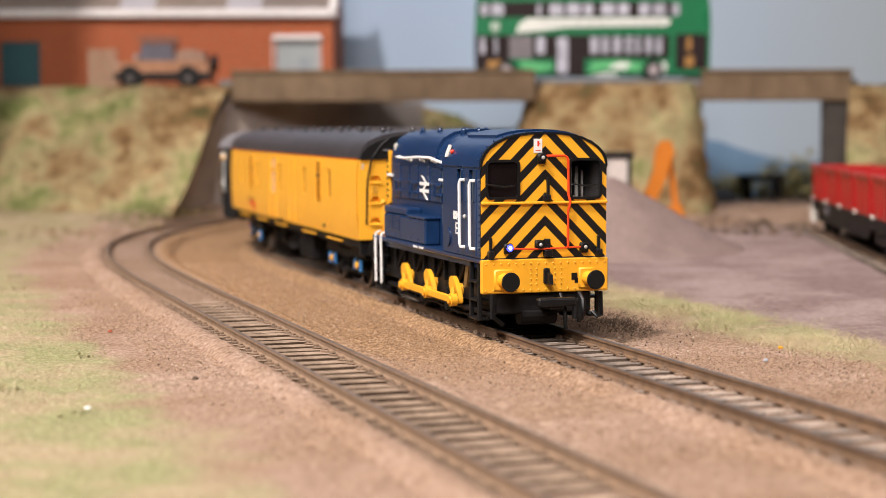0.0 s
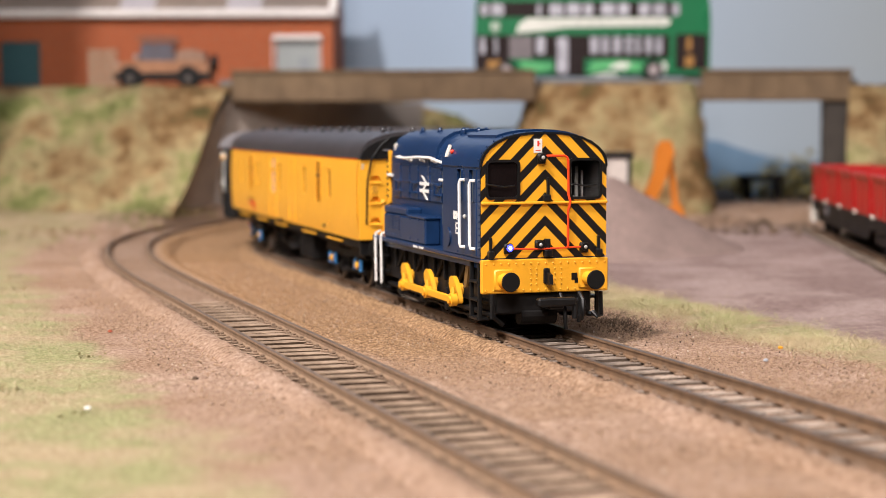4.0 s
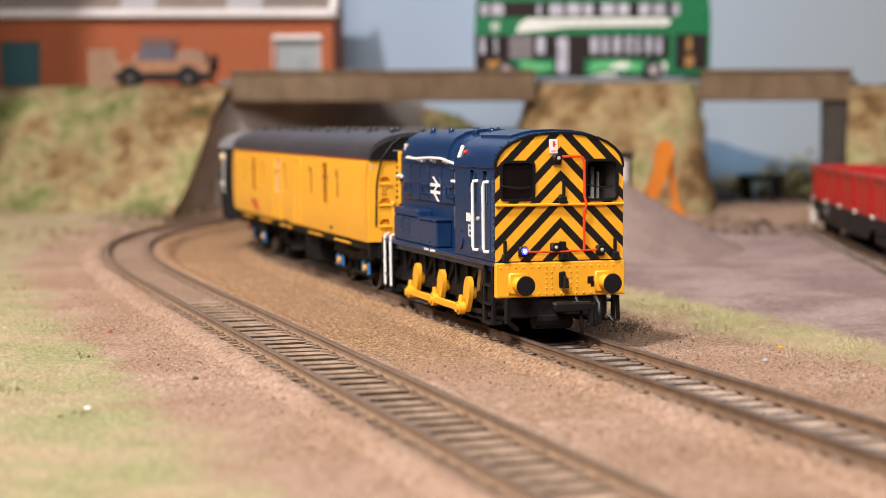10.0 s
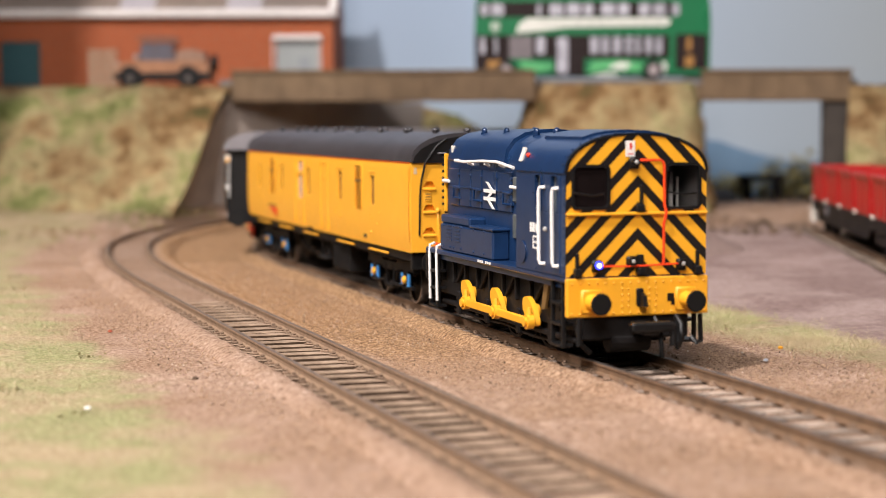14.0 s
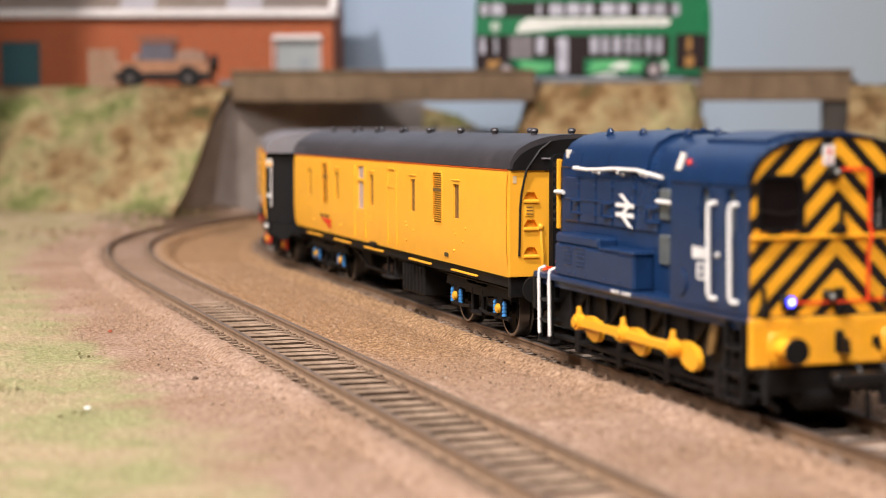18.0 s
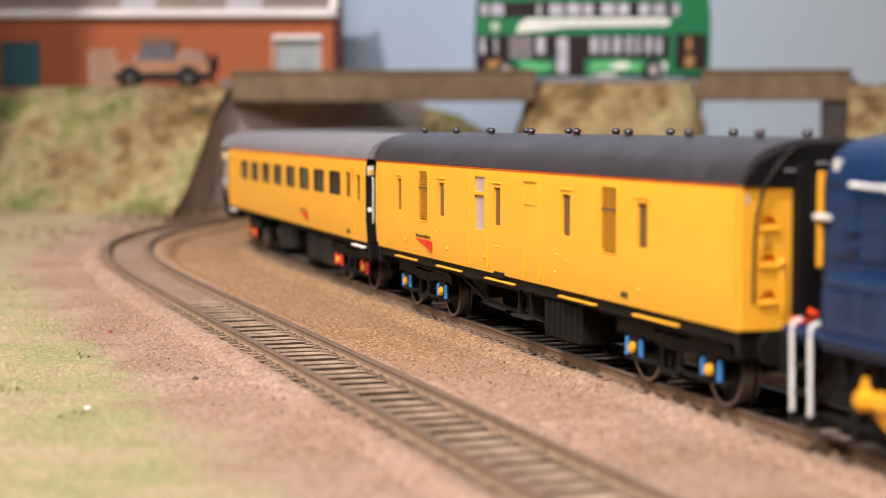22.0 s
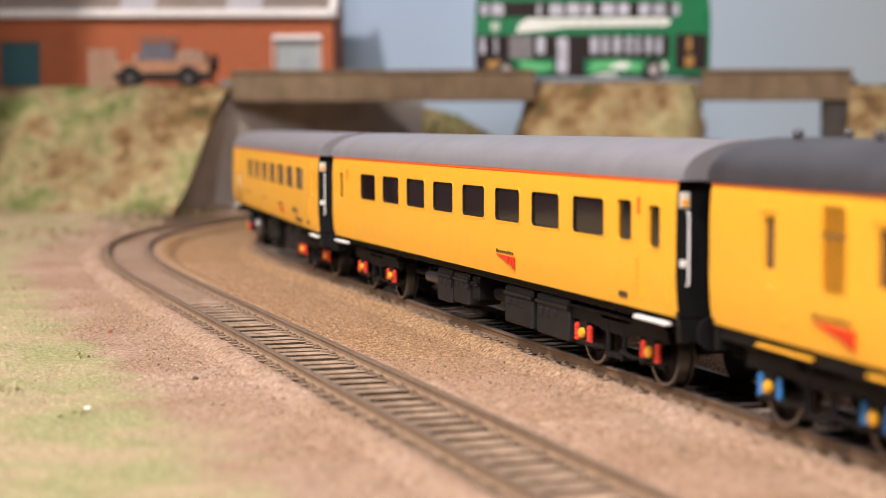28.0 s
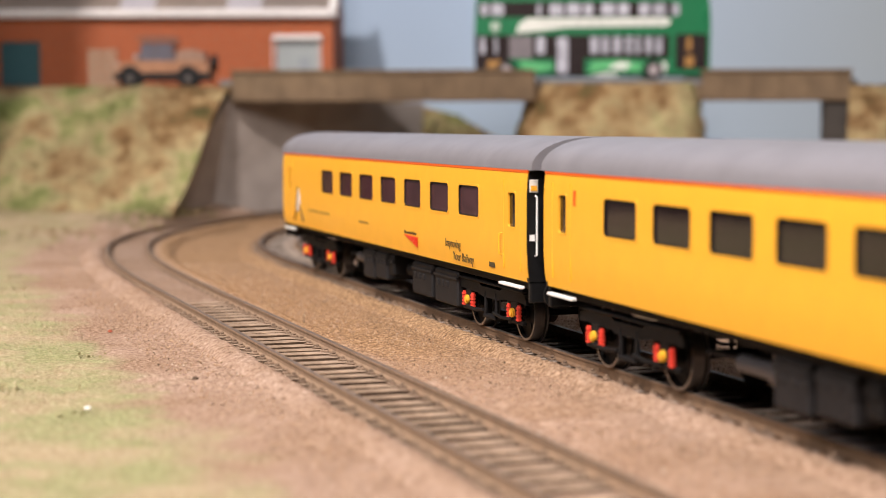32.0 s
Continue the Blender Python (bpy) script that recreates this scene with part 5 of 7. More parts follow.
def build_coach(kind):
    L = 264
    t = thing("passenger_coach", "yellow saloon coach with grey roof and eight dark windows" if kind == "a" else "yellow saloon coach with grey roof and a small painted emblem", "coach", "yellow coaches")
    if kind == "a":
        wins = [(-96.4 + 25.2 * k, -78.6 + 25.2 * k, 29.4, 37.9) for k in range(8)]
        doorw = [(104.4, 111.8, 29.5, 38.0), (119.6, 125.2, 28.8, 37.4), (-122.6, -117.6, 28.8, 37.5)]
    else:
        wins = [(-70.4 + 25.2 * k, -53.4 + 25.2 * k, 29.4, 37.8) for k in range(7)]
        doorw = [(119.2, 124.6, 28.5, 37.0), (-122.6, -118.2, 28.8, 37.5)]
    zt = 50.1
    for sg in (-1, 1):
        side = part("side_panel", side_skin(L, PROF, wins + doorw, sg), YEL, t, smooth=True)
        for k, h in enumerate(wins):
            pane = MAROON if kind == "b" else SALOON
            w = part("window", Shape().box(h[0] - 0.3, h[1] + 0.3, sg * 17.1 - 0.1, sg * 17.1 + 0.1, h[2] - 0.3, h[3] + 0.3), pane, side, "dark glossy saloon window" if pane is SALOON else "saloon window with a maroon reflection put into its colour")
            fr = Shape()
            frame_ring(fr, h[0] + 0.35, h[1] - 0.35, h[2] + 0.35, h[3] - 0.35, 1.1, 0.5, sg * 17.2, sg * 17.68)
            part("frame", fr, YEL, w)
            ga = Shape()
            frame_ring(ga, h[0] + 0.55, h[1] - 0.55, h[2] + 0.55, h[3] - 0.55, 1.0, 0.3, sg * 17.15, sg * 17.6)
            part("gasket", ga, RUBBER, w)
        for k, h in enumerate(doorw):
            part("window", Shape().box(h[0] - 0.3, h[1] + 0.3, sg * 17.0 - 0.1, sg * 17.0 + 0.1, h[2] - 0.3, h[3] + 0.3), DARKGLASS, side, "narrow dark door window")
            fr = Shape()
            frame_ring(fr, h[0] + 0.2, h[1] - 0.2, h[2] + 0.2, h[3] - 0.2, 0.7, 0.45, sg * 17.2, sg * 17.7)
            part("frame", fr, YEL, side)
        for x in (115.8, 127.6, -115.4, -126.6):
            part("door_edge", Shape().box(x, x + 0.22, sg * 17.52 - 0.15, sg * 17.52 + 0.15, 18.5, 40.0), YEL, side)
        part("door_rail", Shape().rod([(114.4, sg * 17.5, 21.6), (114.4, sg * 18.2, 21.9), (114.4, sg * 18.2, 26.6), (114.4, sg * 17.5, 26.9)], 0.2), YEL, side)
        if kind == "a":
            for x in (114.2, -113.6):
                part("red_label", Shape().box(x, x + 1.6, sg * 17.62 - 0.05, sg * 17.62 + 0.05, 35.2, 38.6), ORANGE, side, "small orange-red notice")
        part("orange_band", Shape().box(-L / 2, L / 2, sg * 17.15 - 0.2, sg * 17.15 + 0.2, 41.7, 42.5, 0.1), ORANGE, t, "thin orange line under the roof")
        part("solebar", Shape().box(-L / 2 + 3, L / 2 - 3, sg * 13.6 - 0.7, sg * 13.6 + 0.7, 14.0, 16.4, 0.2), UNDER, t)
        emblem(t, 37.3, 20.0, 6.6, sg * 17.58 if sg < 0 else 17.66)
        part("data_bars", Shape().box(104.6, 108.8, sg * 17.25 - 0.08, sg * 17.25 + 0.08, 18.0, 19.2), DARKTXT, t)
        for x in (-L / 2 + 3, L / 2 - 19):
            part("footboard", Shape().box(x, x + 15, sg * 17.2 - 0.7, sg * 17.2 + 0.7, 14.4, 15.1, 0.15), WHITE, t, "white-edged footboard")
    if kind == "b":
        for sg in (-1,):
            letters("Improving", 3.2, DARKTXT, t, pose(0.0698, -0.01766, 0.0208, 90, 0, 0), "dark slogan lettering")
            letters("Your Railway", 3.2, DARKTXT, t, pose(0.0758, -0.01742, 0.0176, 90, 0, 0))
            fig = Shape()
            fig.slab([(-108.6, 21.5), (-106.8, 21.5), (-105.4, 29.8), (-106.2, 29.8)], 1, -17.6, -17.68)
            fig.slab([(-107.0, 24.0), (-103.6, 24.0), (-104.6, 28.0), (-105.8, 29.2)], 1, -17.6, -17.68)
            part("painted_panel", fig, WHITE, t, "white and dark painted emblem")
            legs = Shape().rod([(-113.5, -17.55, 18.2), (-110, -17.65, 22), (-106.2, -17.7, 30.5)], 0.35).rod([(-98.6, -17.5, 18.4), (-102, -17.6, 21.5), (-104.5, -17.65, 24.5)], 0.35)
            part("painted_lines", legs, DARKTXT, t)
            bars = Shape()
            for i in range(9):
                bars.box(-90 + i * 3.4, -87.6 + i * 3.4, -17.62, -17.56, 22.4, 23.2)
            for i in range(5):
                bars.box(-20.5 + i * 2.4, -18.8 + i * 2.4, -17.68, -17.6, 22.2, 22.9)
            part("lettering_bars", bars, PALETXT, t)
    part("floor", Shape().box(-L / 2 + 2, L / 2 - 2, -15.6, 15.6, 15.8, 16.8), UNDER, t)
    build_roof(t, L + 5, 17.4, 42.4, zt, ROOFG)
    car_ends(t, L, 17.5, zt, BLK, BLK)
    # end details facing the line of sight: white jumper rail, plates
    for sg in (1, -1):
        x = sg * (L / 2 + 0.3)
        part("end_handrail", Shape().rod([(x, -15.5, 22.5), (x + sg * 0.9, -15.5, 22.7), (x + sg * 0.9, -15.5, 36.2), (x, -15.5, 36.4)], 0.22, 8), WHITE, t, "thin white end handrail", smooth=True)
        part("end_plate", Shape().box(min(x, x + sg * 0.3), max(x, x + sg * 0.3), -17.1, -15.0, 37.2, 40.2, 0.1), CREAM, t, "cream and yellow end notice")
        part("plate_bars", Shape().box(min(x, x + sg * 0.45), max(x, x + sg * 0.45), -16.8, -15.3, 37.6, 38.8), WARN, t)
        part("code_bars", Shape().box(min(x, x + sg * 0.3), max(x, x + sg * 0.3), -17.0, -15.8, 26.0, 27.4), WHITE, t)
    # underframe equipment
    for i, (xa, xb, za, m) in enumerate(((-27, -14.5, 4.6, EQUIP), (-12.5, 0, 5.4, EQUIP), (3, 8, 7.5, UNDER), (28, 47, 4.4, EQUIP), (50, 70, 4.2, EQUIP))):
        for sg in (-1, 1):
            ya, yb = sorted((sg * 5, sg * 14.4))
            bx = part("equipment_box", Shape().box(xa, xb, ya, yb, za, 13.6, 0.5), m, t)
            for k in range(3 if xb - xa > 11 else 1):
                part("latch", Shape().box(xa + 2 + k * 4.2, xa + 4.2 + k * 4.2, sg * 14.4 - 0.3, sg * 14.4 + 0.3, za + 4.6, min(za + 6.4, 11.3), 0.2), m, bx)
            part("box_ledge", Shape().box(xa, xb, sg * 14.4 - 0.4, sg * 14.4 + 0.4, 11.4, 12.2, 0.1), m, bx)
    part("brake_cylinder", Shape().cyl((-47, -10, 9.4), (-33, -10, 9.4), 1.7, 14).cyl((-33, -10, 9.4), (-28, -10, 9.4), 2.5, 14), mat("cylinder_grey", (0.09, 0.085, 0.09), 0.4, 0.3), t, smooth=True)
    part("brake_cylinder", Shape().cyl((-60, 6, 9), (-50, 6, 9), 3, 14), EQUIP, t, smooth=True)
    part("brake_rod", Shape().rod([(-66, -8, 9), (-30, -6, 9.6)], 0.6), EQUIP, t, smooth=True)
    for y in (-9, 9):
        part("air_tank", Shape().cyl((10, y, 9.6), (26, y, 9.6), 2.0, 16), UNDER, t, smooth=True)
    return t


VAN = build_van()
CA = build_coach("a")
CB = build_coach("b")
for veh, half, ce, sm, sl in ((VAN, 81.0, 241.9, SPRING, "bright blue coil spring"), (CA, 93.5, 500.1, SPRINGR, "bright red coil spring"), (CB, 93.5, 771.7, SPRINGR, "bright red coil spring")):
    for e in (1, -1):
        b, sets = build_bogie(veh, e * half, sm, sl)
        BOGIES.append((b, ce, half, e, sets))


# ---- the hall round the layout ----
WALLM = mat("hall_wall", (0.035, 0.033, 0.034), 0.9, vary=0.1, scale=4)
for nm, b in (("wall_west", (-2300, -2200, -2100, 1700, -900, 2000)), ("wall_east", (2200, 2300, -2100, 1700, -900, 2000)), ("wall_south", (-2200, 2200, -2200, -2100, -900, 2000)), ("wall_north", (-2200, 2200, 1700, 1800, -900, 2000)), ("floor", (-2300, 2300, -2200, 1800, -1000, -900))):
    tagged(part(nm, Shape().box(*b), WALLM), "plain dark wall of the hall" if nm != "floor" else "plain dark floor of the hall", "wall" if nm != "floor" else "floor", kind="structure")
# unseen boards added to shade the left part of the warehouse wall
tagged(part("end_board", Shape().box(-444, -437, 905, 1320, -60, 720), mat("end_board_paint", (0.030, 0.026, 0.026), 0.9)), "unseen dark board added to keep side light off the warehouse", "board", kind="structure")
tagged(part("side_screen", Shape().box(-437, -278, 903, 909, -2, 720), mat("end_board_paint", (0.030, 0.026, 0.026), 0.9)), "unseen dark screen added to shade the left of the warehouse", "board", kind="structure")
tagged(part("ceiling", Shape().box(-2300, 2300, -2200, 1800, 2000, 2060), mat("hall_ceiling", (0.45, 0.45, 0.45), 0.9)), "plain grey ceiling of the hall", "ceiling", kind="structure")
tagged(part("baseboard", Shape().box(-436, 436, 115, 1330, -60, -1.6), mat("plywood", (0.35, 0.24, 0.14), 0.7)), "plywood board that carries the layout", "baseboard", kind="structure")

for lx in (-400, 380):
    for ly in (160, 1260):
        tagged(part("baseboard_leg", Shape().box(lx, lx + 44, ly, ly + 44, -900, -60, 3), mat("plywood", (0.35, 0.24, 0.14), 0.7)), "plain timber leg under the layout board", "leg", kind="structure")


# ---- sky board ----
site(1085, 0.9659)

def sky_material():
    m = bpy.data.materials.new("painted_sky")
    m.use_nodes = True
    nt = m.node_tree
    n, link = nt.nodes.new, nt.links.new
    b = nt.nodes["Principled BSDF"]
    b.inputs["Roughness"].default_value = 0.9
    tc, sep = n("ShaderNodeTexCoord"), n("ShaderNodeSeparateXYZ")
    link(tc.outputs["Object"], sep.inputs[0])
    nz = n("ShaderNodeTexNoise"); nz.inputs["Scale"].default_value = 5; nz.inputs["Detail"].default_value = 3
    link(tc.outputs["Object"], nz.inputs["Vector"])
    ad = n("ShaderNodeMath"); ad.operation = "MULTIPLY_ADD"; ad.inputs[1].default_value = 0.05
    link(nz.outputs[0], ad.inputs[0]); link(sep.outputs[2], ad.inputs[2])
    r = n("ShaderNodeValToRGB")
    mr = n("ShaderNodeMapRange"); mr.inputs[1].default_value = 0.02; mr.inputs[2].default_value = 0.32
    link(ad.outputs[0], mr.inputs[0]); link(mr.outputs[0], r.inputs[0])
    r.color_ramp.elements[0].color = (0.37, 0.465, 0.565, 1)
    r.color_ramp.elements[1].color = (0.38, 0.49, 0.67, 1)
    # light falling off to the right is put into the paint as grey
    gx = n("ShaderNodeMapRange"); gx.inputs[1].default_value = 0.02; gx.inputs[2].default_value = 0.34
    link(sep.outputs[0], gx.inputs[0])
    gm = n("ShaderNodeMix"); gm.data_type = "RGBA"
    gm.inputs[7].default_value = (0.285, 0.33, 0.365, 1)
    link(gx.outputs[0], gm.inputs[0]); link(r.outputs[0], gm.inputs[6])
    link(gm.outputs[2], b.inputs["Base Color"])
    return m


tagged(part("backdrop", Shape().box(-436, 700, 1316, 1320, -1.6, 640), sky_material()), "painted pale blue sky board behind the layout", "backdrop", kind="structure")
HILLP = mat("painted_hill", (0.13, 0.22, 0.33), 0.9, vary=0.1, scale=20)
hp = [(150, 0)] + [(150 + 12 * i, 40 + 8 * math.sin(i * 0.5) - max(0, i - 8) * 1.6 + 1.5 * noise.noise((i * 0.7, 0, 0))) for i in range(26)] + [(450, 0)]
tagged(part("painted_hills", Shape().slab(hp, 1, 1313, 1315.4), HILLP), "distant blue hills painted on the backdrop", "backdrop", kind="structure")


# ---- banks, bridge and abutments ----
def bank_material():
    m = bpy.data.materials.new("scatter_bank")
    m.use_nodes = True
    nt = m.node_tree
    n, link = nt.nodes.new, nt.links.new
    b = nt.nodes["Principled BSDF"]
    b.inputs["Roughness"].default_value = 0.95
    b.inputs["Specular IOR Level"].default_value = 0.1
    tc = n("ShaderNodeTexCoord")

    def tex(scale, off):
        mp = n("ShaderNodeMapping"); mp.inputs["Location"].default_value = (off, off, off)
        link(tc.outputs["Object"], mp.inputs["Vector"])
        t = n("ShaderNodeTexNoise"); t.inputs["Scale"].default_value, t.inputs["Detail"].default_value, t.inputs["Roughness"].default_value = scale, 6, 0.65
        link(mp.outputs[0], t.inputs["Vector"])
        return t.outputs[0]
    r = n("ShaderNodeValToRGB")
    stops = [(0.34, (0.085, 0.085, 0.035)), (0.42, (0.21, 0.125, 0.06)), (0.48, (0.35, 0.26, 0.14)), (0.54, (0.39, 0.34, 0.19)), (0.60, (0.25, 0.265, 0.11)), (0.66, (0.15, 0.175, 0.065))]
    while len(r.color_ramp.elements) < len(stops):
        r.color_ramp.elements.new(0.5)
    for e, (p, c) in zip(r.color_ramp.elements, stops):
        e.position, e.color = p, (*c, 1)
    link(tex(20, 0), r.inputs[0])
    r2 = n("ShaderNodeValToRGB")
    for e, (p, c) in zip(r2.color_ramp.elements, [(0.32, (0.72, 0.68, 0.62)), (0.70, (1.15, 1.12, 1.05))]):
        e.position, e.color = p, (*c, 1)
    link(tex(130, 3), r2.inputs[0])
    mx = n("ShaderNodeMix"); mx.data_type = "RGBA"; mx.blend_type = "MULTIPLY"; mx.inputs[0].default_value = 1
    link(r.outputs[0], mx.inputs[6]); link(r2.outputs[0], mx.inputs[7])
    link(mx.outputs[2], b.inputs["Base Color"])
    bn = n("ShaderNodeBump"); bn.inputs["Distance"].default_value = 0.003
    link(tex(220, 7), bn.inputs["Height"]); link(bn.outputs[0], b.inputs["Normal"])
    return m


BANK = bank_material()


def clumps(name, label, spots, parent=None, seed=1, r0=0.6, r1=1.9, material=None):
    """Scatter foam: many small uneven tufts."""
    rnd = random.Random(seed)
    sh = Shape()
    for x, y, z in spots:
        r = rnd.uniform(r0, r1)
        v = []
        for k in range(9):
            a, h = rnd.uniform(0, 6.28), rnd.uniform(-1, 1)
            q = math.sqrt(1 - h * h) * r * rnd.uniform(0.6, 1.25)
            v.append((x + q * math.cos(a), y + q * math.sin(a), z + h * r * 0.8))
        f = [(0, 1, 2), (3, 4, 5), (6, 7, 8), (0, 4, 8), (1, 5, 6), (2, 3, 7), (0, 5, 7), (1, 3, 8)]
        sh.add(v, f)
    me = bpy.data.meshes.new(name)
    me.from_pydata([(a * K, b * K, c * K) for a, b, c in sh.v], [], sh.f)
    me.materials.append(material or BANK)
    ob = tagged(new(name, me), label, kind="stuff")
    if parent:
        ob.parent = parent
    else:
        ob.matrix_basis = SITE[0]
        tagged(ob, category="scatter")
    return ob


def build_bank(name, label, x_lo, x_hi, edge_lo, edge_hi, seed):
    """A sloping bank: foot at y 1000, crest at y 1085; edge functions give the side limits at each height share."""
    nu, nv = 70, 34
    v, spots = [], []
    for j in range(nv + 1):
        w = j / nv
        for i in range(nu + 1):
            u = i / nu
            if w < 0.72:
                q = w / 0.72
                y, z = 1000 + 85 * q ** 0.8, 3 + 80 * smooth(-0.15, 1.05, q)
            else:
                q = (w - 0.72) / 0.28
                y, z = 1085 + 220 * q, 83
            e = min(w / 0.72, 1)
            x = (x_lo + edge_lo(e)) * (1 - u) + (x_hi + edge_hi(e)) * u
            if w >= 0.72 and x_lo > 0:
                x = min(x * y / 1085, 434)
            d = 5.5 * noise.noise((x * 0.035, z * 0.04, seed)) + 2.5 * noise.noise((x * 0.11, z * 0.12, seed + 4))
            inner = min(1, 6 * u, 6 * (1 - u))
            if w < 0.72:
                y -= d * inner * 1.6
                z += d * 0.6 * inner
            else:
                z += 0.5 * noise.noise((x * 0.1, y * 0.1, 1))
            v.append((x, y, z))
            if w < 0.76 and 0.02 < u < 0.98:
                spots.append((x, y, z))
    f = [(j * (nu + 1) + i, j * (nu + 1) + i + 1, (j + 1) * (nu + 1) + i + 1, (j + 1) * (nu + 1) + i) for j in range(nv) for i in range(nu)]
    t = thing(name, label, "embankment", kind="structure")
    part("slope", Shape().add(v, f), BANK, t, smooth=True)
    rnd = random.Random(seed)
    clumps("scatter", "", [(x + rnd.uniform(-2, 2), y - 0.5, z + rnd.uniform(-0.6, 0.5)) for x, y, z in spots if rnd.random() < 0.8], t, seed)
    return t


build_bank("embankment", "steep grassy bank in mottled green and brown scatter", -434, -131, lambda e: 0, lambda e: -27 * (1 - e), 3)
build_bank("embankment", "grassy bank beside the far bridge pier", 254, 434, lambda e: -20 * (1 - e), lambda e: 0, 9)


def build_knoll():
    t = thing("grassy_knoll", "brown grassy knoll that carries the road between two bridge spans", "embankment", kind="structure")
    rings, spots = [], []
    m, n = 56, 22
    for j in range(n + 1):
        w = j / n
        z = 86 * w
        x0, x1 = 30 + 27 * w ** 0.8, 170 - 8 * w
        y0, y1 = 1046 + 40 * w ** 0.9, 1178
        ring = []
        for i in range(m):
            a = 2 * math.pi * i / m
            ca, sa = math.cos(a), math.sin(a)
            px = (x0 + x1) / 2 + (x1 - x0) / 2 * math.copysign(abs(ca) ** 0.35, ca)
            py = (y0 + y1) / 2 + (y1 - y0) / 2 * math.copysign(abs(sa) ** 0.35, sa)
            d = 3.2 * noise.noise((px * 0.05, py * 0.05 + z * 0.05, 6)) + 1.6 * noise.noise((px * 0.16, z * 0.16, 2))
            d *= 1 - 0.6 * (w > 0.95)
            ring.append((px + ca * d, py + sa * d, z - 2))
            if sa < 0.2:
                spots.append(ring[-1])
        rings.append(ring)
    part("slope", Shape().loft(rings), BANK, t, smooth=True)
    clumps("scatter", "", spots, t, 5, 0.6, 1.7)


build_knoll()
CONC = mat("stained_concrete", (0.17, 0.115, 0.065), 0.85, vary=0.2, scale=50, bump=0.4, bscale=300, second=(0.10, 0.065, 0.035))
ABUT = mat("grey_plaster", (0.36, 0.325, 0.30), 0.9, vary=0.2, scale=30, bump=0.3, bscale=300, second=(0.27, 0.23, 0.20))
# pier concrete is darkened for the shade it stands in
PIER = mat("dark_concrete", (0.05, 0.042, 0.035), 0.9, vary=0.25, scale=40, bump=0.3, bscale=300)


def build_bridge():
    t = thing("road_bridge", "weathered brown two-span road bridge with plain parapets", "bridge")
    for x0, x1, nm in ((-131.5, 57.5, "parapet"), (162.0, 254.5, "parapet")):
        sh = Shape().box(x0, x1, 1083, 1090, 73.0, 90.6, 0.5)
        p = part(nm, sh, CONC, t)
        part("coping", Shape().box(x0 - 0.4, x1 + 0.4, 1081.6, 1091.5, 90.6, 92.6, 0.5), CONC, p)
        st = Shape()
        k = x0 + 12
        while k < x1 - 6:
            st.box(k - 0.4, k + 0.4, 1082.3, 1083.2, 73.6, 90.4, 0.1)
            k += 18
        part("panel_joints", st, CONC, p)
        part("deck", Shape().box(x0 - 4, x1 + 4, 1090, 1168, 74.0, 83.0), CONC, t)
        part("back_parapet", Shape().box(x0, x1, 1160, 1166, 83.0, 90.0, 0.5), CONC, t)
    # abutment wall along the track and its sloping wing
    base, top = [(-146.0, 1090.0)], [(-133.0, 1090.0)]
    for i in range(5):
        x, y, th = near(736 + i * 26)
        base.append((x - math.sin(th) * 30, y + math.cos(th) * 30))
        top.append((x - math.sin(th) * (25 + min(i, 3)), y + math.cos(th) * 27))
    wall = Shape().loft([[(p[0], p[1], -2), (p[0] - 8, p[1] + 1, -2), (q[0] - 8, q[1] + 1, 74), (q[0], q[1], 74)] for p, q in zip(base, top)])
    part("abutment", wall, ABUT, t, "grey abutment wall")
    # wing is a brighter copy of the abutment plaster, standing for light on it
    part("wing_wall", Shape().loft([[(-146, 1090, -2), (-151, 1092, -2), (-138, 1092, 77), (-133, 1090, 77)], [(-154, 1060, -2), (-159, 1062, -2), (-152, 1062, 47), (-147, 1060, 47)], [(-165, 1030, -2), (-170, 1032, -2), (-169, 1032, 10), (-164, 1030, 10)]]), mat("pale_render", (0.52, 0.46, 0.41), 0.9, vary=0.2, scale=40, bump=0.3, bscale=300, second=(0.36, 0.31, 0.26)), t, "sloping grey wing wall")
    part("pier", Shape().box(238.5, 253.5, 1086, 1098, -2, 74, 0.6), PIER, t, "concrete end pier with its shade put into the colour")
    return t


build_bridge()
ROADM = mat("road_grey", (0.16, 0.155, 0.15), 0.9, vary=0.2, scale=100, bump=0.1)
tagged(part("road", Shape().box(-140, 260, 1092, 1159, 83.2, 86.8), ROADM), "grey road surface across the bridge", "road", kind="structure")

# ---- brick warehouse ----
def brick_material():
    m = mat("red_brick", (0.46, 0.135, 0.05), 0.85, vary=0.12, scale=60)
    nt = m.node_tree
    n, link = nt.nodes.new, nt.links.new
    b = nt.nodes["Principled BSDF"]
    tc = n("ShaderNodeTexCoord")
    mp = n("ShaderNodeMapping"); mp.inputs["Rotation"].default_value = (radians(90), 0, 0)
    link(tc.outputs["Object"], mp.inputs["Vector"])
    br = n("ShaderNodeTexBrick")
    br.inputs["Color1"].default_value, br.inputs["Color2"].default_value, br.inputs["Mortar"].default_value = (0.42, 0.105, 0.036, 1), (0.31, 0.076, 0.027, 1), (0.33, 0.155, 0.085, 1)
    br.inputs["Scale"].default_value, br.inputs["Mortar Size"].default_value = 330, 0.012
    link(mp.outputs[0], br.inputs["Vector"])
    link(br.outputs[0], b.inputs["Base Color"])
    return m


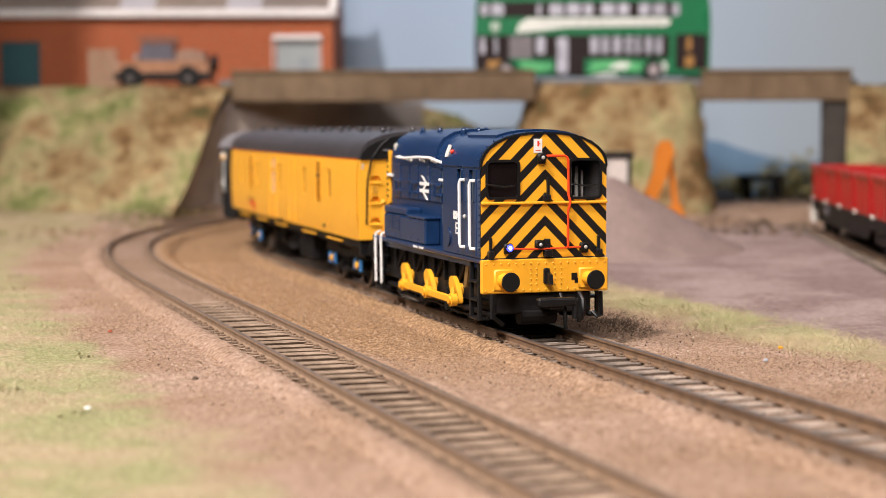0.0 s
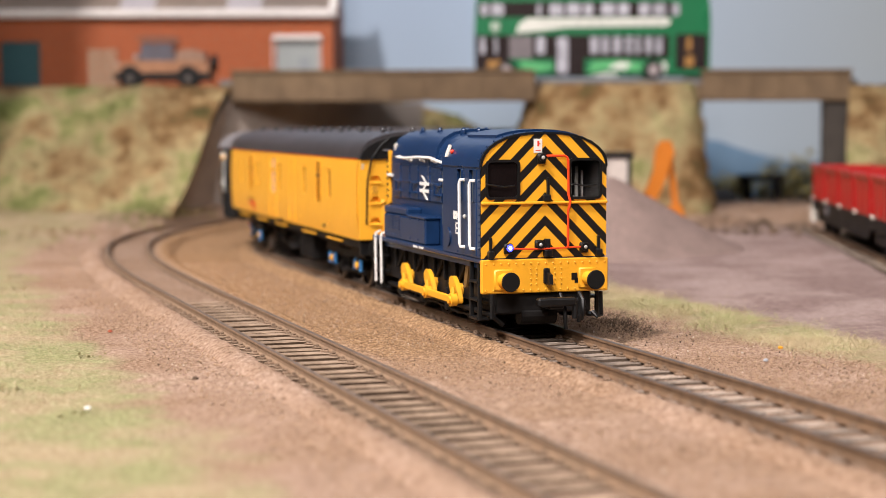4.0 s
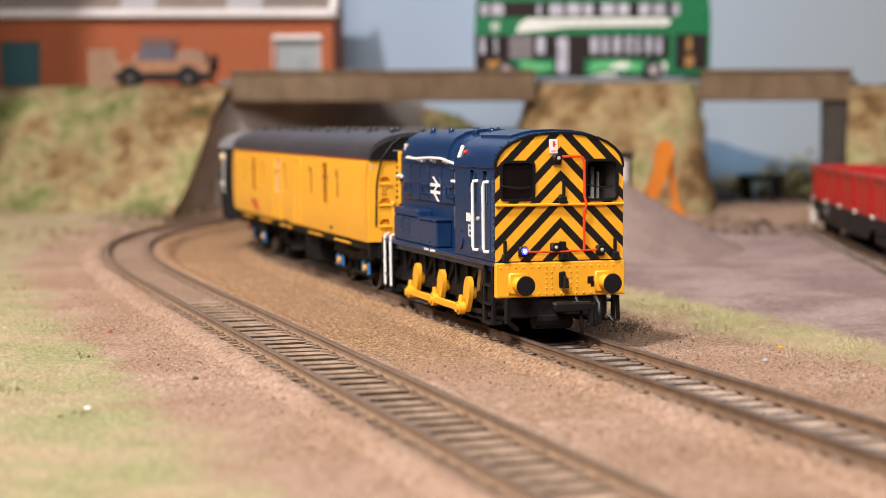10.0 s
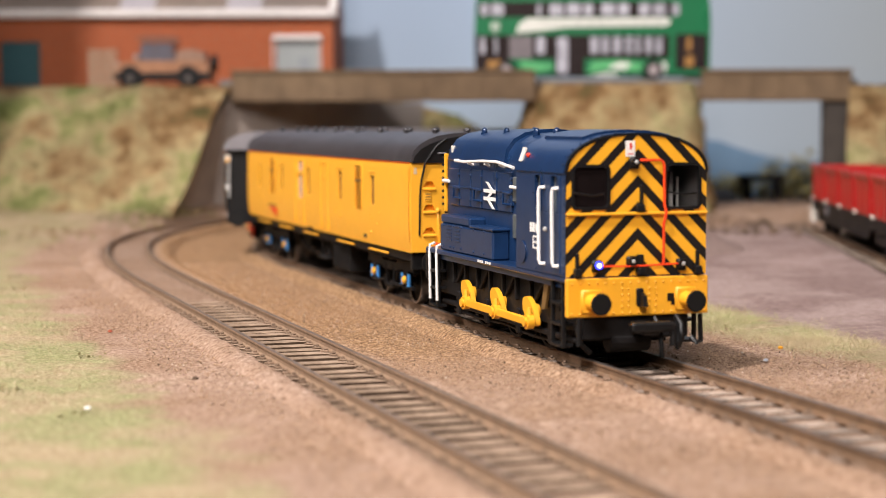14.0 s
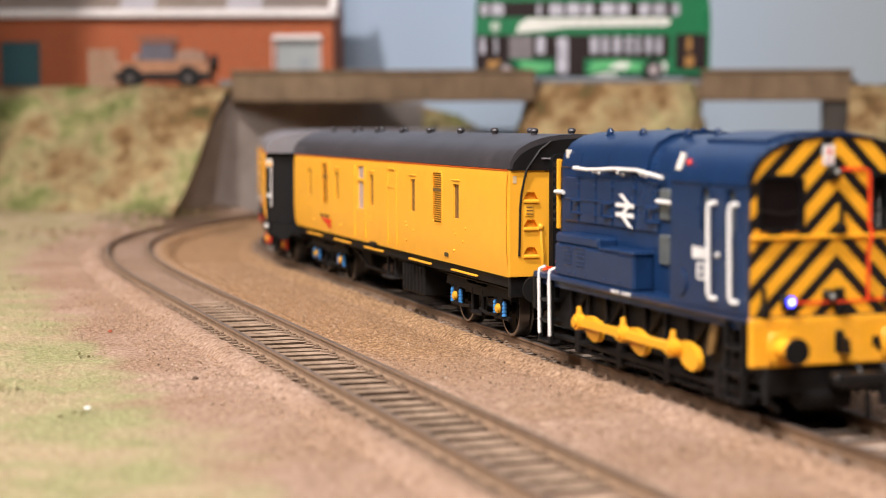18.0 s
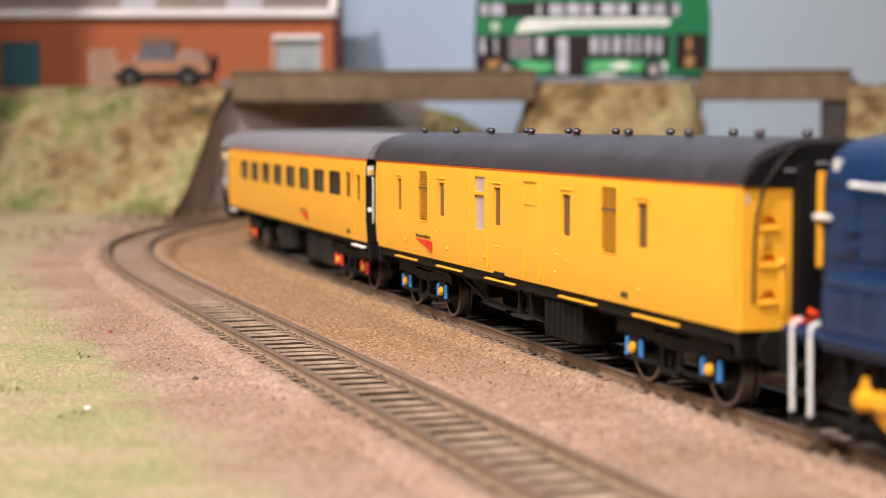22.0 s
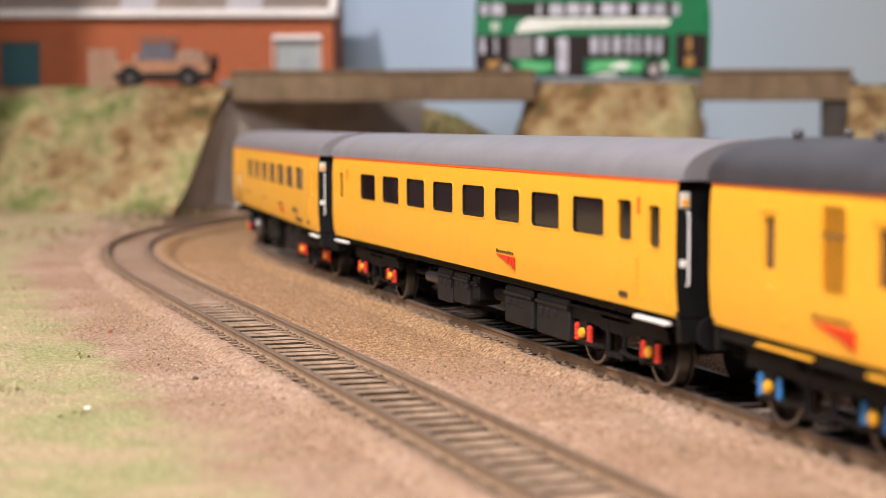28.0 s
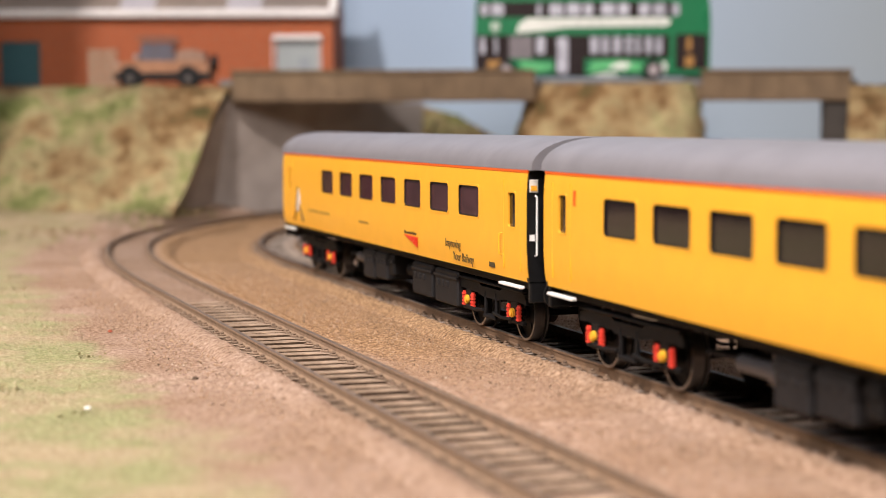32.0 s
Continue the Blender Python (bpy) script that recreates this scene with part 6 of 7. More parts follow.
def build_warehouse():
    t = thing("warehouse", "long red brick warehouse with white eaves and a corrugated roof", "building", at=mm(0, 0, 0))
    brick = brick_material()
    holes = [(-299, -272, 85, 115), (-112.5, -83.5, 85, 116)]
    wallbm = side_skin(360, [(0.0, 84.5), (0.0, 131.0)], [(h[0] + 254, h[1] + 254, h[2], h[3]) for h in holes], -1)
    part("front_wall", Shape().add([(x - 254, 1178 + abs(y) * 4, z) for x, y, z in wallbm.v], wallbm.f), brick, t)
    part("side_wall", Shape().slab([(1184, 84.5), (1300, 84.5), (1300, 131), (1242, 176), (1184, 131)], 0, -80, -74), brick, t)
    WHT = mat("painted_white_trim", (0.78, 0.74, 0.72), 0.6, vary=0.08)
    part("gutter", Shape().box(-434, -71, 1172, 1179.5, 130.5, 136.5, 1.0), WHT, t, "white painted gutter board")
    sheet = mat("corrugated_brown", (0.30, 0.235, 0.19), 0.7, vary=0.18, scale=60, second=(0.24, 0.20, 0.18))
    sky = mat("rooflight", (0.50, 0.47, 0.50), 0.4, vary=0.1)
    x = -434.0
    k = 0
    while x < -76:
        w = min(24.0, -76 - x)
        light = k in (3, 9, 12)
        rings = []
        nn = 24
        prof = [(x + w * i / nn, 0.9 * math.sin(i * math.pi)) for i in range(nn + 1)]
        lo = [(px, 1176, 135.5 + (0.9 if i % 2 else 0)) for i, (px, _) in enumerate(prof)]
        hi = [(px, 1242, 184.5 + (0.9 if i % 2 else 0)) for i, (px, _) in enumerate(prof)]
        part("roof_sheet", Shape().loft([lo, hi], close=False, caps=False), sky if light else sheet, t, "pale rooflight sheet" if light else "")
        x += w
        k += 1
    part("rear_roof", Shape().slab([(1242, 184.5), (1306, 133), (1304, 131), (1242, 182)], 0, -434, -74), sheet, t)
    part("barge_board", Shape().slab([(1172, 131), (1242, 185.5), (1242, 190), (1170, 136)], 0, -76, -71), WHT, t, "white sloping barge board")
    teal = mat("teal_door_paint", (0.022, 0.10, 0.12), 0.5, vary=0.15)
    d = part("shutter_door", Shape().box(-299, -272, 1180, 1182, 85, 115), teal, t, "dark teal shutter door")
    sl = None
    for i in range(10):
        if sl is None:
            sl = part("slat", Shape().box(-298.6, -272.4, 1179.2, 1180.2, 0, 2.2, 0.4), teal, d, at=mm(0, 0, 85.4))
        else:
            again(sl, mm(0, 0, 85.4 + i * 3), d)
    gd = part("loading_door", Shape().box(-112.5, -83.5, 1180, 1182, 85, 116), mat("pale_grey_door", (0.33, 0.36, 0.36), 0.6, vary=0.1), t, "pale grey loading door")
    part("wicket", Shape().box(-97, -90, 1179.2, 1180.2, 86, 104, 0.3), mat("grey_wicket", (0.28, 0.31, 0.33), 0.6), gd)
    part("lintel", Shape().box(-115, -81.5, 1175.5, 1178.5, 115.6, 119.2, 0.5), WHT, t, "white door lintel")
    for xx in (-115.5, -83.5):
        part("jamb", Shape().box(xx + 0.5, xx + 1.4, 1177, 1178.5, 86, 115.6, 0.3), WHT, t)


build_warehouse()

# ---- things on the upper level ----
def build_bus():
    green, glassm = mat("bus_green", (0.012, 0.155, 0.06), 0.28, vary=0.1, coat=0.3), mat("bus_pane", (0.50, 0.50, 0.56), 0.15, vary=0.35, scale=60)
    cream, dark = mat("bus_white_band", (0.68, 0.70, 0.64), 0.4), mat("bus_dark_pane", (0.03, 0.022, 0.022), 0.2, vary=0.2)
    t = thing("double_decker_bus", "green double-decker bus with white band and pale windows", "bus", at=mm(20.5, 1112, 86.8))
    L, Wd, H = 150.5, 33, 59
    out = [(0.8, 4), (0.2, 30), (1.0, 50), (3.5, 57.4), (9, 59.2), (138, 59.2), (145.5, 57.0), (149.6, 50), (150.5, 38), (150.5, 30), (150.0, 4)]
    part("body", Shape().slab(out, 1, 0.4, Wd - 0.4), green, t, "dark green bus body", smooth=True)
    part("roof", Shape().box(6, 140, 2, Wd - 2, 58.8, 59.8, 0.5), green, t)
    # upper windows
    for x0, x1 in ((3, 9), (10, 19), (20, 26), (39, 43), (47, 57), (58, 68), (69, 76), (80, 90), (91, 99), (104, 112), (113, 122), (125, 131)):
        part("upper_window", Shape().slab(rounded(x0 + 0.6, x1 - 0.6, 40.8, 48.4, 1.2), 1, -0.2, 0.6), glassm if x0 != 20 else dark, t, "pale upper deck window")
    part("window_band", Shape().box(2, 126, 0.1, 0.5, 40.0, 49.6, 0.1), dark, t)
    part("white_band", Shape().slab([(26, 30), (29, 36.6), (34, 39.2), (123, 39.4), (125, 37), (123, 34.2), (60, 33.4), (44, 31.5)], 1, -0.3, 0.6), cream, t, "white advertising band")
    for i in range(11):
        part("band_print", Shape().box(42 + i * 7.2, 47.0 + i * 7.2, -0.45, 0.2, 36.0, 36.9), mat("band_print_grey", (0.30, 0.32, 0.30), 0.5), t)
    part("rear_quarter", Shape().slab([(0.4, 5), (0.0, 28.5), (22, 28.5), (22, 14), (24, 5)], 1, -0.05, 0.5), dark, t, "dark glazed rear quarter")
    part("rear_seat", Shape().box(8, 18, -0.5, 0.3, 7.5, 12.5, 0.8), mat("bus_yellow", (0.34, 0.17, 0.04), 0.5), t)
    part("band_disc", Shape().cyl((13, 0.6, 34), (13, -0.3, 34), 3.0, 16), mat("band_print_pale", (0.42, 0.5, 0.42), 0.5), t)
    part("lower_band", Shape().box(2, 124, 0.1, 0.5, 13.5, 28.5, 0.1), dark, t)
    for x0, x1 in ((3, 7), (12, 15), (39, 45.5), (73, 79.5), (80.5, 86), (87.5, 94), (95.5, 101), (102, 106), (108, 114), (115, 120)):
        part("lower_window", Shape().slab(rounded(x0 + 0.6, x1 - 0.6, 16.5, 27.4, 1.0), 1, -0.2, 0.6), glassm, t, "pale lower deck window")
    part("doorway", Shape().box(51, 70, -0.1, 0.5, 2.4, 28.2, 0.2), dark, t, "dark double doors")
    for x0 in (52.5, 61.5):
        part("door_pane", Shape().slab(rounded(x0, x0 + 7, 4, 27, 1.0), 1, -0.35, 0.3), dark if x0 > 60 else glassm, t)
    part("staircase_panel", Shape().box(22, 37, -0.1, 0.5, 13.5, 28, 0.3), mat("bus_grey_panel", (0.16, 0.14, 0.15), 0.5), t)
    part("swoosh", Shape().slab([(72, 4), (75, 12), (96, 12.6), (108, 9.8), (104, 5), (84, 7)], 1, -0.25, 0.6), mat("bus_light_green", (0.10, 0.42, 0.16), 0.35), t, "light green swoosh")
    for pts in ([(84, 7), (92, 11.5), (100, 10.5), (96, 6.5)], [(112, 5), (120, 11.5), (123, 10), (121, 4)], [(74, 2.8), (82, 4.6), (94, 3.4), (88, 2.4)]):
        part("white_swirl", Shape().slab(pts, 1, -0.4, 0.6), cream, t)
    part("rear_curve", Shape().slab([(28, 12.5), (50, 10), (50, 7.5), (40, 5), (30, 8)], 1, -0.3, 0.6), mat("bus_light_green", (0.10, 0.42, 0.16), 0.35), t)
    part("cab_window", Shape().slab(rounded(128, 148, 7, 29, 2.0), 1, -0.3, 0.6), dark, t, "dark cab side window")
    part("cab_seat", Shape().box(134, 140, -0.6, 0.3, 8, 15, 0.8).box(135, 138.5, -0.6, 0.3, 18, 27, 0.8), mat("bus_yellow", (0.34, 0.17, 0.04), 0.5), t)
    for x in (20, 114):
        w = part("wheel", Shape().cyl((x, -0.6, 6.3), (x, 5, 6.3), 6.3, 24), RUBBER, t, smooth=True)
        part("hub", Shape().cyl((x, -0.9, 6.3), (x, -0.2, 6.3), 3.4, 18), mat("hub_grey", (0.35, 0.3, 0.3), 0.4), w, smooth=True)
        part("wheel", Shape().cyl((x, 27, 6.3), (x, 32.4, 6.3), 6.3, 24), RUBBER, t, smooth=True)
    part("skirt", Shape().box(2, 149, 0.6, Wd - 0.6, 2.2, 5, 0.5), mat("bus_skirt", (0.01, 0.07, 0.035), 0.5), t)
    return t


build_bus()


def build_jeep():
    tan, dk = mat("copper_tan_paint", (0.47, 0.245, 0.145), 0.25, 0.2, vary=0.15), mat("tinted_pane", (0.15, 0.145, 0.175), 0.15)
    t = thing("off_road_car", "copper-tan off-road car with roof rack and rear spare wheel", "car", at=mm(-208, 1108, 83.2))
    darkt = mat("jeep_dark_trim", (0.10, 0.075, 0.07), 0.6, vary=0.2)
    part("sill", Shape().slab([(1, 4), (0, 8.8), (59.8, 8.8), (59.8, 4)], 1, 0.9, 25.1), BLK, t, "black lower sills")
    for wx in (9, 46):
        part("wheel_arch", Shape().cyl((wx, 0.6, 6), (wx, 3, 6), 7.2, 18), BLK, t, smooth=True)
    part("body", Shape().slab([(1, 6), (0, 13), (3, 15.2), (14, 16.4), (56, 16.2), (59, 14), (59.5, 7), (52, 5), (16, 5)], 1, 1.5, 24.5), tan, t, smooth=True)
    part("cabin", Shape().slab([(13, 16), (17, 26.5), (36, 27.4), (37.5, 16)], 1, 2.6, 23.4), dk, t, "dark tinted cabin windows")
    for x in (16.4, 26.0, 35.6):
        part("pillar", Shape().slab([(x - 2.2, 16), (x - 1.4, 16), (x + 0.4, 26.8), (x - 0.3, 26.8)], 1, 2.3, 3.2), darkt, t)
    part("cabin_roof", Shape().box(16, 38, 2.2, 23.8, 26.6, 28.0, 0.5), darkt, t)
    part("rear_tilt", Shape().slab([(38, 16), (38.5, 22.5), (47, 24), (55, 22), (57, 16)], 1, 3, 23), mat("canvas_tan", (0.34, 0.21, 0.15), 0.8, vary=0.3), t, "tan canvas rear tilt")
    rk = Shape()
    for y in (3, 23):
        rk.rod([(14, y, 31), (38, y, 31)], 0.5)
    for x in range(14, 39, 6):
        rk.rod([(x, 3, 31), (x, 23, 31)], 0.4).rod([(x, 3, 28), (x, 3, 31)], 0.4)
    part("roof_rack", rk, mat("rack_brown", (0.22, 0.15, 0.12), 0.6), t)
    for x in (9, 46):
        for y in (0, 21):
            w = part("wheel", Shape().cyl((x, y, 5.2), (x, y + 5, 5.2), 5.2, 20), RUBBER, t, smooth=True)
            part("hub", Shape().cyl((x, y - 0.3, 5.2), (x, y + 0.4, 5.2), 2.2, 14), mat("hub_dark", (0.10, 0.085, 0.08), 0.5), w)
    part("spare_wheel", Shape().cyl((59.5, 13, 15), (63, 13, 15), 5.6, 20), RUBBER, t, smooth=True)
    part("headlamp", Shape().ball((0.6, 4, 13.6), 1.5, 1.8, 1.8, 10, 6), LENS, t, smooth=True)
    part("wing_mirror", Shape().ball((13, 0.8, 19), 1.4, 0.8, 1.8, 8, 5), LENS, t)
    part("front_bumper", Shape().box(-2.4, 0.4, 2, 24, 5, 8, 0.6), BLK, t)
    return t


build_jeep()


def build_pallets():
    wood = mat("pallet_wood", (0.40, 0.28, 0.19), 0.85, vary=0.15, scale=150)
    for k, (x, a) in enumerate(((-232, 3), (-222.5, -2))):
        t = thing("wooden_pallet", "pale wooden pallet stood on edge against the wall", "pallet", "pallets by the warehouse", at=mm(x - 2, 1150 + k * 2, 83.5, 0, 0, a))
        for i in range(3):
            part("bearer", Shape().box(i * 3.8, i * 3.8 + 1.4, 0.8, 2.6, 0, 25, 0.1), wood, t)
        for i in range(7):
            part("slat", Shape().box(0, 9, 0, 0.9, 0.4 + i * 3.7, 2.7 + i * 3.7, 0.1), wood, t)


build_pallets()


# ---- yard: sand heap, digger, wagons, trestle, bushes ----
site(884, 0.9758)

def build_heap():
    v, f = [], []
    n, m = 56, 26
    for j in range(m + 1):
        r = j / m
        for i in range(n):
            a = 2 * math.pi * i / n
            R = 64 * (1 + 0.06 * math.sin(3 * a + 1))
            x, y = 74 + R * r * math.cos(a), 798 + R * r * 0.95 * math.sin(a)
            z = 37 * (1 - r) ** 1.08 if r > 0.08 else 37 * (1 - 0.08) ** 1.08 - 20 * (r * r)
            z += 0.5 * noise.noise((x * 0.12, y * 0.12, 3)) + 0.25 * noise.noise((x * 0.5, y * 0.5, 3)) - (1.2 if j == m else 0)
            v.append((x, y, z))
    for j in range(m):
        f += [(j * n + i, j * n + (i + 1) % n, (j + 1) * n + (i + 1) % n, (j + 1) * n + i) for i in range(n)]
    f.append(tuple(range(n)))
    tagged(part("sand_pile", Shape().add(v, f), mat("grey_pink_sand", (0.27, 0.20, 0.178), 0.95, vary=0.2, scale=300, bump=0.35, bscale=900, spec=0.1), smooth=True), "heap of pinkish-grey sand on the yard", "heap")


build_heap()


def build_digger():
    org, gl = mat("digger_orange", (0.55, 0.165, 0.012), 0.4, vary=0.1), mat("digger_pane", (0.62, 0.55, 0.50), 0.2)
    t = thing("backhoe_digger", "orange backhoe digger with black cab frame parked behind the sand", "digger", at=mm(82, 905, 3.5))
    part("body", Shape().box(-20, 22, 0, 26, 8, 20, 1.5), org, t)
    part("cab_glass", Shape().box(2, 15, 3, 23, 20, 37), gl, t, "pale cab glazing")
    fr = Shape().box(0, 18, 1, 25, 37, 40, 0.8)
    for x in (1.5, 15.5):
        for y in (2, 23):
            fr.slab([(x - 1, 19), (x + 1, 19), (x + 1.2, 37), (x - 0.8, 37)], 1, y - 1, y + 1)
    part("cab_frame", fr, BLK, t, "black cab frame and roof")
    part("boom", Shape().slab([(20, 7), (27, 7), (35, 24), (40, 40), (38, 46), (33, 46), (30, 41), (29, 30)], 1, 9, 14), org, t, "orange boom", smooth=True)
    part("dipper", Shape().slab([(33, 42), (37, 43), (40, 36), (43, 12), (40, 10), (37, 30)], 1, 13.2, 16.4), org, t, "orange dipper arm")
    part("bucket", Shape().slab([(37, 11), (44, 12), (46, 5), (42, 2), (38, 5)], 1, 10, 19), org, t)
    part("ram", Shape().cyl((38.5, 17.5, 38), (40.5, 17.5, 18), 1.0, 8), BLK, t)
    for x, r in ((-14, 6.5), (12, 10)):
        for y in (-3, 23):
            w = part("wheel", Shape().cyl((x, y, r), (x, y + 6, r), r, 20), RUBBER, t, smooth=True)
            part("hub", Shape().cyl((x, y - 0.4, r), (x, y + 0.5, r), r * 0.5, 14), CREAM, w)
    part("stabiliser", Shape().box(22, 25, 2, 5, 0, 18, 0.4), BLK, t)
    part("stabiliser", Shape().box(22, 25, 21, 24, 0, 18, 0.4), BLK, t)


build_digger()
DARKRED = mat("tub_red", (0.38, 0.011, 0.010), 0.38, vary=0.1, scale=120)


def build_wagon(x, y, a):
    t = thing("red_tub_wagon", "long black wagon loaded with bright red open tubs", "wagon", "red wagons", at=mm(x, y, RT, 0, 0, a))
    part("frame", Shape().box(-2, 226, -14.5, 14.5, 12.5, 16.0, 0.3), UNDER, t)
    for sg in (-1, 1):
        part("sole_bar", Shape().slab([(0, 16), (224, 16), (224, 11), (176, 11), (168, 6.5), (58, 6.5), (50, 11), (0, 11)], 1, sg * 14 - 0.6, sg * 14 + 0.6), UNDER, t)
    for k in range(5):
        x0 = 1 + k * 45
        tub = Shape()
        o, i = rounded(x0, x0 + 38.5, -14.5, 14.5, 1.0), rounded(x0 + 1, x0 + 37.5, -13.5, 13.5, 0.6)
        tub.loft([[(p[0], p[1], 16) for p in o], [(p[0], p[1] * 1.04, 33.4) for p in o], [(p[0], p[1] * 1.04, 33.4) for p in i], [(p[0], p[1], 20) for p in i]], caps=True)
        tb = part("tub", tub, DARKRED, t, "bright red open tub")
        part("rim", Shape().box(x0 - 0.6, x0 + 39, -15.9, -14.7, 31.4, 33.6, 0.3), DARKRED, tb)
        for xr in (x0 + 6, x0 + 20, x0 + 34):
            part("rib", Shape().box(xr - 0.8, xr + 0.8, -15.3, -14.4, 17, 31.6, 0.3), DARKRED, tb)
        part("corner_lock", Shape().box(x0 - 2.2, x0 + 3.8, -15.2, -14.2, 15.4, 17.2, 0.3), CREAM, t, "pale corner lock")
    for xb in (26, 200):
        b = part("bogie", Shape().box(xb - 22, xb + 22, -12.8, -11, 5, 9.5, 0.6).box(xb - 22, xb + 22, 11, 12.8, 5, 9.5, 0.6).box(xb - 5, xb + 5, -12, 12, 7, 12.5, 0.4), UNDER, t)
        for ax in (-14, 14):
            w = disc_pair(6.2, 7.6, 2.4, 20)
            part("wheelset", w, EQUIP, b, at=mm(xb + ax, 0, 6.2), smooth=True)
    part("end_plate", Shape().box(-3.2, -2, -15.2, -11.6, 4, 13, 0.4), CREAM, t, "white end marker plate")
    part("brake_wheel", Shape().cyl((52, -15, 12), (52, -14.2, 12), 2.4, 14), ROOFG, t)


build_wagon(203.5, 884, 265.5 - 360)


def siding(s):
    a = radians(85.5)
    return 203.5 + (s - 884) * math.cos(a) / math.sin(a), s, a


build_track("siding_track", "weathered siding track under the red wagon", siding, 300, 930, 7.9)


site(1085, 0.9659)


def build_trestle():
    t = thing("timber_trestle", "low black timber trestle on the waste ground", "trestle", at=mm(217, 1268, 1.5))
    part("top_beam", Shape().box(0, 34, 0, 8, 15, 20, 0.5), FRAME, t)
    for x in (3, 25):
        part("leg", Shape().box(x, x + 6, 1, 7, -2, 15, 0.5), FRAME, t)
    part("brace", Shape().rod([(6, 0.5, 3), (28, 0.5, 13)], 0.8), FRAME, t)


build_trestle()
tagged(part("coal_heap", Shape().ball((0, 0, 0), 16, 12, 13, 14, 8).ball((10, -4, 0), 9, 9, 6, 12, 7), mat("coal_blue_black", (0.035, 0.04, 0.05), 0.7, vary=0.4, scale=200, bump=0.6), at=mm(193, 1215, 1.5)), "small blue-black heap of coal", "heap")
LEAF = mat("bush_green", (0.18, 0.18, 0.065), 0.9, vary=0.4, scale=100, second=(0.32, 0.26, 0.12))


def build_bush(x, y, z, w, h, seed, olive=True):
    rnd = random.Random(seed)
    t = thing("bush", "rough olive green bush in front of the backdrop", "bush", "bushes by the backdrop", at=mm(x, y, z))
    br = Shape()
    for k in range(5):
        a = rnd.uniform(0, 6.28)
        br.rod([(0, 0, -1), (w * 0.2 * math.cos(a), w * 0.15 * math.sin(a), h * 0.4), (w * 0.36 * math.cos(a), w * 0.2 * math.sin(a), h * 0.75)], 0.6, 5)
    part("stem", br, FRAME, t)
    lf = Shape()
    for k in range(420):
        a, r, q = rnd.uniform(0, 6.28), math.sqrt(rnd.random()), rnd.random()
        px, py, pz = w * 0.5 * r * math.cos(a), w * 0.3 * r * math.sin(a), h * (0.08 + 0.9 * q * (1 - 0.55 * r * r))
        s = rnd.uniform(1.0, 2.6)
        d1, d2 = Vector((rnd.uniform(-1, 1), rnd.uniform(-1, 1), rnd.uniform(-1, 1))) * s, Vector((rnd.uniform(-1, 1), rnd.uniform(-1, 1), rnd.uniform(-1, 1))) * s
        p = Vector((px, py, pz))
        lf.add([p - d1, p + d2, p + d1, p - d2], [(0, 1, 2, 3)])
    ob = part("crown", lf, LEAF, t)
    tagged(ob, kind="stuff")


for i, (x, y, z, w, h) in enumerate(((248, 1294, 0, 44, 36), (272, 1298, 0, 44, 40), (296, 1296, 0, 40, 34), (212, 1300, 0, 40, 24), (10, 1298, 22, 60, 44), (44, 1300, 14, 50, 36), (74, 1298, 4, 46, 28), (-24, 1296, 30, 60, 42))):
    build_bush(x, y, z, w, h, 20 + i)
hl = [(-160, 0), (-150, 66), (-80, 78), (-30, 76), (10, 66), (34, 52), (60, 40), (90, 30), (130, 20), (180, 0)]
tagged(part("rear_bank", Shape().slab(hl, 1, 1303, 1312), BANK), "low brown bank behind the bridge", "embankment", kind="structure")


# ---- grass blades, pebbles and litter ----
SITE[0] = Matrix.Identity(4)
GRASSM = mat("static_grass", (0.30, 0.31, 0.17), 0.9, vary=0.3, scale=60, second=(0.46, 0.37, 0.25), spec=0.1)
TUFT = mat("tuft_grass", (0.36, 0.39, 0.17), 0.9, vary=0.3, scale=90, second=(0.55, 0.46, 0.29), mix=0.8, spec=0.1)
STRAW = mat("dry_straw", (0.56, 0.45, 0.30), 0.9, vary=0.2, scale=60, spec=0.1)
PEBBLE = mat("pebble_brown", (0.46, 0.325, 0.22), 0.9, vary=0.3, scale=500, second=(0.36, 0.25, 0.17), mix=0.9, spec=0.15)
CLINK = mat("clinker", (0.11, 0.07, 0.045), 0.9, vary=0.4, scale=400, bump=0.4)
PALEBIT = mat("pale_grit", (0.72, 0.62, 0.50), 0.7, vary=0.2)


def blades(name, label, spots, material, seed, h0, h1, width=0.14, lean=1.0):
    rnd = random.Random(seed)
    v, f = [], []
    for x, y, z in spots:
        a, h = rnd.uniform(0, 6.28), rnd.uniform(h0, h1)
        l = h * rnd.uniform(0.1, 1.0) * lean
        dx, dy = l * math.cos(a), l * math.sin(a)
        b = rnd.uniform(0, 3.14)
        wx, wy = width * math.cos(b), width * math.sin(b)
        o = len(v)
        v += [(x - wx, y - wy, z), (x + wx, y + wy, z), (x + dx * 0.45 + wx * 0.7, y + dy * 0.45 + wy * 0.7, z + h * 0.6), (x + dx * 0.45 - wx * 0.7, y + dy * 0.45 - wy * 0.7, z + h * 0.6), (x + dx, y + dy, z + h)]
        f += [(o, o + 1, o + 2, o + 3), (o + 3, o + 2, o + 4)]
    me = bpy.data.meshes.new(name)
    me.from_pydata([(a * K, b * K, c * K) for a, b, c in v], [], f)
    me.materials.append(material)
    return tagged(new(name, me), label, "grass", kind="stuff")


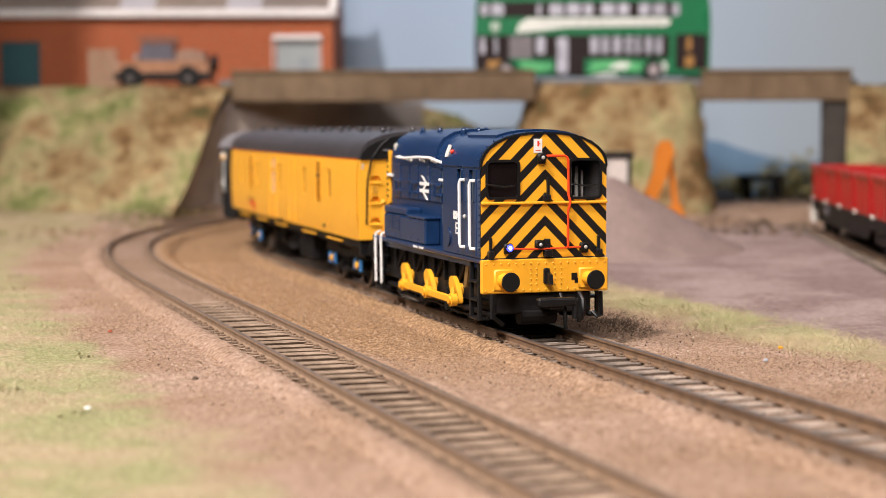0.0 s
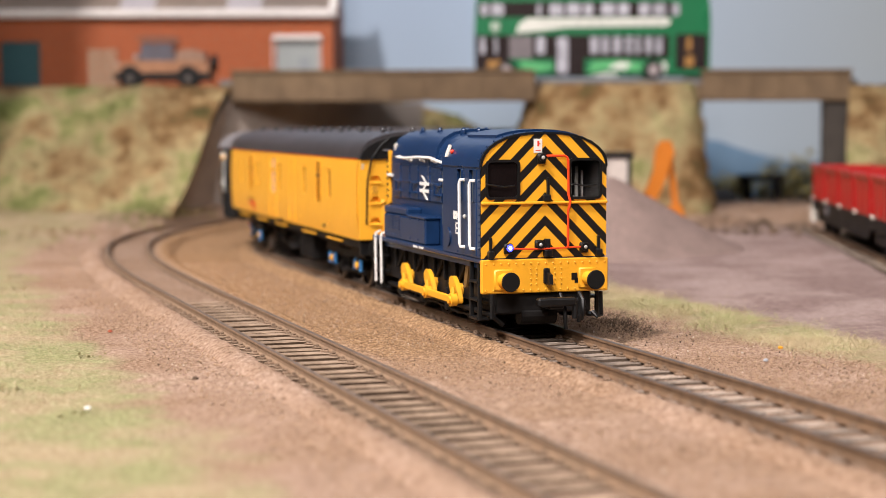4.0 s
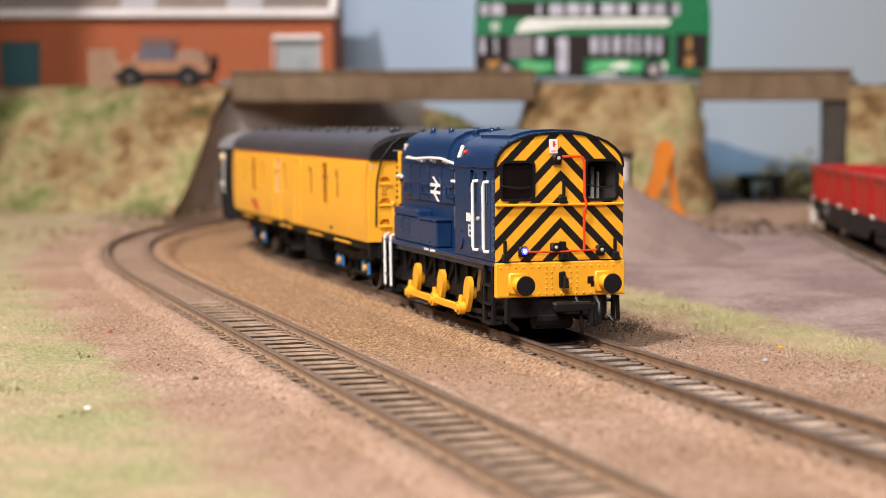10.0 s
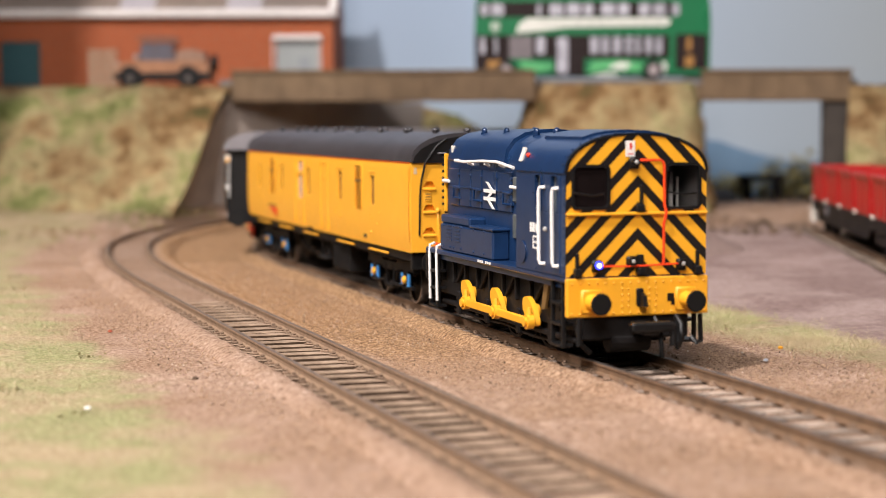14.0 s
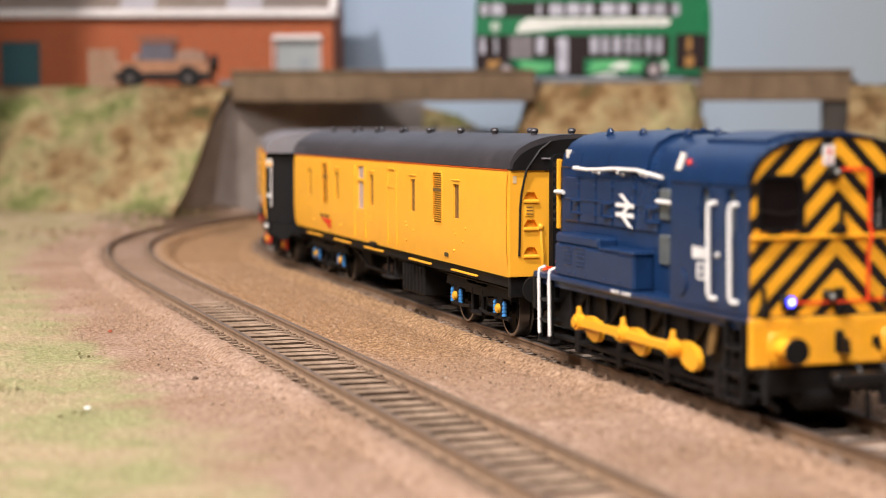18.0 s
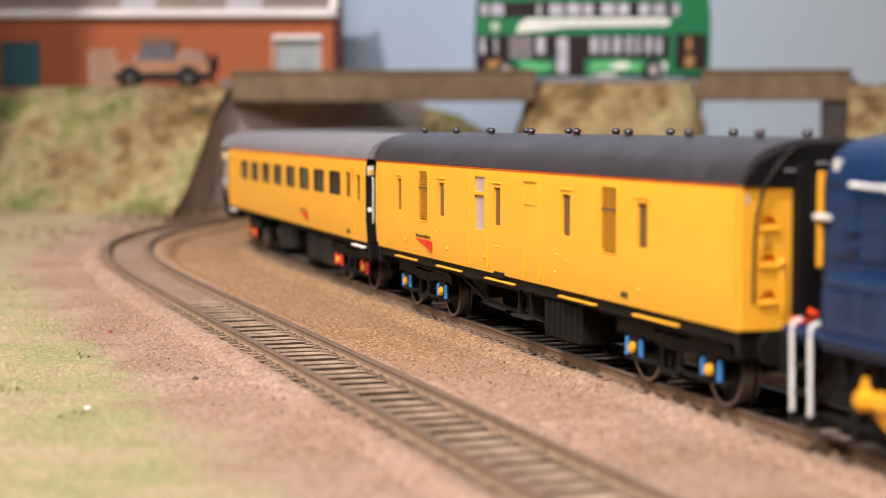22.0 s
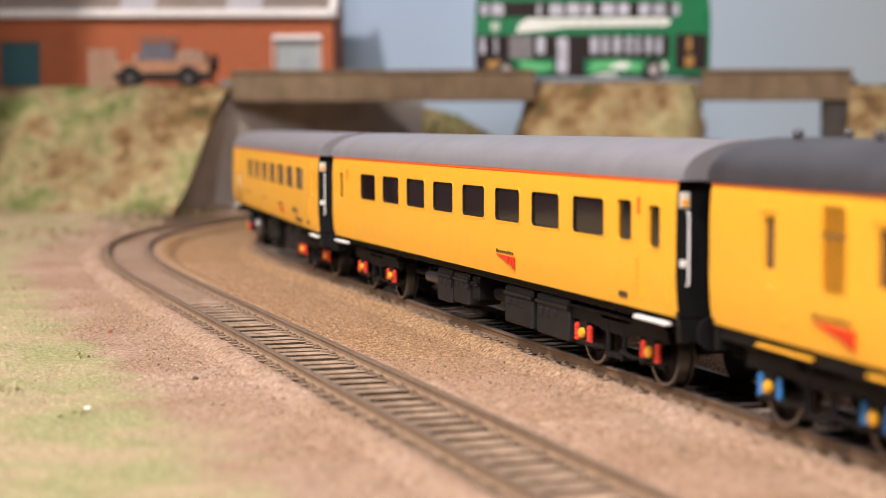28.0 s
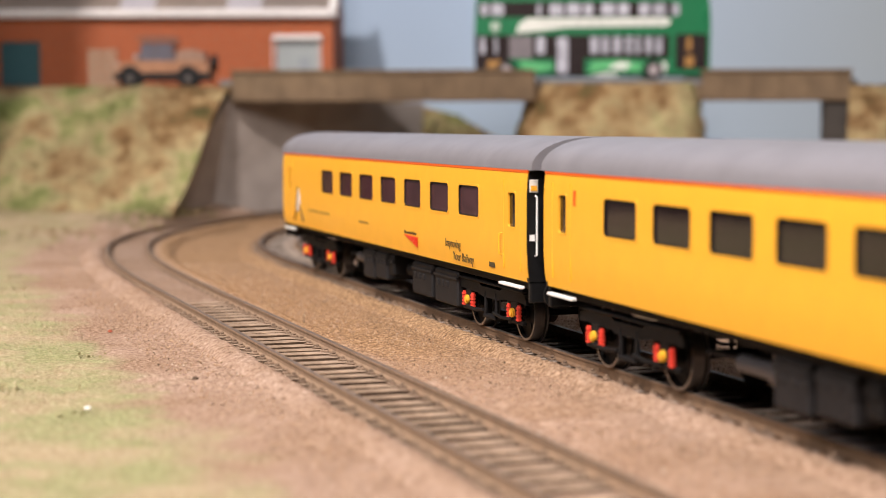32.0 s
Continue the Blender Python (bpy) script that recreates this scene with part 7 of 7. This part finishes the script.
def scatter_ground():
    rnd = random.Random(31)
    left, straw, strip, stones, pale, dark = [], [], [], [], [], []
    for _ in range(95000):
        y = rnd.uniform(215, 800)
        px, py, th = near(-150 + (y - 269) / 0.945)
        o = rnd.uniform(26, 150)
        x, yy = px - math.sin(th) * o, py + math.cos(th) * o
        n1, n2 = noise.noise((x * 0.02, yy * 0.02, 1)), noise.noise((x * 0.09, yy * 0.09, 5))
        keep = smooth(35, 52, o + 10 * n1 + 9 * n2) * (0.12 + 1.3 * max(0, noise.noise((x * 0.035, yy * 0.035, 12)) + 0.2))
        if rnd.random() < keep * 0.75:
            z = 0.3 + 3 * smooth(30, 130, o) * smooth(900, 300, yy) * (0.6 + 0.4 * n1)
            (left if rnd.random() < 0.7 else straw).append((x, yy, z))
    for _ in range(80000):
        y = rnd.uniform(340, 640)
        fx, fy, th = far((y - 464) / 0.955)
        o = rnd.gauss(68, 8.5)
        x, yy = fx + math.sin(th) * o, fy - math.cos(th) * o
        dens = 0.25 + 1.6 * noise.noise((x * 0.05, yy * 0.05, 4)) + 0.3
        if rnd.random() < dens * (0.06 + smooth(415, 470, yy)):
            (strip if rnd.random() < 0.72 else straw).append((x, yy, 0.0))
    for _ in range(42000):
        y = 240 + 460 * rnd.random() ** 1.2
        side = rnd.random()
        if side < 0.55:
            px, py, th = near(-150 + (y - 269) / 0.945)
            o = rnd.uniform(-48, 34)
            x, yy = px - math.sin(th) * o, py + math.cos(th) * o
        else:
            fx, fy, th = far((y - 464) / 0.955)
            o = rnd.uniform(12, 62)
            x, yy = fx + math.sin(th) * o, fy - math.cos(th) * o
            o = 40 if o > 19 else 10
        if abs(o) < 11 and rnd.random() < 0.6:
            continue
        q = rnd.random()
        (pale if q < 0.012 else dark if q < 0.06 else stones).append((x, yy))
    # dense dark grit stands in for the locomotive shadow beside the rails
    for _ in range(2600):
        x, y = rnd.gauss(50, 5), rnd.gauss(496, 14)
        dark.append((x, y))
    blades("grass", "short pale green static grass on the verge", left, GRASSM, 1, 0.4, 1.4, 0.055, 2.2)
    blades("dry_grass", "dry straw-coloured grass fibres", straw, STRAW, 2, 0.5, 2.2, 0.05, 2.8)
    blades("grass", "tufty pale green grass strip beside the line", strip, TUFT, 3, 0.5, 2.7, 0.024, 2.4)
    for nm, pts, m, r0, r1, lab in (("gravel", stones, PEBBLE, 0.09, 0.42, "scattered brown grit and small stones"), ("dark_grit", dark, CLINK, 0.08, 0.36, "dark brown flecks of grit, a dense patch standing for the locomotive shadow"), ("pale_grit", pale, PALEBIT, 0.15, 0.4, "pale flecks of grit")):
        sh = Shape()
        for x, y in pts:
            r = r0 + (r1 - r0) * rnd.random() ** 3
            z = 0.35
            sh.add([(x + r, y, z), (x - r * 0.4, y + r * 0.9, z), (x - r * 0.5, y - r * 0.8, z), (x + rnd.uniform(-.3, .3) * r, y, z + r * 0.9), (x, y, z - r)], [(0, 1, 3), (1, 2, 3), (2, 0, 3), (0, 4, 1), (1, 4, 2), (2, 4, 0)])
        me = bpy.data.meshes.new(nm)
        me.from_pydata([(a * K, b * K, c * K) for a, b, c in sh.v], [], sh.f)
        me.materials.append(m)
        tagged(new(nm, me), lab, "gravel", kind="stuff")


scatter_ground()


def rough_ground():
    """Weeds and rubble at the foot of the banks and on the waste ground."""
    rnd = random.Random(8)
    foot, waste = [], []
    for _ in range(2600):
        x, y = rnd.uniform(-430, -150), 1000 - abs(rnd.gauss(0, 60))
        if rnd.random() < 0.45 + noise.noise((x * 0.03, y * 0.03, 2)):
            foot.append((x, y, 9.0 * smooth(880, 1030, y) + 0.4))
    for _ in range(700):
        u = rnd.random()
        foot.append((-146 - 22 * u + rnd.gauss(0, 5), 1088 - 90 * u + rnd.gauss(0, 6), 7.0 * u + rnd.uniform(0, 5)))
    for _ in range(4200):
        x, y = rnd.uniform(105, 330), rnd.uniform(880, 1290)
        if rnd.random() < 0.35 + 0.9 * noise.noise((x * 0.03, y * 0.03, 7)):
            waste.append((x, y, 5 * smooth(980, 1100, y) * 0.6 + 0.8))
    clumps("weeds", "mottled weeds and scatter at the foot of the bank", foot, None, 3, 0.5, 1.5)
    clumps("rubble", "dark brown rubble on the waste ground", waste, None, 4, 0.8, 3.0, mat("rubble_brown", (0.10, 0.068, 0.045), 0.95, vary=0.5, scale=60, second=(0.21, 0.145, 0.10), mix=0.9))


site(1085, 0.9659)
rough_ground()
SITE[0] = Matrix.Identity(4)


def moss():
    rnd = random.Random(17)
    spots = []
    for _ in range(30):
        y = rnd.uniform(300, 720)
        px, py, th = near(-150 + (y - 269) / 0.945)
        o = rnd.uniform(44, 130)
        cx, cy = px - math.sin(th) * o, py + math.cos(th) * o
        for _ in range(rnd.randint(4, 14)):
            spots.append((cx + rnd.gauss(0, 2.2), cy + rnd.gauss(0, 2.0), 0.9 + 3 * smooth(30, 130, o) * smooth(900, 300, cy) * 0.7))
    clumps("moss", "dark green tufts of moss in the verge", spots, None, 6, 0.3, 0.75, mat("moss_green", (0.20, 0.20, 0.085), 0.95, vary=0.4, scale=200, second=(0.34, 0.27, 0.14)))


moss()


def bit(name, x, y, r, m, label):
    rnd = random.Random(int(x * 7 + y))
    v = []
    sh = Shape().ball((0, 0, r * 0.4), r, r * 0.75, r * 0.6, 7, 5)
    sh.v = [(a + rnd.uniform(-.15, .15) * r, b + rnd.uniform(-.15, .15) * r, c) for a, b, c in sh.v]
    tagged(part(name, sh, m, at=mm(x, y, 0.4)), label, "stone")


bit("dark_stone", -55.3, 383, 0.8, CLINK, "small dark clinker lying on the verge")
bit("white_chip", -71, 343, 0.75, WHITE, "tiny white chip in the grass")
bit("red_chip", -91.2, 472, 0.7, mat("faded_red", (0.32, 0.07, 0.03), 0.8), "tiny red chip in the verge")
bit("dark_stone", 2.5, 275, 1.2, CLINK, "small dark clinker lying on the verge")
bit("pale_scrap", 77, 411, 0.7, mat("scrap_grey", (0.45, 0.47, 0.52), 0.6), "small grey scrap in the dirt")
bit("yellow_scrap", 85, 434, 0.7, WARN, "small yellow scrap in the dirt")


# ---- movement ----
VEHICLES = [(LOCO, 58.5, 23.0), (VAN, 241.9, 81.0), (CA, 500.1, 93.5), (CB, 771.7, 93.5)]


def heading(s_front, centre, half):
    ax, ay, _ = far(s_front + centre - half)
    bx, by, _ = far(s_front + centre + half)
    return (ax + bx) / 2, (ay + by) / 2, math.degrees(math.atan2(ay - by, ax - bx))


def vehicle_pose(s_front, centre, half):
    x, y, a = heading(s_front, centre, half)
    return mm(x, y, RT, 0, 0, a)


def motions():
    times = [0.0, 4.0, 7.0, 7.4] + [f / 30 for f in range(228, 960, 6)] + [32.0]
    fine = [0.0, 4.0, 7.0, 7.4] + [f / 30 for f in range(226, 960, 4)] + [32.0]
    start = run(0.0)
    for ob, centre, half in VEHICLES:
        walk(ob, [(t, vehicle_pose(run(t), centre, half)) for t in times])
    # wheels, cranks and rods of the locomotive
    for w, x in LOCO_WHEELS:
        walk(w, [(t, mm(x, 0, 9.1) @ pose(0, 0, 0, 0, math.degrees((start - run(t)) / 9.1) + 37.0, 0)) for t in fine])
    for rod, sg in LOCO_RODS:
        rows = []
        for t in fine:
            a = radians(-37.0 + (90.0 if sg > 0 else 0.0)) - (start - run(t)) / 9.1
            rows.append((t, mm(1.4 + 4.0 * math.cos(a), 0, 9.1 + 4.0 * math.sin(a))))
        walk(rod, rows)
    # bogies turn under their vehicles, wheelsets roll
    for b, centre, half, e, sets in BOGIES:
        rows = []
        for t in times:
            s = run(t)
            _, _, body = heading(s, centre, half)
            _, _, bog = heading(s, centre - e * half, 17.2)
            d = (bog - body + 180) % 360 - 180
            rows.append((t, mm(e * half, 0, 0, 0, 0, d)))
        walk(b, rows)
        for w, ax in sets:
            walk(w, [(t, mm(ax, 0, 6.9) @ pose(0, 0, 0, 0, math.degrees((start - run(t)) / 7.0), 0)) for t in fine])


motions()
